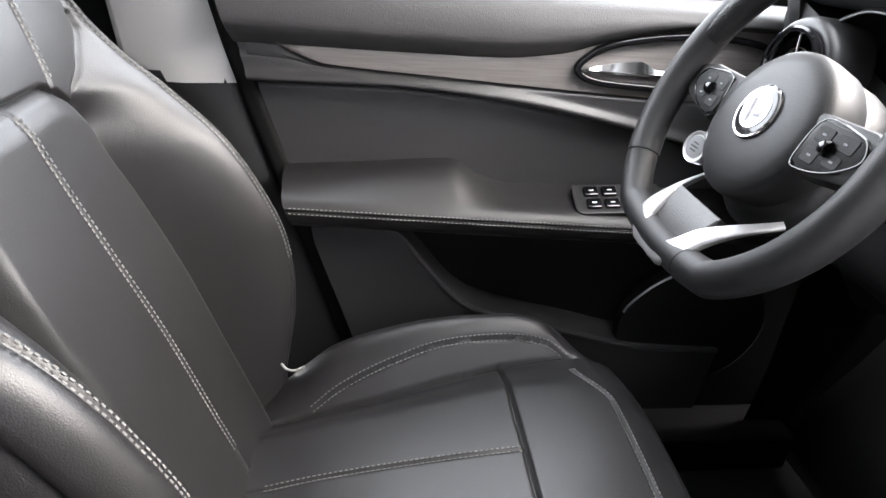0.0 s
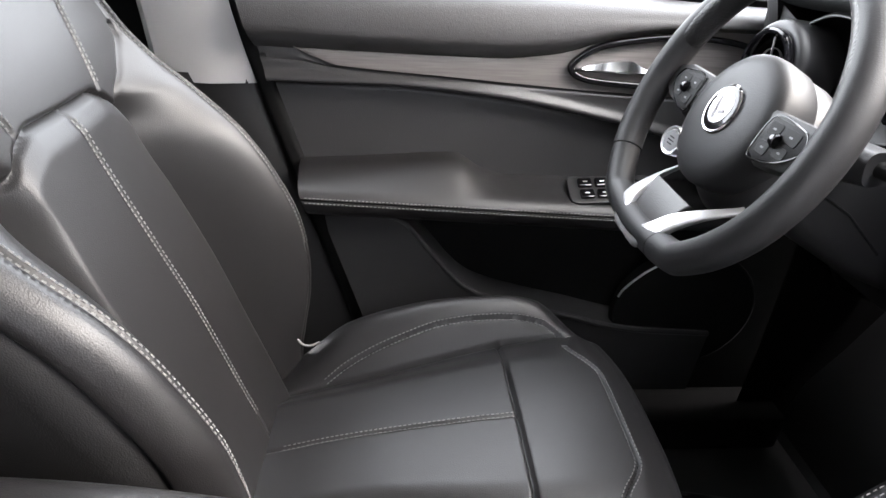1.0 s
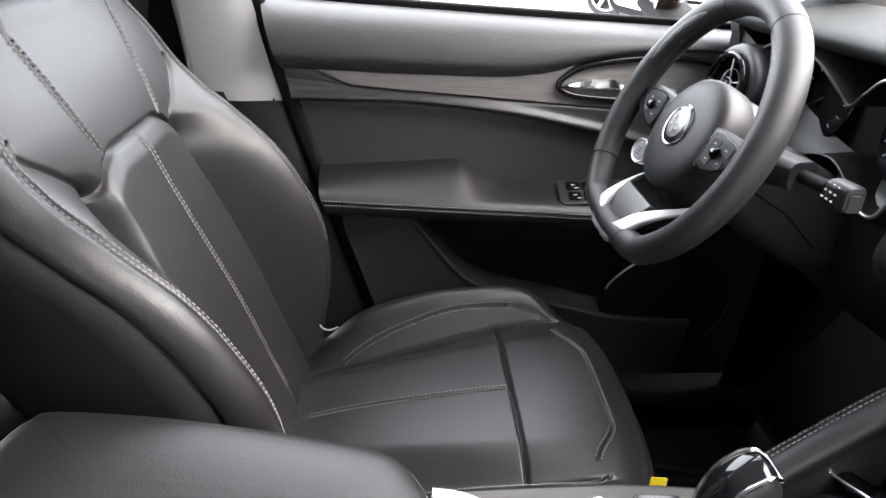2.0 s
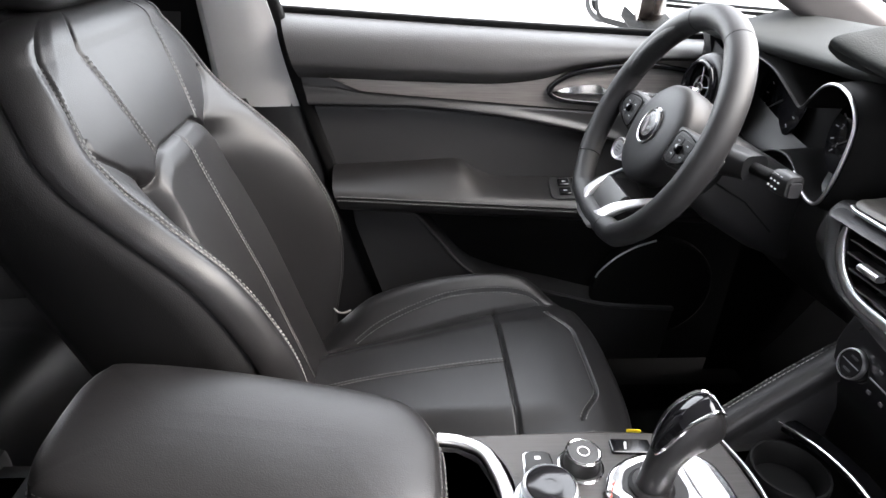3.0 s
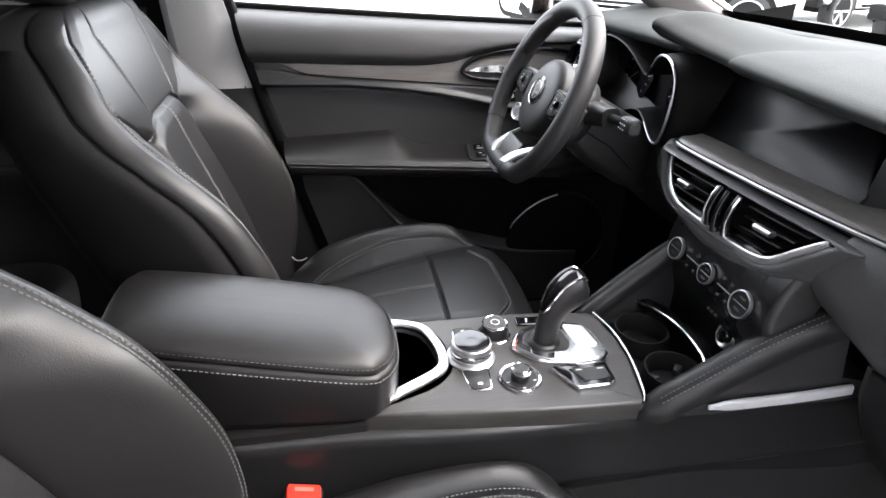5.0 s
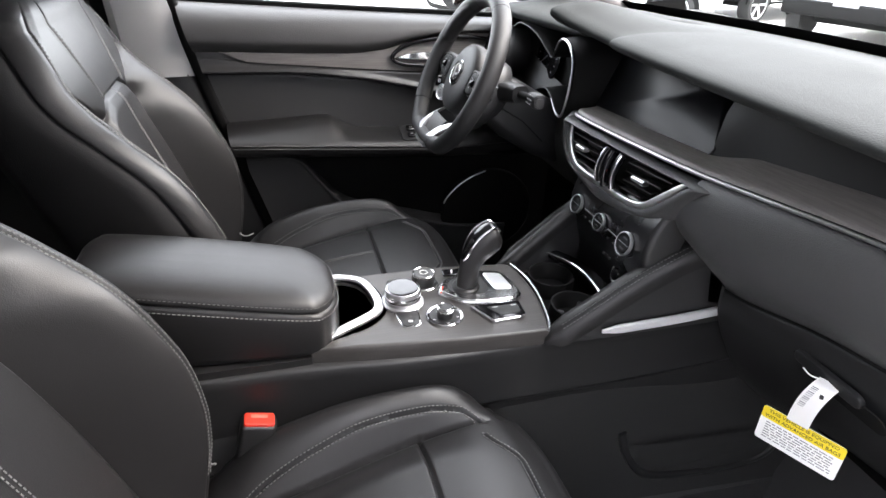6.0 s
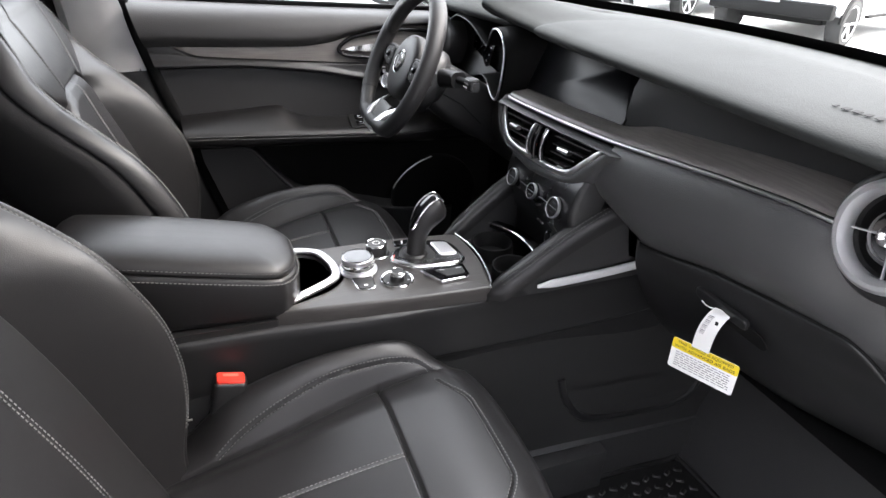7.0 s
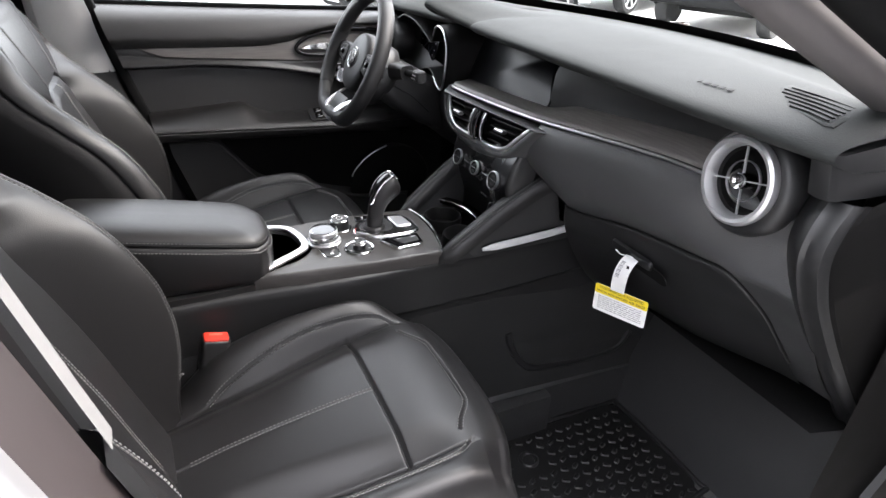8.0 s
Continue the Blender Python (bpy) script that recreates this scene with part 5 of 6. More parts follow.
lid = thing("armrest", "black leather armrest lid with stitched seam on the console", "armrest", (-0.1, 0, 0.83))
rows = []
for k, z in ((0.012, 0.806), (0.004, 0.810), (0.0, 0.820), (0.0, 0.848), (0.0, 0.868), (0.0015, 0.8765), (0.0035, 0.8792), (0.0065, 0.8815), (0.0042, 0.8838), (0.0036, 0.8870), (0.0070, 0.8955), (0.0130, 0.9010), (0.023, 0.9050), (0.038, 0.9082), (0.058, 0.9105), (0.078, 0.9115), (0.092, 0.9118)):
    rows.append(lid_ring(k, z, 0.118))
part("pad", loft(rows, around=True), LEATHER, lid, smooth=60)
threads = []
for k, z in ((0.0006, 0.8735), (0.0062, 0.8905)):
    path = lid_ring(k, z, 0.118)
    inner = lid_ring(k + 0.02, z, 0.118)
    nor = [((a - b).normalized() + Vector((0, 0, 0.3 if z < 0.88 else 0.7))).normalized() for a, b in zip(path, inner)]
    threads.append(stitches([p + n * 0.0007 for p, n in zip(path, nor)], nor))
tagged(part("stitching", join(*threads), THREAD, lid), kind="stuff")
# bin under the lid
part("bin", loft([[Vector((x, y, z)) for x, y in rrect_xy] for z in (0.70, 0.808) for rrect_xy in [[(-0.36, -0.105), (0.07, -0.098), (0.10, -0.07), (0.10, 0.075), (0.07, 0.10), (-0.36, 0.105)]]], around=True), HARD, console, "black bin under the armrest")
part("rear_face", box(-0.42, 0, 0.60, 0.03, 0.24, 0.42, 0.01), HARD, console)


# rotary controls
def knob(x, y, r, h, label, cap=GLOSS, base=None):
    m = pose(x, y, CZ)
    k = part("knob", turned([(r * 1.22, 0.0), (r * 1.22, 0.003), (r * 1.12, 0.0045), (r * 1.06, 0.004), (r * 1.05, 0.002), (r, 0.003), (r, h - 0.004), (r * 0.97, h - 0.001), (r * 0.9, h)], m, 40), base or SATIN, console, label)
    part("knob_cap", turned([(r * 0.9, h - 0.002), (r * 0.89, h + 0.0012), (r * 0.82, h + 0.0015), (r * 0.2, h + 0.001)], m, 40), cap, k)
    return k


big = knob(0.238, 0.010, 0.031, 0.030, "large satin metal rotary with gloss black top")
part("knob_grip", turned([(0.0315, 0.009), (0.0325, 0.011), (0.0325, 0.019), (0.0315, 0.021)], pose(0.238, 0.010, CZ), 48, False), CHROME, big)
small = knob(0.288, 0.060, 0.021, 0.024, "black rotary with metal rim", SOFT, HARD)
part("knob_rim", turned([(0.0205, 0.0225), (0.0212, 0.025), (0.0195, 0.0262), (0.018, 0.0255)], pose(0.288, 0.060, CZ), 36, False), CHROME, small)
part("knob_base_ring", turned([(0.0275, 0.0), (0.0275, 0.0025), (0.0255, 0.0035), (0.0240, 0.001)], pose(0.288, 0.060, CZ), 36, False), CHROME, small)
part("knob_symbol", turned([(0.0075, 0.0262), (0.0075, 0.0266), (0.0062, 0.0266), (0.0062, 0.0262)], pose(0.288, 0.060, CZ), 24, False), WHITE_INK, small)
vol = part("knob", turned([(0.014, 0.0), (0.014, 0.019), (0.0132, 0.021), (0.009, 0.0205)], pose(0.300, -0.050, CZ), 36), HARD, console, "small volume knob in a metal ring")
part("knob_rim", turned([(0.0142, 0.013), (0.0148, 0.016), (0.0142, 0.020), (0.0115, 0.0216), (0.0105, 0.0208)], pose(0.300, -0.050, CZ), 36, False), CHROME, vol)
part("knob_base_ring", turned([(0.0325, 0.0), (0.0322, 0.0035), (0.0305, 0.0050), (0.0275, 0.0042), (0.0262, 0.0016), (0.0262, 0.0008)], pose(0.300, -0.050, CZ), 40, False), CHROME, vol)
part("knob_dish", turned([(0.0275, 0.0), (0.0275, 0.0016), (0.016, 0.0018), (0.01, 0.0018)], pose(0.300, -0.050, CZ), 40), HARD, vol)
for k in range(3):
    a = radians(200 + 70 * k)
    part("dish_mark", slab(rrect(0.005, 0.0012, 0.0004), pose(0.300 + 0.022 * math.cos(a), -0.050 + 0.022 * math.sin(a), CZ + 0.0017), 0.0004, 0.0001), WHITE_INK, vol)
# menu and home keys, before and behind the large rotary
for y0, sgn in ((-0.040, -1), (0.056, 1)):
    o = [(-0.019, -0.020 * sgn), (0.019, -0.020 * sgn), (0.015, 0.018 * sgn), (0.010, 0.022 * sgn), (-0.010, 0.022 * sgn), (-0.015, 0.018 * sgn)]
    c0 = (0.238, y0 + 0.004 * sgn)
    part("key_frame", slab([(a * 1.12, b * 1.1) for a, b in o], pose(c0[0], c0[1], CZ), 0.0015, 0.0008), CHROME, console)
    k = part("menu_key", slab(o, pose(c0[0], c0[1], CZ + 0.0005), 0.003, 0.0012), HARD, console)
    part("key_symbol", slab(rrect(0.007, 0.005, 0.001), pose(c0[0], c0[1] + 0.012 * sgn, CZ + 0.0034), 0.0003, 0.0001), WHITE_INK, k)

# gear selector
gear = thing("gear_selector", "gear lever with leather grip on a satin metal base", "gear lever", (0.36, 0.01, CZ))
base_o = [(0.302, 0.016, 0.010), (0.318, 0.050, 0.012), (0.350, 0.069, 0.014), (0.400, 0.077, 0.03), (0.440, 0.066, 0.014), (0.453, 0.040, 0.02), (0.456, -0.018, 0.010), (0.440, -0.033, 0.010), (0.392, -0.036, 0.05), (0.340, -0.024, 0.02)]
bp = [(p.x, p.y) for p in fillet(base_o, 6)]
frame_part = part("base_frame", slab(bp, pose(0, 0, CZ), 0.0105, 0.006, 4), CHROME, gear, "satin metal selector frame", smooth=50)
wo = [(0.322, 0.018, 0.01), (0.334, 0.045, 0.008), (0.360, 0.058, 0.01), (0.394, 0.061, 0.006), (0.400, 0.010, 0.01), (0.388, -0.008, 0.008), (0.345, -0.006, 0.012)]
part("gate", slab([(p.x, p.y) for p in fillet(wo, 5)], pose(0, 0, CZ + 0.0100), 0.0014, 0.0007), HARD, gear, "dark selector gate")
po = [(0.404, 0.060, 0.005), (0.436, 0.052, 0.006), (0.443, 0.000, 0.006), (0.409, 0.004, 0.006)]
part("gate_plate", slab([(p.x, p.y) for p in fillet(po, 5)], pose(0, 0, CZ + 0.0100), 0.0030, 0.0014), SATIN, gear, "bright brushed gate plate")
for k in range(3):
    part("frame_mark", slab(rrect(0.0016, 0.006, 0.0005), pose(0.3085 + 0.004 * k, 0.010 + 0.008 * k, CZ + 0.0103, 0, 0, -28), 0.0006, 0.0002), RED, frame_part)
part("boot", turned([(0.026, 0.0), (0.026, 0.004), (0.022, 0.007), (0.018, 0.007)], pose(0.358, 0.020, CZ + 0.010), 32), LEATHER, gear)
spine = curve([(0.358, 0.018, CZ + 0.008), (0.361, 0.019, CZ + 0.040), (0.367, 0.021, CZ + 0.064), (0.380, 0.024, CZ + 0.086), (0.399, 0.027, CZ + 0.103), (0.417, 0.029, CZ + 0.111)], 24)
radius = pchip([(0, 0.0165), (0.3, 0.0170), (0.5, 0.0200), (0.75, 0.0250), (0.92, 0.0240), (1.0, 0.015)])
rows = []
for i, p in enumerate(spine):
    u = i / 23
    t = (spine[min(23, i + 1)] - spine[max(0, i - 1)]).normalized()
    w = Vector((0, 1, 0))
    f = w.cross(t)
    r = radius(u)
    rows.append([p + w * r * 0.95 * math.cos(a) + f * r * 1.15 * math.sin(a) for a in np.linspace(0, 2 * math.pi, 24, endpoint=False)])
part("grip", loft(rows, around=True), LEATHER, gear, "black perforated leather grip", smooth=60)
# metal-edged gloss cap along the grip's back
rows, rim = [], []
for i in range(9, 24):
    p, u = spine[i], i / 23
    t = (spine[min(23, i + 1)] - spine[max(0, i - 1)]).normalized()
    f = Vector((0, 1, 0)).cross(t)
    r = radius(u)
    back = -f if (-f).x < 0 or (-f).z > 0 else f
    wv = 0.018 * math.sin(math.pi / 2 * min(1, (i - 8.2) / 8)) ** 0.6 if i < 16 else 0.018 - 0.004 * smoothstep(19, 23, i)
    rows.append([p + back * (r * 1.15 - 0.003) + Vector((0, -wv, 0)), p + back * (r * 1.15 + 0.0012) + Vector((0, -wv * 0.5, 0)), p + back * (r * 1.15 + 0.002), p + back * (r * 1.15 + 0.0012) + Vector((0, wv * 0.5, 0)), p + back * (r * 1.15 - 0.003) + Vector((0, wv, 0))])
part("grip_cap", loft(rows), GLOSS, gear, "gloss black cap")
rim = [r[0] for r in rows] + [r[-1] for r in reversed(rows)]
part("grip_rim", sweep(rim, ring(0.0024, 8), closed=True, up=(-0.6, 0, 0.8)), CHROME, gear, "bright metal edge")
# parking brake switch beside the selector, and mode display
eo = fillet([(0.349, -0.036, 0.004), (0.400, -0.038, 0.02), (0.442, -0.033, 0.005), (0.440, -0.078, 0.006), (0.430, -0.086, 0.005), (0.376, -0.089, 0.006)], 4)
ec = sum(eo, Vector()) / len(eo)
eb = part("brake_switch", slab([(p.x, p.y) for p in eo], pose(0, 0, CZ), 0.007, 0.003), CHROME, console, "metal-framed parking brake switch")
part("switch_face", slab([(ec.x + (p.x - ec.x) * 0.92, ec.y + (p.y - ec.y) * 0.89) for p in eo], pose(0, 0, CZ + 0.0062), 0.0014, 0.0006), GLOSS, eb)
part("switch_key", slab([(ec.x + 0.005 + (p.x - ec.x) * 0.62, ec.y + (p.y - ec.y) * 0.52) for p in eo], pose(0, 0, CZ + 0.0070), 0.0020, 0.001), HARD, eb)
for a in (-0.012, 0.022):
    part("switch_mark", slab(rrect(0.010, 0.0014, 0.0005), pose(0.402 + a, -0.052, CZ + 0.0091), 0.0003, 0.0001), WHITE_INK, eb)
gd = part("gear_display", slab(rrect(0.050, 0.022, 0.003), pose(0.358, 0.088, CZ, 0, 0, -3), 0.004, 0.0015), GLOSS, console, "gloss black gear display")
part("display_letter", slab([(-0.004, -0.006), (-0.001, 0.006), (0.002, 0.006), (-0.001, -0.006)], pose(0.352, 0.088, CZ + 0.0042), 0.0003, 0.0001), WHITE_INK, gd)

# cup holders in front of the plate
cup_o = [(0.492, -0.118), (0.500, 0.112), (0.530, 0.120), (0.600, 0.118), (0.640, 0.115), (0.640, -0.115), (0.600, -0.118)]
part("cup_tray", slab(cup_o, pose(0, 0, 0.70), 0.085, 0.004), DARK, console, "dark cup holder tray")
for y in (0.055, -0.055):
    m = pose(0.548, y, 0.70)
    part("cup_holder", turned([(0.036, 0.087), (0.040, 0.112), (0.043, 0.118), (0.046, 0.118), (0.047, 0.110), (0.047, 0.087)], m, 36, False), DARK, console)
for a in (45, 165, 285):
    part("cup_finger", slab([(-0.010, -0.008), (0.014, -0.004), (0.014, 0.004), (-0.010, 0.008)], pose(0.548 + 0.034 * math.cos(radians(a)), -0.055 + 0.034 * math.sin(radians(a)), 0.79, 0, 0, a + 180), 0.012, 0.003), HARD, console)
door_line = curve([(0.578, 0.118, CZ + 0.004), (0.600, 0.070, CZ + 0.008), (0.612, 0.020, CZ + 0.008), (0.612, -0.04, CZ + 0.004), (0.600, -0.075, CZ)], 24)
part("cup_shutter", sweep(door_line, rrect(0.026, 0.012, 0.004), up=(0, 0, 1)), GLOSS, console, "gloss black sliding shutter")
part("shutter_edge", sweep([p + Vector((-0.013, 0, 0.005)) for p in door_line], ring(0.002, 8), up=(0, 0, 1)), CHROME, console)

# climate panel below the vents
cp = [[Vector((x, y, z)) for y in np.linspace(0.128, -0.128, 9)] for x, z in ((0.630, 1.020), (0.618, 1.000), (0.610, 0.975), (0.606, 0.955), (0.612, 0.922), (0.628, 0.885), (0.640, 0.850), (0.640, 0.78))]
panel = part("climate_panel", loft(cp), PANEL_BLACK, console, "gloss black climate panel", smooth=60)
for s in (-1, 1):
    cheek = [[Vector((r[0].x + dx, s * y, r[0].z)) for y, dx in ((0.127, 0.001), (0.132, 0.003), (0.137, 0.012), (0.142, 0.060))] for r in cp[:6]]
    part("panel_cheek", loft(cheek), HARD, console, "dark moulded cheek beside the climate panel", smooth=60)
for y, z, r in ((0.089, 0.949, 0.0185), (0.002, 0.951, 0.0165), (-0.086, 0.953, 0.0205)):
    m = aim((0.607, y, z), (-1, 0, 0.28))
    k = part("climate_knob", turned([(r * 1.1, -0.012), (r * 1.1, -0.004), (r, -0.002), (r, 0.008), (r * 0.96, 0.0105), (r * 0.86, 0.011), (r * 0.84, 0.0095), (r * 0.2, 0.0092)], m, 36), PANEL_BLACK, console, "gloss black climate knob with metal rim")
    part("knob_rim", turned([(r * 1.0, 0.005), (r * 1.03, 0.008), (r * 1.0, 0.0112), (r * 0.93, 0.0116), (r * 0.91, 0.0102)], m, 36, False), SATIN, k)
    part("knob_mark", slab(rrect(r * 1.5, 0.0012, 0.0004), m @ pose(0, 0, 0.0096), 0.0004, 0.0001), GREY_INK, k)
    for b in (-0.45, 0.45):
        part("knob_mark", slab(rrect(r * 0.62, r * 0.16, 0.0006), m @ pose(0, b * r, 0.0096), 0.0003, 0.0001), DIM_INK, k)
for y in (0.046, -0.042):
    m = aim((0.6045, y, 0.951), (-1, 0, 0.15))
    part("panel_line", slab(rrect(0.038, 0.0018, 0.0006), m, 0.0012, 0.0004), GREY_INK, panel)
    for a, b in ((-0.010, 0.014), (0.010, 0.014), (-0.010, -0.014), (0.010, -0.014)):
        part("panel_symbol", slab(rrect(0.006, 0.004, 0.001), m @ pose(a, b, 0.0004), 0.0010, 0.0002), DIM_INK, panel)
m = aim((0.636, -0.040, 0.862), (-1, 0, 0.3))
sock = part("power_socket", turned([(0.020, -0.004), (0.0205, 0.004), (0.018, 0.006), (0.0155, 0.005), (0.015, 0.001), (0.012, 0.001)], m, 32, False), SATIN, console, "metal-rimmed power socket")
part("socket_cap", turned([(0.012, 0.0), (0.012, 0.010), (0.010, 0.012), (0.006, 0.0115)], m, 28), GLOSS, sock)
for a in (-0.01, 0.0, 0.01):
    part("socket_symbol", slab(rrect(0.006, 0.004, 0.001), aim((0.626, -0.004 + a, 0.884), (-1, 0, 0.35)), 0.002, 0.0003), DIM_INK, panel)

# leather wings from the console up to the dash
for s in (-1, 1):
    low, high = Vector((0.458, 0.120 * s, 0.806)), Vector((0.675, 0.142 * s, 0.962))
    spine_w = curve([low, (0.53, 0.128 * s, 0.862), (0.60, 0.134 * s, 0.915), high, (0.72, 0.15 * s, 0.985)], 24)
    rows = []
    for i, p in enumerate(spine_w):
        u = i / 23
        k = 0.4 + 0.6 * smoothstep(0, 0.12, u)
        rows.append([p + Vector((-0.002, s * a * k, b * k)) for a, b in ((-0.020, -0.030), (-0.022, -0.004), (-0.016, 0.004), (-0.004, 0.007), (0.010, 0.004), (0.019, -0.004), (0.022, -0.016), (0.020, -0.034))])
    wing = part("wing", loft(rows, around=True), LEATHER, console, "leather-covered console wing with stitching", smooth=60)
    nor = [Vector((-0.5, s * 0.2, 0.8)).normalized()] * len(spine_w)
    th = []
    for a in (0.006, 0.013):
        th.append(stitches([p + Vector((-0.002, s * a, 0.0070 if a < 0.01 else 0.0038)) for p in spine_w[2:-4]], nor[2:-4], r=0.0007))
    tagged(part("stitching", join(*th), THREAD, wing), kind="stuff")
    # panel under the wing down to the console top line
    top = [p + Vector((0.004, 0, -0.012)) for p in spine_w]
    rows = [[p, Vector((p.x + 0.02, p.y + 0.004 * s, max(0.796, p.z - 0.05 - 0.06 * i / 23))), Vector((p.x + 0.05 + 0.14 * i / 23, (0.128 + 0.02 * i / 23) * s, 0.792 + 0.02 * i / 23))] for i, p in enumerate(top)]
    part("wing_panel", loft(rows), SOFT, console, smooth=50)
    inner = [[Vector((p.x, p.y - 0.012 * s, p.z - 0.004)), Vector((p.x + 0.01, p.y - 0.014 * s, 0.78))] for p in spine_w]
    part("wing_inner", loft(inner), SOFT, console)
    bar = curve([(0.556, 0.139 * s, 0.816), (0.63, 0.145 * s, 0.823), (0.70, 0.151 * s, 0.831), (0.768, 0.155 * s, 0.840)], 20)
    part("bright_bar", sweep(bar, [(a, b * 1.0) for a, b in rrect(0.009, 0.018, 0.004)], up=(0, 0, 1), scale=lambda u: 0.45 + 0.55 * smoothstep(0, 0.15, u)), BRIGHT, console, "tapered satin metal bar")
    # lower side panel between console and firewall
    rows = [[Vector((x, s * (w - 0.03), 0.72)), Vector((x, s * (w - 0.004), 0.66)), Vector((x, s * (w + 0.012), 0.55)), Vector((x, s * (w + 0.03), 0.39))] for x, w in ((-0.2, 0.12), (0.3, 0.13), (0.55, 0.135), (0.75, 0.145), (0.95, 0.155), (1.26, 0.17))]
    foot = [[Vector((x, s * (w + 0.026), 0.395)), Vector((x, s * (w + 0.036), 0.388)), Vector((x, s * (w + 0.042), 0.25))] for x, w in ((0.3, 0.13), (0.55, 0.14), (0.75, 0.147), (1.03, 0.157))]
    part("tunnel_foot", loft(foot), SOFT, console, "black plastic tunnel foot")
    part("foot_block", box(0.655, s * 0.190, 0.318, 0.20, 0.05, 0.136, 0.008), SOFT, console, "moulded step at the tunnel foot")
    part("tunnel_side", loft(rows), CARPET, console, "black carpeted tunnel side")
# net pocket on the passenger side of the tunnel
net = curve([(0.640, -0.150, 0.570), (0.655, -0.158, 0.52), (0.70, -0.166, 0.462), (0.78, -0.170, 0.445), (0.90, -0.172, 0.440), (0.98, -0.176, 0.455), (1.01, -0.178, 0.50)], 36)
part("pocket_rim", sweep(net, rrect(0.016, 0.014, 0.005), up=(0, 1, 0)), HARD, console, "black pocket rim on the tunnel side")
rows = [[p + Vector((0, 0.006, 0)), Vector((p.x, p.y - 0.006, max(p.z, 0.51))), Vector((p.x, p.y - 0.002, 0.545 - 0.02 * (p.x - 0.64)))] for p in net]
part("pocket_net", loft(rows), CARPET, console)


# ---- steering wheel and column ----
wheel = thing("steering_wheel", "black leather flat-bottomed steering wheel with satin metal lower spoke", "steering wheel", (0.60, 0.435, 1.08))
WM = aim((0.446, 0.430, 1.125), (-0.914, 0, 0.405))
HM = WM @ pose(0, 0, -0.027)


def rim_point(a):
    x, y = 0.173 * math.cos(a), 0.173 * math.sin(a)
    if y < -0.145:
        y = -0.145 - 0.35 * (-0.145 - y)
    return WM @ Vector((x, y, 0))


def rim_part(name, a0, a1, mat, r=0.0182, label="", n=40, squeeze=1.0):
    path = [rim_point(radians(a0 + (a1 - a0) * i / (n - 1))) for i in range(n)]
    ax = (WM.to_3x3() @ Vector((0, 0, 1)))
    return part(name, sweep(path, ring(r, 18, 1.12 * squeeze), up=ax), mat, wheel, label, smooth=60)


PERF = material("perforated_black_leather", (0.014, 0.014, 0.0145), 0.45, grain=0.5, scale=380, kind="cells")
RIM_LEATHER = material("smooth_black_leather", (0.017, 0.017, 0.0178), 0.50, grain=0.15, scale=900, kind="cells")
RIM_LEATHER.node_tree.nodes["Principled BSDF"].inputs["Specular IOR Level"].default_value = 0.36
rim_part("rim", -70, 108, RIM_LEATHER, label="smooth black leather rim", n=70)
rim_part("rim", 108, 168, RIM_LEATHER)
rim_part("rim", 168, 215, RIM_LEATHER)
rim_part("rim", 215, 290, RIM_LEATHER, 0.0172)
for a in (108, 215, -70, 62):
    rim_part("rim_seam", a - 0.25, a + 0.25, LEATHER_SIDE, 0.0185, n=3)
# perforated leather on the inside of the rim
for a0, a1 in ((118, 162), (18, 62)):
    ax = WM.to_3x3() @ Vector((0, 0, 1))
    path = []
    for i in range(24):
        a = radians(a0 + (a1 - a0) * i / 23)
        p = rim_point(a)
        q = (WM.translation - p).normalized()
        path.append(p + q * 0.0045 + ax * 0.001)
    part("grip_inlay", sweep(path, ring(0.0170, 20, 1.08), up=ax, scale=lambda u: 0.80 + 0.20 * math.sin(math.pi * u) ** 0.3), PERF, wheel, "perforated leather inlay", smooth=60)
# hub, collar and badge
hub = part("hub", turned([(0.070, -0.034), (0.0765, -0.024), (0.0785, -0.002), (0.0780, 0.010), (0.0760, 0.0165), (0.0710, 0.0215), (0.060, 0.0252), (0.042, 0.0275), (0.012, 0.0285)], HM @ pose(0, -0.003, 0), 64), RIM_LEATHER, wheel, "round black airbag cover", smooth=60)
part("hub_gap", turned([(0.072, -0.030), (0.0725, -0.022), (0.070, -0.018), (0.066, -0.018)], HM @ pose(0, -0.003, 0), 48, False), DARK, hub)
part("collar", turned([(0.060, -0.085), (0.072, -0.075), (0.076, -0.055), (0.0765, -0.034), (0.074, -0.028), (0.066, -0.027)], HM @ pose(0, -0.006, 0), 56), SOFT, wheel, "grey-black moulded collar", smooth=60)
bz = HM @ pose(0, 0.004, 0.0278)
badge = part("badge", turned([(0.0285, -0.001), (0.0285, 0.0022), (0.027, 0.0034), (0.0255, 0.003), (0.008, 0.0028)], bz, 48), CHROME, hub, "round metal badge")
part("badge_disc", turned([(0.0255, 0.002), (0.0253, 0.0036), (0.0245, 0.0037), (0.006, 0.0037)], bz, 40), GLOSS, badge)
part("badge_field", slab([(0.019 * math.cos(a), 0.019 * math.sin(a)) for a in np.linspace(0, 2 * math.pi, 32, endpoint=False)], bz @ pose(0, 0.001, 0.0034), 0.0012, 0.0004), CHROME, badge, "polished plain emblem field")
part("badge_shape", slab(rrect(0.006, 0.026, 0.002), bz @ pose(-0.006, 0, 0.0044, 0, 0, 14), 0.0006, 0.0002), GREY_INK, badge)
part("badge_shape", slab(rrect(0.012, 0.005, 0.002), bz @ pose(0.007, -0.003, 0.0044, 0, 0, 14), 0.0006, 0.0002), GREY_INK, badge)
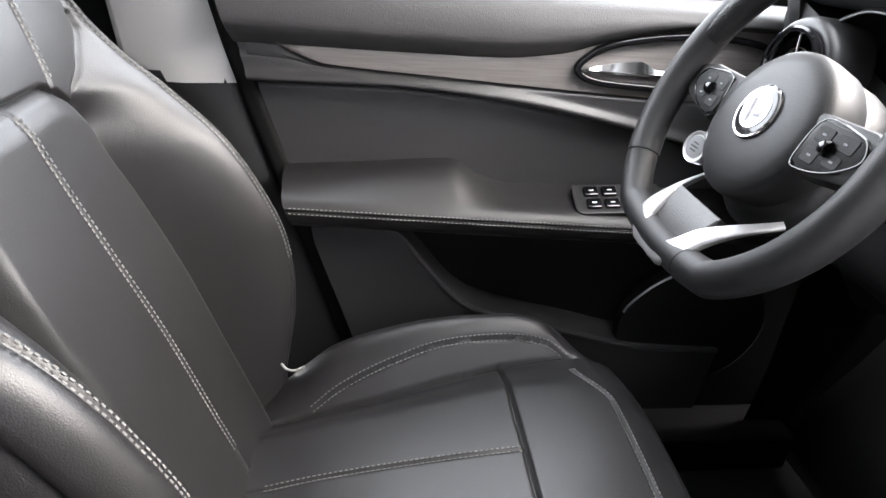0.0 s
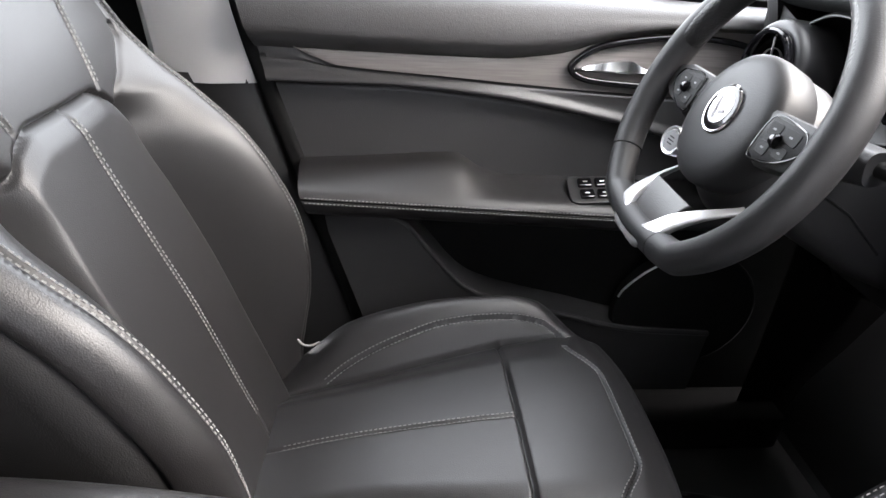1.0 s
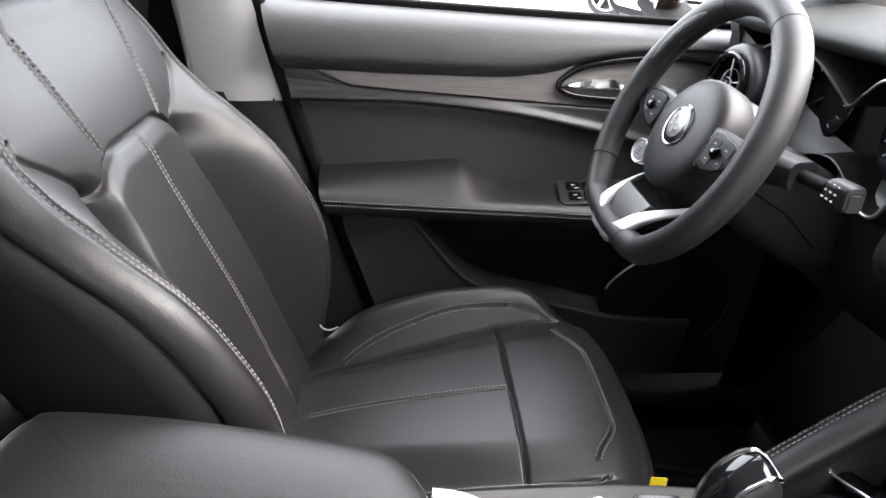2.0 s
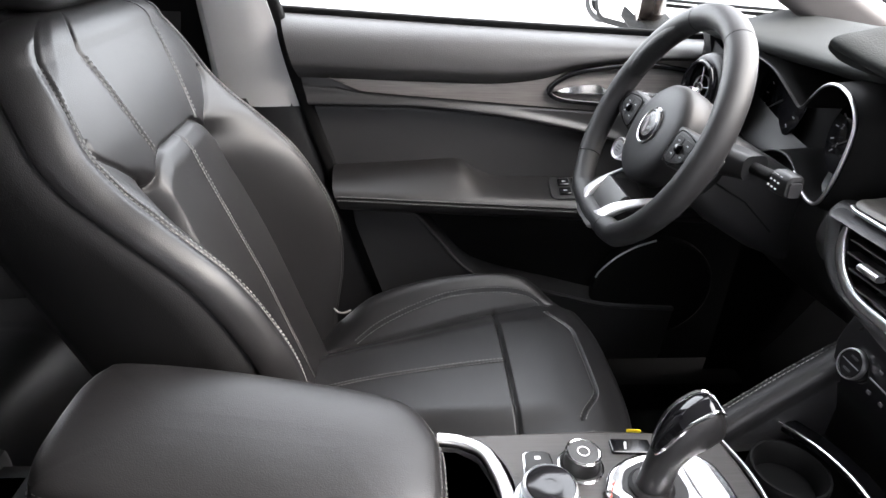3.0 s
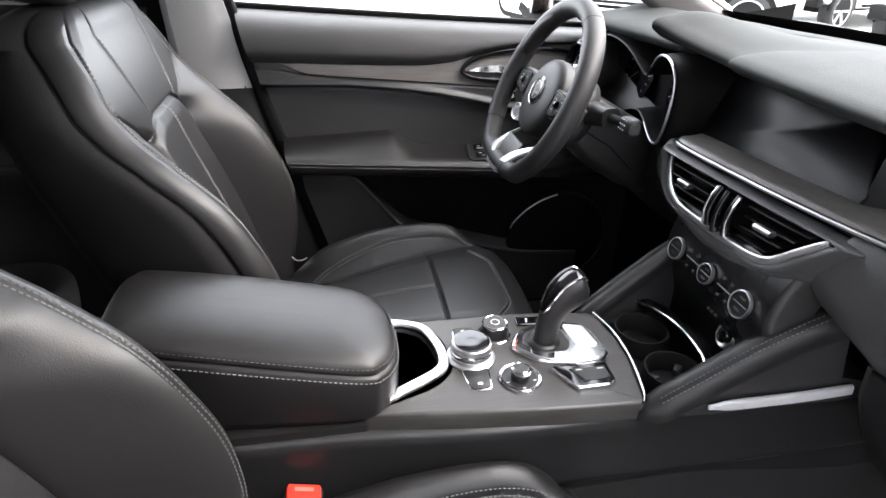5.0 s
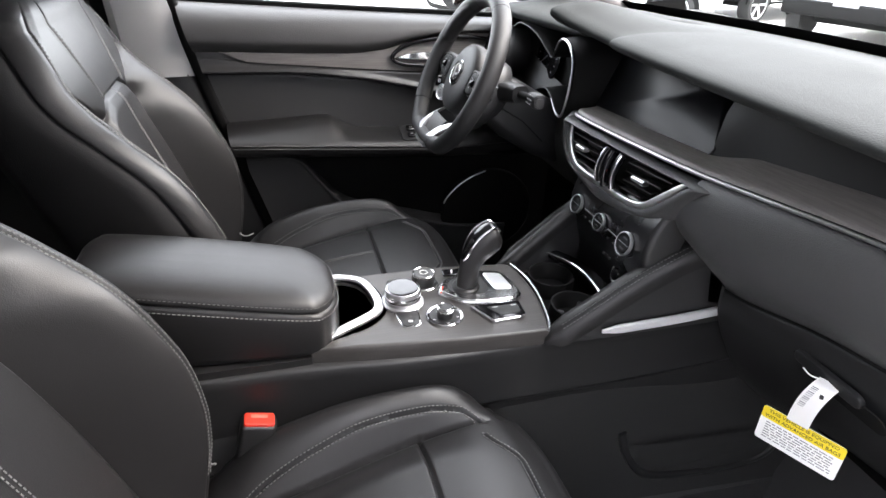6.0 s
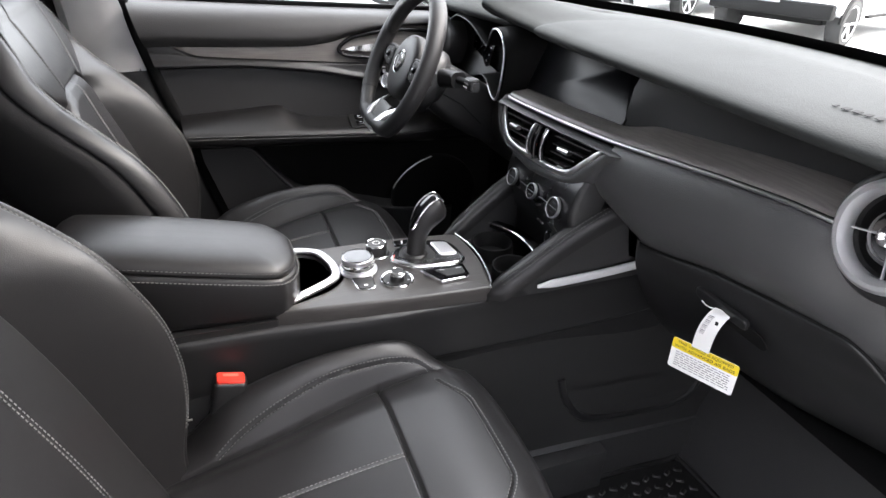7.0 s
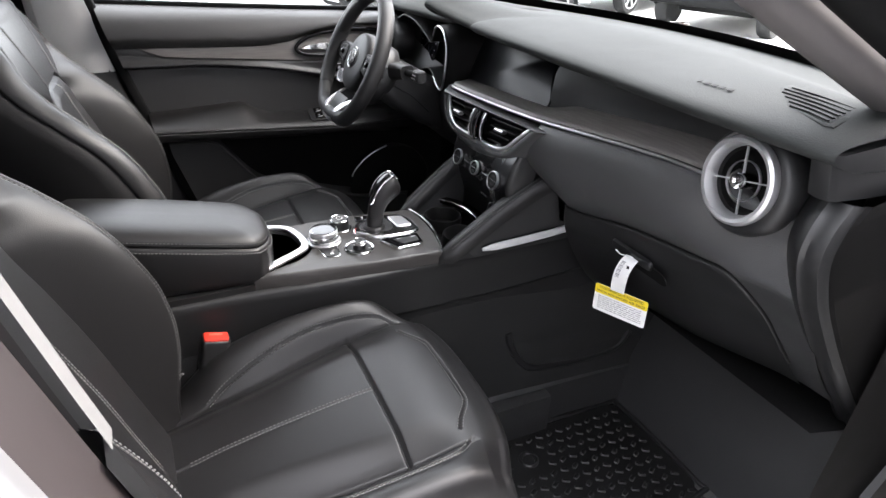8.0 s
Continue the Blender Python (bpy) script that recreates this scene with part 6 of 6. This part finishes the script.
for k in range(4):
    part("hub_mark", slab(rrect(0.020 - 0.003 * abs(k - 1.5), 0.0011, 0.0003), HM @ pose(0, -0.040 - 0.0035 * k, 0.0262 - 0.0007 * k, 10), 0.0006, 0.0002), GREY_INK, hub)
# side spokes with key pads
for s in (-1, 1):
    SM = WM @ pose(0, 0, -0.016)
    so = [(0.050, -0.004), (0.085, -0.026), (0.140, -0.016), (0.166, -0.004), (0.166, 0.022), (0.130, 0.032), (0.060, 0.030)]
    part("spoke", slab([(s * a, b) for a, b in so], SM @ pose(0, 0, -0.014), 0.024, 0.006), RIM_LEATHER, wheel, "black side spoke")
    ko = [(0.074, -0.016), (0.088, -0.021), (0.118, -0.013), (0.140, 0.004), (0.136, 0.018), (0.122, 0.024), (0.078, 0.024)]
    pad = part("key_pad", slab([(s * a, b) for a, b in ko], SM @ pose(0, 0, 0.009), 0.004, 0.0015), LEATHER_SIDE, wheel, "key pad with metal-edged frame")
    edge_p = [SM @ pose(0, 0, 0.0128) @ Vector((s * p.x, p.y, 0)) for p in curve([(a, b, 0) for a, b in ko], 40, True)]
    part("pad_frame", sweep(edge_p, ring(0.0009, 6), closed=True, up=(-0.93, 0, 0.37)), GLOSS, pad)
    for a, b, w, h in ((0.090, 0.013, 0.020, 0.014), (0.117, 0.013, 0.024, 0.014), (0.090, -0.007, 0.018, 0.014), (0.116, -0.004, 0.018, 0.012)):
        part("key", slab(rrect(w, h, 0.003), SM @ pose(s * a, b, 0.0128), 0.0010, 0.0006), LEATHER_SIDE, pad)
        part("key_symbol", slab(rrect(0.005, 0.002, 0.0006), SM @ pose(s * a, b, 0.0138), 0.0003, 0.0001), GREY_INK, pad)
    part("key_roller", turned([(0.0065, -0.004), (0.0072, -0.002), (0.0072, 0.002), (0.0065, 0.004)], SM @ pose(s * 0.103, 0.004, 0.0145, 0, 90, 0), 16), GLOSS, pad)
# start button on the hub's lower flank
sb = WM @ pose(-0.064, -0.056, -0.010, 8, 12, 0)
start = part("start_button", turned([(0.0185, -0.02), (0.0185, 0.004), (0.0172, 0.0065), (0.0150, 0.006), (0.0145, 0.004), (0.0138, 0.004), (0.0130, 0.0052), (0.006, 0.0056)], sb, 36), SATIN, wheel, "round start button in a metal ring")
part("button_face", turned([(0.0130, 0.004), (0.0128, 0.0060), (0.006, 0.0064)], sb, 30), GREY_INK, start)
for k in (-1, 0, 1):
    part("button_word", slab(rrect(0.012 - 0.003 * abs(k), 0.0016, 0.0004), sb @ pose(0, 0.0042 * k, 0.0064), 0.0003, 0.0001), INK, start)
part("start_boss", slab([(-0.026, -0.014), (0.022, -0.020), (0.030, 0.010), (0.020, 0.026), (-0.010, 0.022)], sb @ pose(0, 0, -0.026), 0.020, 0.006), HARD, wheel)
# lower forked spoke in satin metal
for s in (-1, 1):
    path = curve([(s * 0.010, -0.160, 0.010), (s * 0.030, -0.156, 0.011), (s * 0.043, -0.143, 0.009), (s * 0.050, -0.122, 0.000), (s * 0.060, -0.098, -0.020), (s * 0.071, -0.072, -0.050)], 30)
    prong = [WM @ p for p in path]
    part("lower_spoke", sweep(prong, rrect(0.026, 0.012, 0.004), up=(-0.914, 0, 0.405), scale=lambda u: 1.0 - 0.62 * smoothstep(0.40, 1.0, u)), VENT_METAL, wheel, "satin metal fork", smooth=50)
part("fork_base", sweep([WM @ Vector((x, -0.1600, 0.010)) for x in np.linspace(-0.030, 0.030, 9)], rrect(0.024, 0.012, 0.004), up=(-0.914, 0, 0.405)), VENT_METAL, wheel, "satin metal fork base")
part("spoke_insert", slab([(-0.034, -0.150), (0.034, -0.150), (0.046, -0.098), (-0.046, -0.098)], WM @ pose(0, 0, -0.024, -16, 0, 0) @ pose(0, 0, -0.022), 0.012, 0.004), SOFT, wheel, "dark spoke insert")
part("lower_boss", turned([(0.078, -0.075), (0.080, -0.05), (0.070, -0.035), (0.05, -0.03)], WM @ pose(0, -0.02, -0.010), 40), HARD, wheel, smooth=60)
# column shroud and stalk
column = thing("steering_column", "black steering column shroud with wiper stalk", "steering column", (0.66, 0.435, 1.0))
rows = []
for z0, w, h, dy in ((-0.035, 0.052, 0.046, -0.004), (-0.06, 0.062, 0.056, -0.010), (-0.11, 0.066, 0.064, -0.018), (-0.20, 0.066, 0.066, -0.026), (-0.27, 0.060, 0.060, -0.03)):
    rows.append([WM @ Vector((a, b + dy, z0 - 0.035)) for a, b in rrect(2 * w, 2 * h, 0.03, 5)])
part("shroud", loft(rows, around=True), HARD, column, "moulded shroud", smooth=50)
part("shroud_joint", sweep([WM @ Vector((0.0665, dy, z - 0.035)) for z, dy in ((-0.06, -0.02), (-0.13, -0.026), (-0.20, -0.05))], ring(0.0015, 6), up=(0, 1, 0)), DARK, column)
path = curve([WM @ Vector((0.05, 0.012, -0.09)), WM @ Vector((0.10, 0.024, -0.102)), WM @ Vector((0.160, 0.032, -0.108))], 10)
part("stalk", sweep(path, ring(0.0085, 14), up=(0, 0, 1)), DARK, column)
part("stalk_root", sweep(path[:7], rrect(0.052, 0.046, 0.016, 5), up=(0, 0, 1), scale=lambda u: 1.0 - 0.25 * u), HARD, column, "moulded stalk housing", smooth=50)
tip = aim(WM @ Vector((0.188, 0.034, -0.110)), (0.05, -1, 0.06))
k = part("stalk_end", slab(rrect(0.026, 0.030, 0.008), tip @ pose(0, 0, -0.020), 0.032, 0.006), HARD, column, "stalk end with printed symbols")
part("stalk_face", slab(rrect(0.017, 0.020, 0.004), tip @ pose(0.0, -0.003, 0.0115), 0.002, 0.001), SOFT, k)
sf = aim(WM @ Vector((0.188, 0.034, -0.110)) + Vector((-0.0135, 0.008, 0.002)), (-1, 0, 0.25))
for a in range(3):
    for b in range(3):
        part("stalk_mark", slab(rrect(0.004, 0.0022, 0.0006), sf @ pose(-0.010 + 0.008 * a, 0.008 - 0.008 * b, 0), 0.0008, 0.0002), WHITE_INK, k)

# ---- loose things ----
# warning card hung from the glove box latch
tag = thing("warning_tag", "yellow and white paper warning tag hung from the glove box latch", "paper tag", (0.71, -0.41, 0.90))
u, w = Vector((0.047, -0.099, 0.0)).normalized(), Vector((0.06, 0.03, -1)).normalized()
nrm = u.cross(w).normalized()
if nrm.x > 0:
    nrm = -nrm
TM = Matrix((u, -w, nrm)).transposed().to_4x4()
TM.translation = Vector((0.7125, -0.4185, 0.833))
part("card", slab([(a, b - 0.031) for a, b in rrect(0.110, 0.063, 0.005)], TM @ pose(0, 0, -0.0004), 0.0004, 0.0001), WHITE_CARD, tag, "white card with fine print")
part("yellow_band", slab([(a, b - 0.0105) for a, b in rrect(0.110, 0.021, 0.004)], TM, 0.0004, 0.0001), YELLOW, tag, "yellow heading band")
numeral("THIS VEHICLE IS EQUIPPED", TM @ pose(0.0, -0.0062, 0.0005), 0.0078, INK, tag, "heading")
numeral("WITH ADVANCED AIR BAGS", TM @ pose(0.0, -0.0152, 0.0005), 0.0078, INK, tag, "heading")
rng = random.Random(4)
for k in range(7):
    x = -0.046
    while x < 0.044:
        wd = rng.uniform(0.004, 0.012)
        part("print_bar", slab([(x, -0.0255 - 0.0046 * k), (min(x + wd, 0.047), -0.0255 - 0.0046 * k), (min(x + wd, 0.047), -0.0272 - 0.0046 * k), (x, -0.0272 - 0.0046 * k)], TM, 0.0003, 0.0001), GREY_INK, tag)
        x += wd + 0.002
rows = []
band = curve([TM @ Vector((-0.010, -0.012, -0.001)), TM @ Vector((-0.008, 0.020, 0.004)), TM @ Vector((-0.004, 0.050, 0.008)), TM @ Vector((0.002, 0.072, 0.002)), TM @ Vector((0.006, 0.078, -0.012))], 20)
for p in band:
    rows.append([p - u * 0.0145, p + u * 0.0145])
part("paper_band", loft(rows), WHITE_CARD, tag, "white paper band with bar code")
for k in range(12):
    i = 7 + k * 0.62
    a = band[int(i)].lerp(band[int(i) + 1], i - int(i))
    part("code_bar", sweep([a - u * 0.011 + nrm * 0.0006, a - u * 0.003 + nrm * 0.0006], [(0.0005 * (1 + (k * 7) % 3), 0), (0, 0.0003), (-0.0005, 0)], up=tuple(nrm)), GREY_INK, tag)
part("band_mark", slab(rrect(0.005, 0.007, 0.001), Matrix.Translation(band[12] + u * 0.006 + nrm * 0.0008) @ TM.to_3x3().to_4x4(), 0.0003, 0.0001), INK, tag)
for s in (-1, 1):
    path = curve([band[-2] + u * 0.012 * s, band[-2] + u * (0.022 * s) + Vector((-0.004, 0, 0.001)), band[-2] + u * (0.034 * s) + Vector((-0.002, 0, -0.012 if s > 0 else 0.006))], 10)
    part("tie", sweep(path, ring(0.0011, 6)), WHITE_CARD, tag, "thin white tie")
# seat belt buckle beside the passenger cushion
buckle = thing("seat_belt_buckle", "black seat belt buckle with red release beside the seat", "seat belt buckle", (-0.04, -0.115, 0.50))
bmx = aim((-0.032, -0.137, 0.668), (0.22, 0.0, 1), (1, 0, 0)) @ Matrix.Scale(1.15, 4)
part("buckle_body", slab(rrect(0.030, 0.047, 0.008), bmx, 0.058, 0.005), HARD, buckle, smooth=50)
part("release", slab(rrect(0.024, 0.040, 0.004), bmx @ pose(0, 0, 0.056), 0.005, 0.002), RED, buckle, "red release button")
part("button_mark", slab(rrect(0.006, 0.022, 0.001), bmx @ pose(-0.004, 0, 0.0609), 0.0004, 0.0001), RED_INK, buckle, "pale moulded word bar")
part("buckle_stem", slab(rrect(0.030, 0.016, 0.004), bmx @ pose(0, 0, -0.16), 0.17, 0.003), DARK, buckle)
# pale belt guides where backrest and cushion meet
for x, y, z, s in ((-0.105, -0.166, 0.684, -1), (-0.048, 0.558, 0.702, 1)):
    guide = thing("belt_guide", "small pale plastic belt guide between cushion and backrest", "belt guide", (x, y, z), "belt guides")
    path = curve([(x - 0.014, y + 0.006 * s, z + 0.006), (x - 0.006, y, z + 0.001), (x + 0.006, y - 0.002 * s, z), (x + 0.020, y + 0.002 * s, z + 0.004)], 12)
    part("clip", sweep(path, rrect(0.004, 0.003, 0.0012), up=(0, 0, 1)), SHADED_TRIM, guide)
# yellow paper tag by the driver cushion
yt = thing("seat_tag", "small yellow paper tag beside the driver seat cushion", "paper tag", (0.40, 0.148, 0.72))
part("tag_card", slab(rrect(0.020, 0.10, 0.002), aim((0.392, 0.150, 0.735), (-0.1, -1, 0.1)), 0.0006, 0.0002), YELLOW, yt)
# rubber mats with raised tread
for s, label in ((-1, "black rubber passenger mat with raised tread blocks"), (1, "black rubber driver mat with raised tread blocks")):
    mat = thing("floor_mat", label, "floor mat", (0.75, s * 0.42, 0.26), "floor mats")
    o = [(0.48, 0.205), (0.95, 0.200), (0.992, 0.215), (0.998, 0.50), (0.96, 0.54), (0.48, 0.60)]
    part("mat_sheet", slab([(x, s * y) for x, y in o], pose(0, 0, 0.260), 0.012, 0.004), RUBBER, mat)
    edge_m = [(x, s * y, 0.273) for x, y in o]
    part("mat_rim", sweep(curve(edge_m, 60, True), rrect(0.012, 0.010, 0.004), closed=True), RUBBER, mat)
    base_bm = slab(rrect(0.020, 0.011, 0.004, 2), pose(0, 0, 0), 0.005, 0.0018, 1)
    first = part("tread_block", base_bm, RUBBER, mat)
    me = first.data
    n = 0
    for i in range(15):
        for j in range(11):
            x, y = 0.53 + 0.031 * i + 0.015 * (j % 2), s * (0.235 + 0.029 * j)
            if x > 0.97 or (abs(x - 0.649) < 0.045 and abs(abs(y) - 0.29) < 0.045):
                continue
            ob = first if n == 0 else new("tread_block", me)
            ob.parent = mat
            ob.matrix_parent_inverse = Matrix.Translation(mat.location).inverted()
            ob.matrix_basis = pose(x, y, 0.2715, 0, 0, 28 if (i + j) % 2 else -28)
            n += 1
    part("mat_fixing", turned([(0.026, 0), (0.026, 0.006), (0.022, 0.010), (0.017, 0.009), (0.015, 0.004), (0.008, 0.004)], pose(0.649, s * 0.290, 0.270), 28), HARD, mat, "round mat fixing")


# ---- outside ----
mirror = thing("door_mirror", "brown door mirror outside the driver window", "car mirror", (0.60, 0.98, 1.15))
rows = []
for k in range(9):
    t = k / 8
    s = (0.35, 0.75, 0.95, 1.0, 1.0, 0.97, 0.9, 0.75, 0.4)[k]
    rows.append([Vector((0.545 + 0.10 * t, 0.985 + a * s, 1.265 + b * s)) for a, b in rrect(0.20, 0.150, 0.05, 6)])
rows = rows[2:]
part("housing", loft(rows, around=True), BROWN_PAINT, mirror, "brown painted housing", smooth=50)
mm = aim((0.560, 0.985, 1.265), (-1, -0.28, 0.0))
part("mirror_frame", slab(rrect(0.200, 0.150, 0.048, 6), mm @ pose(0, 0, -0.006), 0.012, 0.003), DARK, mirror)
MIRROR = material("mirror_glass", (0.85, 0.86, 0.86), 0.03, metal=1.0, mottle=0.01)
part("mirror_glass", slab(rrect(0.170, 0.122, 0.040, 6), mm @ pose(0, 0, 0.005), 0.003, 0.001), MIRROR, mirror, "silvered mirror glass")
part("mirror_arm", sweep([(0.62, 0.86, 1.185), (0.61, 0.92, 1.205), (0.60, 0.97, 1.225)], rrect(0.09, 0.035, 0.012), up=(0, 0, 1)), DARK, mirror)


def road_wheel(parent, x, y, r, s):
    m = aim((x, y, r), (0, s, 0))
    w = part("wheel", turned([(r * 0.70, -0.11), (r * 0.95, -0.12), (r, -0.09), (r, 0.07), (r * 0.95, 0.105), (r * 0.75, 0.11), (r * 0.72, 0.08)], m, 36), TYRE, parent, "black tyre")
    part("rim", turned([(r * 0.75, 0.08), (r * 0.74, 0.100), (r * 0.69, 0.098), (r * 0.66, 0.06), (r * 0.1, 0.05)], m, 36), DARK, w)
    for k in range(6):
        part("rim_spoke", slab([(r * 0.08, -0.022), (r * 0.71, -0.032), (r * 0.71, 0.032), (r * 0.08, 0.022)], m @ pose(0, 0, 0.07, 0, 0, 60 * k), 0.022, 0.008), RIM, w)
    part("rim_edge", turned([(r * 0.68, 0.085), (r * 0.75, 0.098), (r * 0.73, 0.108), (r * 0.67, 0.098)], m, 36, False), RIM, w)
    return w


def parked_truck(name, label, place, turn, length, high, nose=DARK):
    """A white pick-up or estate, built along its own x axis."""
    ob = thing(name, label, "car", (0, 0, 0), "parked cars")
    L, W = length, 0.98
    prof = [(-L / 2, 0.52), (-L / 2, 1.10), (-L / 2 + 0.1, 1.20), (-0.5, 1.22), (-0.3, 1.30), (0.15, high), (L / 2 - 1.5, high), (L / 2 - 0.9, 1.25), (L / 2 - 0.12, 1.12), (L / 2, 0.98), (L / 2, 0.40), (0.0, 0.36), (-L / 2 + 0.5, 0.38)]
    rows = [[Vector((x, y * (1 - 0.10 * max(0, z - 1.2)), z)) for x, z in prof] for y in (-W, -W + 0.04, W - 0.04, W)]
    for r in (rows[0], rows[-1]):
        for p in r:
            p.z -= 0.02 if p.z > 0.9 else -0.03
    part("body", loft(rows, around=True), WHITE_PAINT, ob, smooth=30)
    part("underbody", box(0, 0, 0.36, L - 0.9, 1.3, 0.16, 0.03), DARK, ob)
    for x in (-L / 2 + 0.6, L / 2 - 0.6):
        for s in (-1, 1):
            part("wheel_arch", slab([(0.41 * math.cos(a), 0.41 * math.sin(a)) for a in np.linspace(0, math.pi, 20)], aim((x, s * 0.965, 0.36), (0, s, 0)), 0.03, 0.006), DARK, ob)
            road_wheel(ob, x, s * 0.90, 0.35, s)
    for s in (-1, 1):
        part("side_window", slab([(0.0, 1.28), (0.22, high - 0.10), (L / 2 - 1.55, high - 0.10), (L / 2 - 1.1, 1.28)] if s > 0 else [(0.0, 1.28), (L / 2 - 1.1, 1.28), (L / 2 - 1.55, high - 0.10), (0.22, high - 0.10)], Matrix.Translation((0, s * (W - 0.035), 0)) @ Matrix.Rotation(radians(90), 4, "X"), 0.05 * -s, 0.004), CAR_GLASS, ob, "dark side window")
        part("running_board", box(0, s * 1.0, 0.42, L - 2.4, 0.10, 0.04, 0.015), DARK, ob)
        part("lamp", box(-L / 2 - 0.004, s * 0.80, 0.98, 0.05, 0.22, 0.16, 0.02), CHROME, ob, "clear lamp")
        part("tow_hook", box(-L / 2 - 0.05, s * 0.35, 0.52, 0.10, 0.05, 0.06, 0.015), CHROME, ob)
    part("bumper", box(-L / 2 - 0.02, 0, 0.52, 0.20, 1.9, 0.22, 0.05), nose, ob, "black bumper" if nose is DARK else "white bumper")
    part("plate", box(-L / 2 - 0.13, 0, 0.66, 0.02, 0.36, 0.14, 0.006), GREY_INK, ob)
    part("grille", box(-L / 2 - 0.01, 0, 0.93, 0.06, 1.1, 0.24, 0.03), nose, ob)
    part("bumper", box(L / 2 + 0.02, 0, 0.60, 0.18, 1.9, 0.26, 0.05), WHITE_PAINT, ob, "white rear bumper")
    ob.location = (place[0], place[1], 0)
    ob.rotation_euler = (0, 0, radians(turn))
    return ob


parked_truck("parked_truck", "white pick-up truck with alloy wheels parked across the lot", (5.28, 9.6, 0), -35, 4.7, 1.75, WHITE_PAINT)
parked_truck("parked_truck", "white pick-up truck with black bumper parked across the lot", (10.24, 10.57, 0), 19.7, 4.9, 1.85)
parked_truck("parked_truck", "white estate car parked beyond the windscreen", (10.64, 7.47, 0), 19.7, 4.9, 1.75)
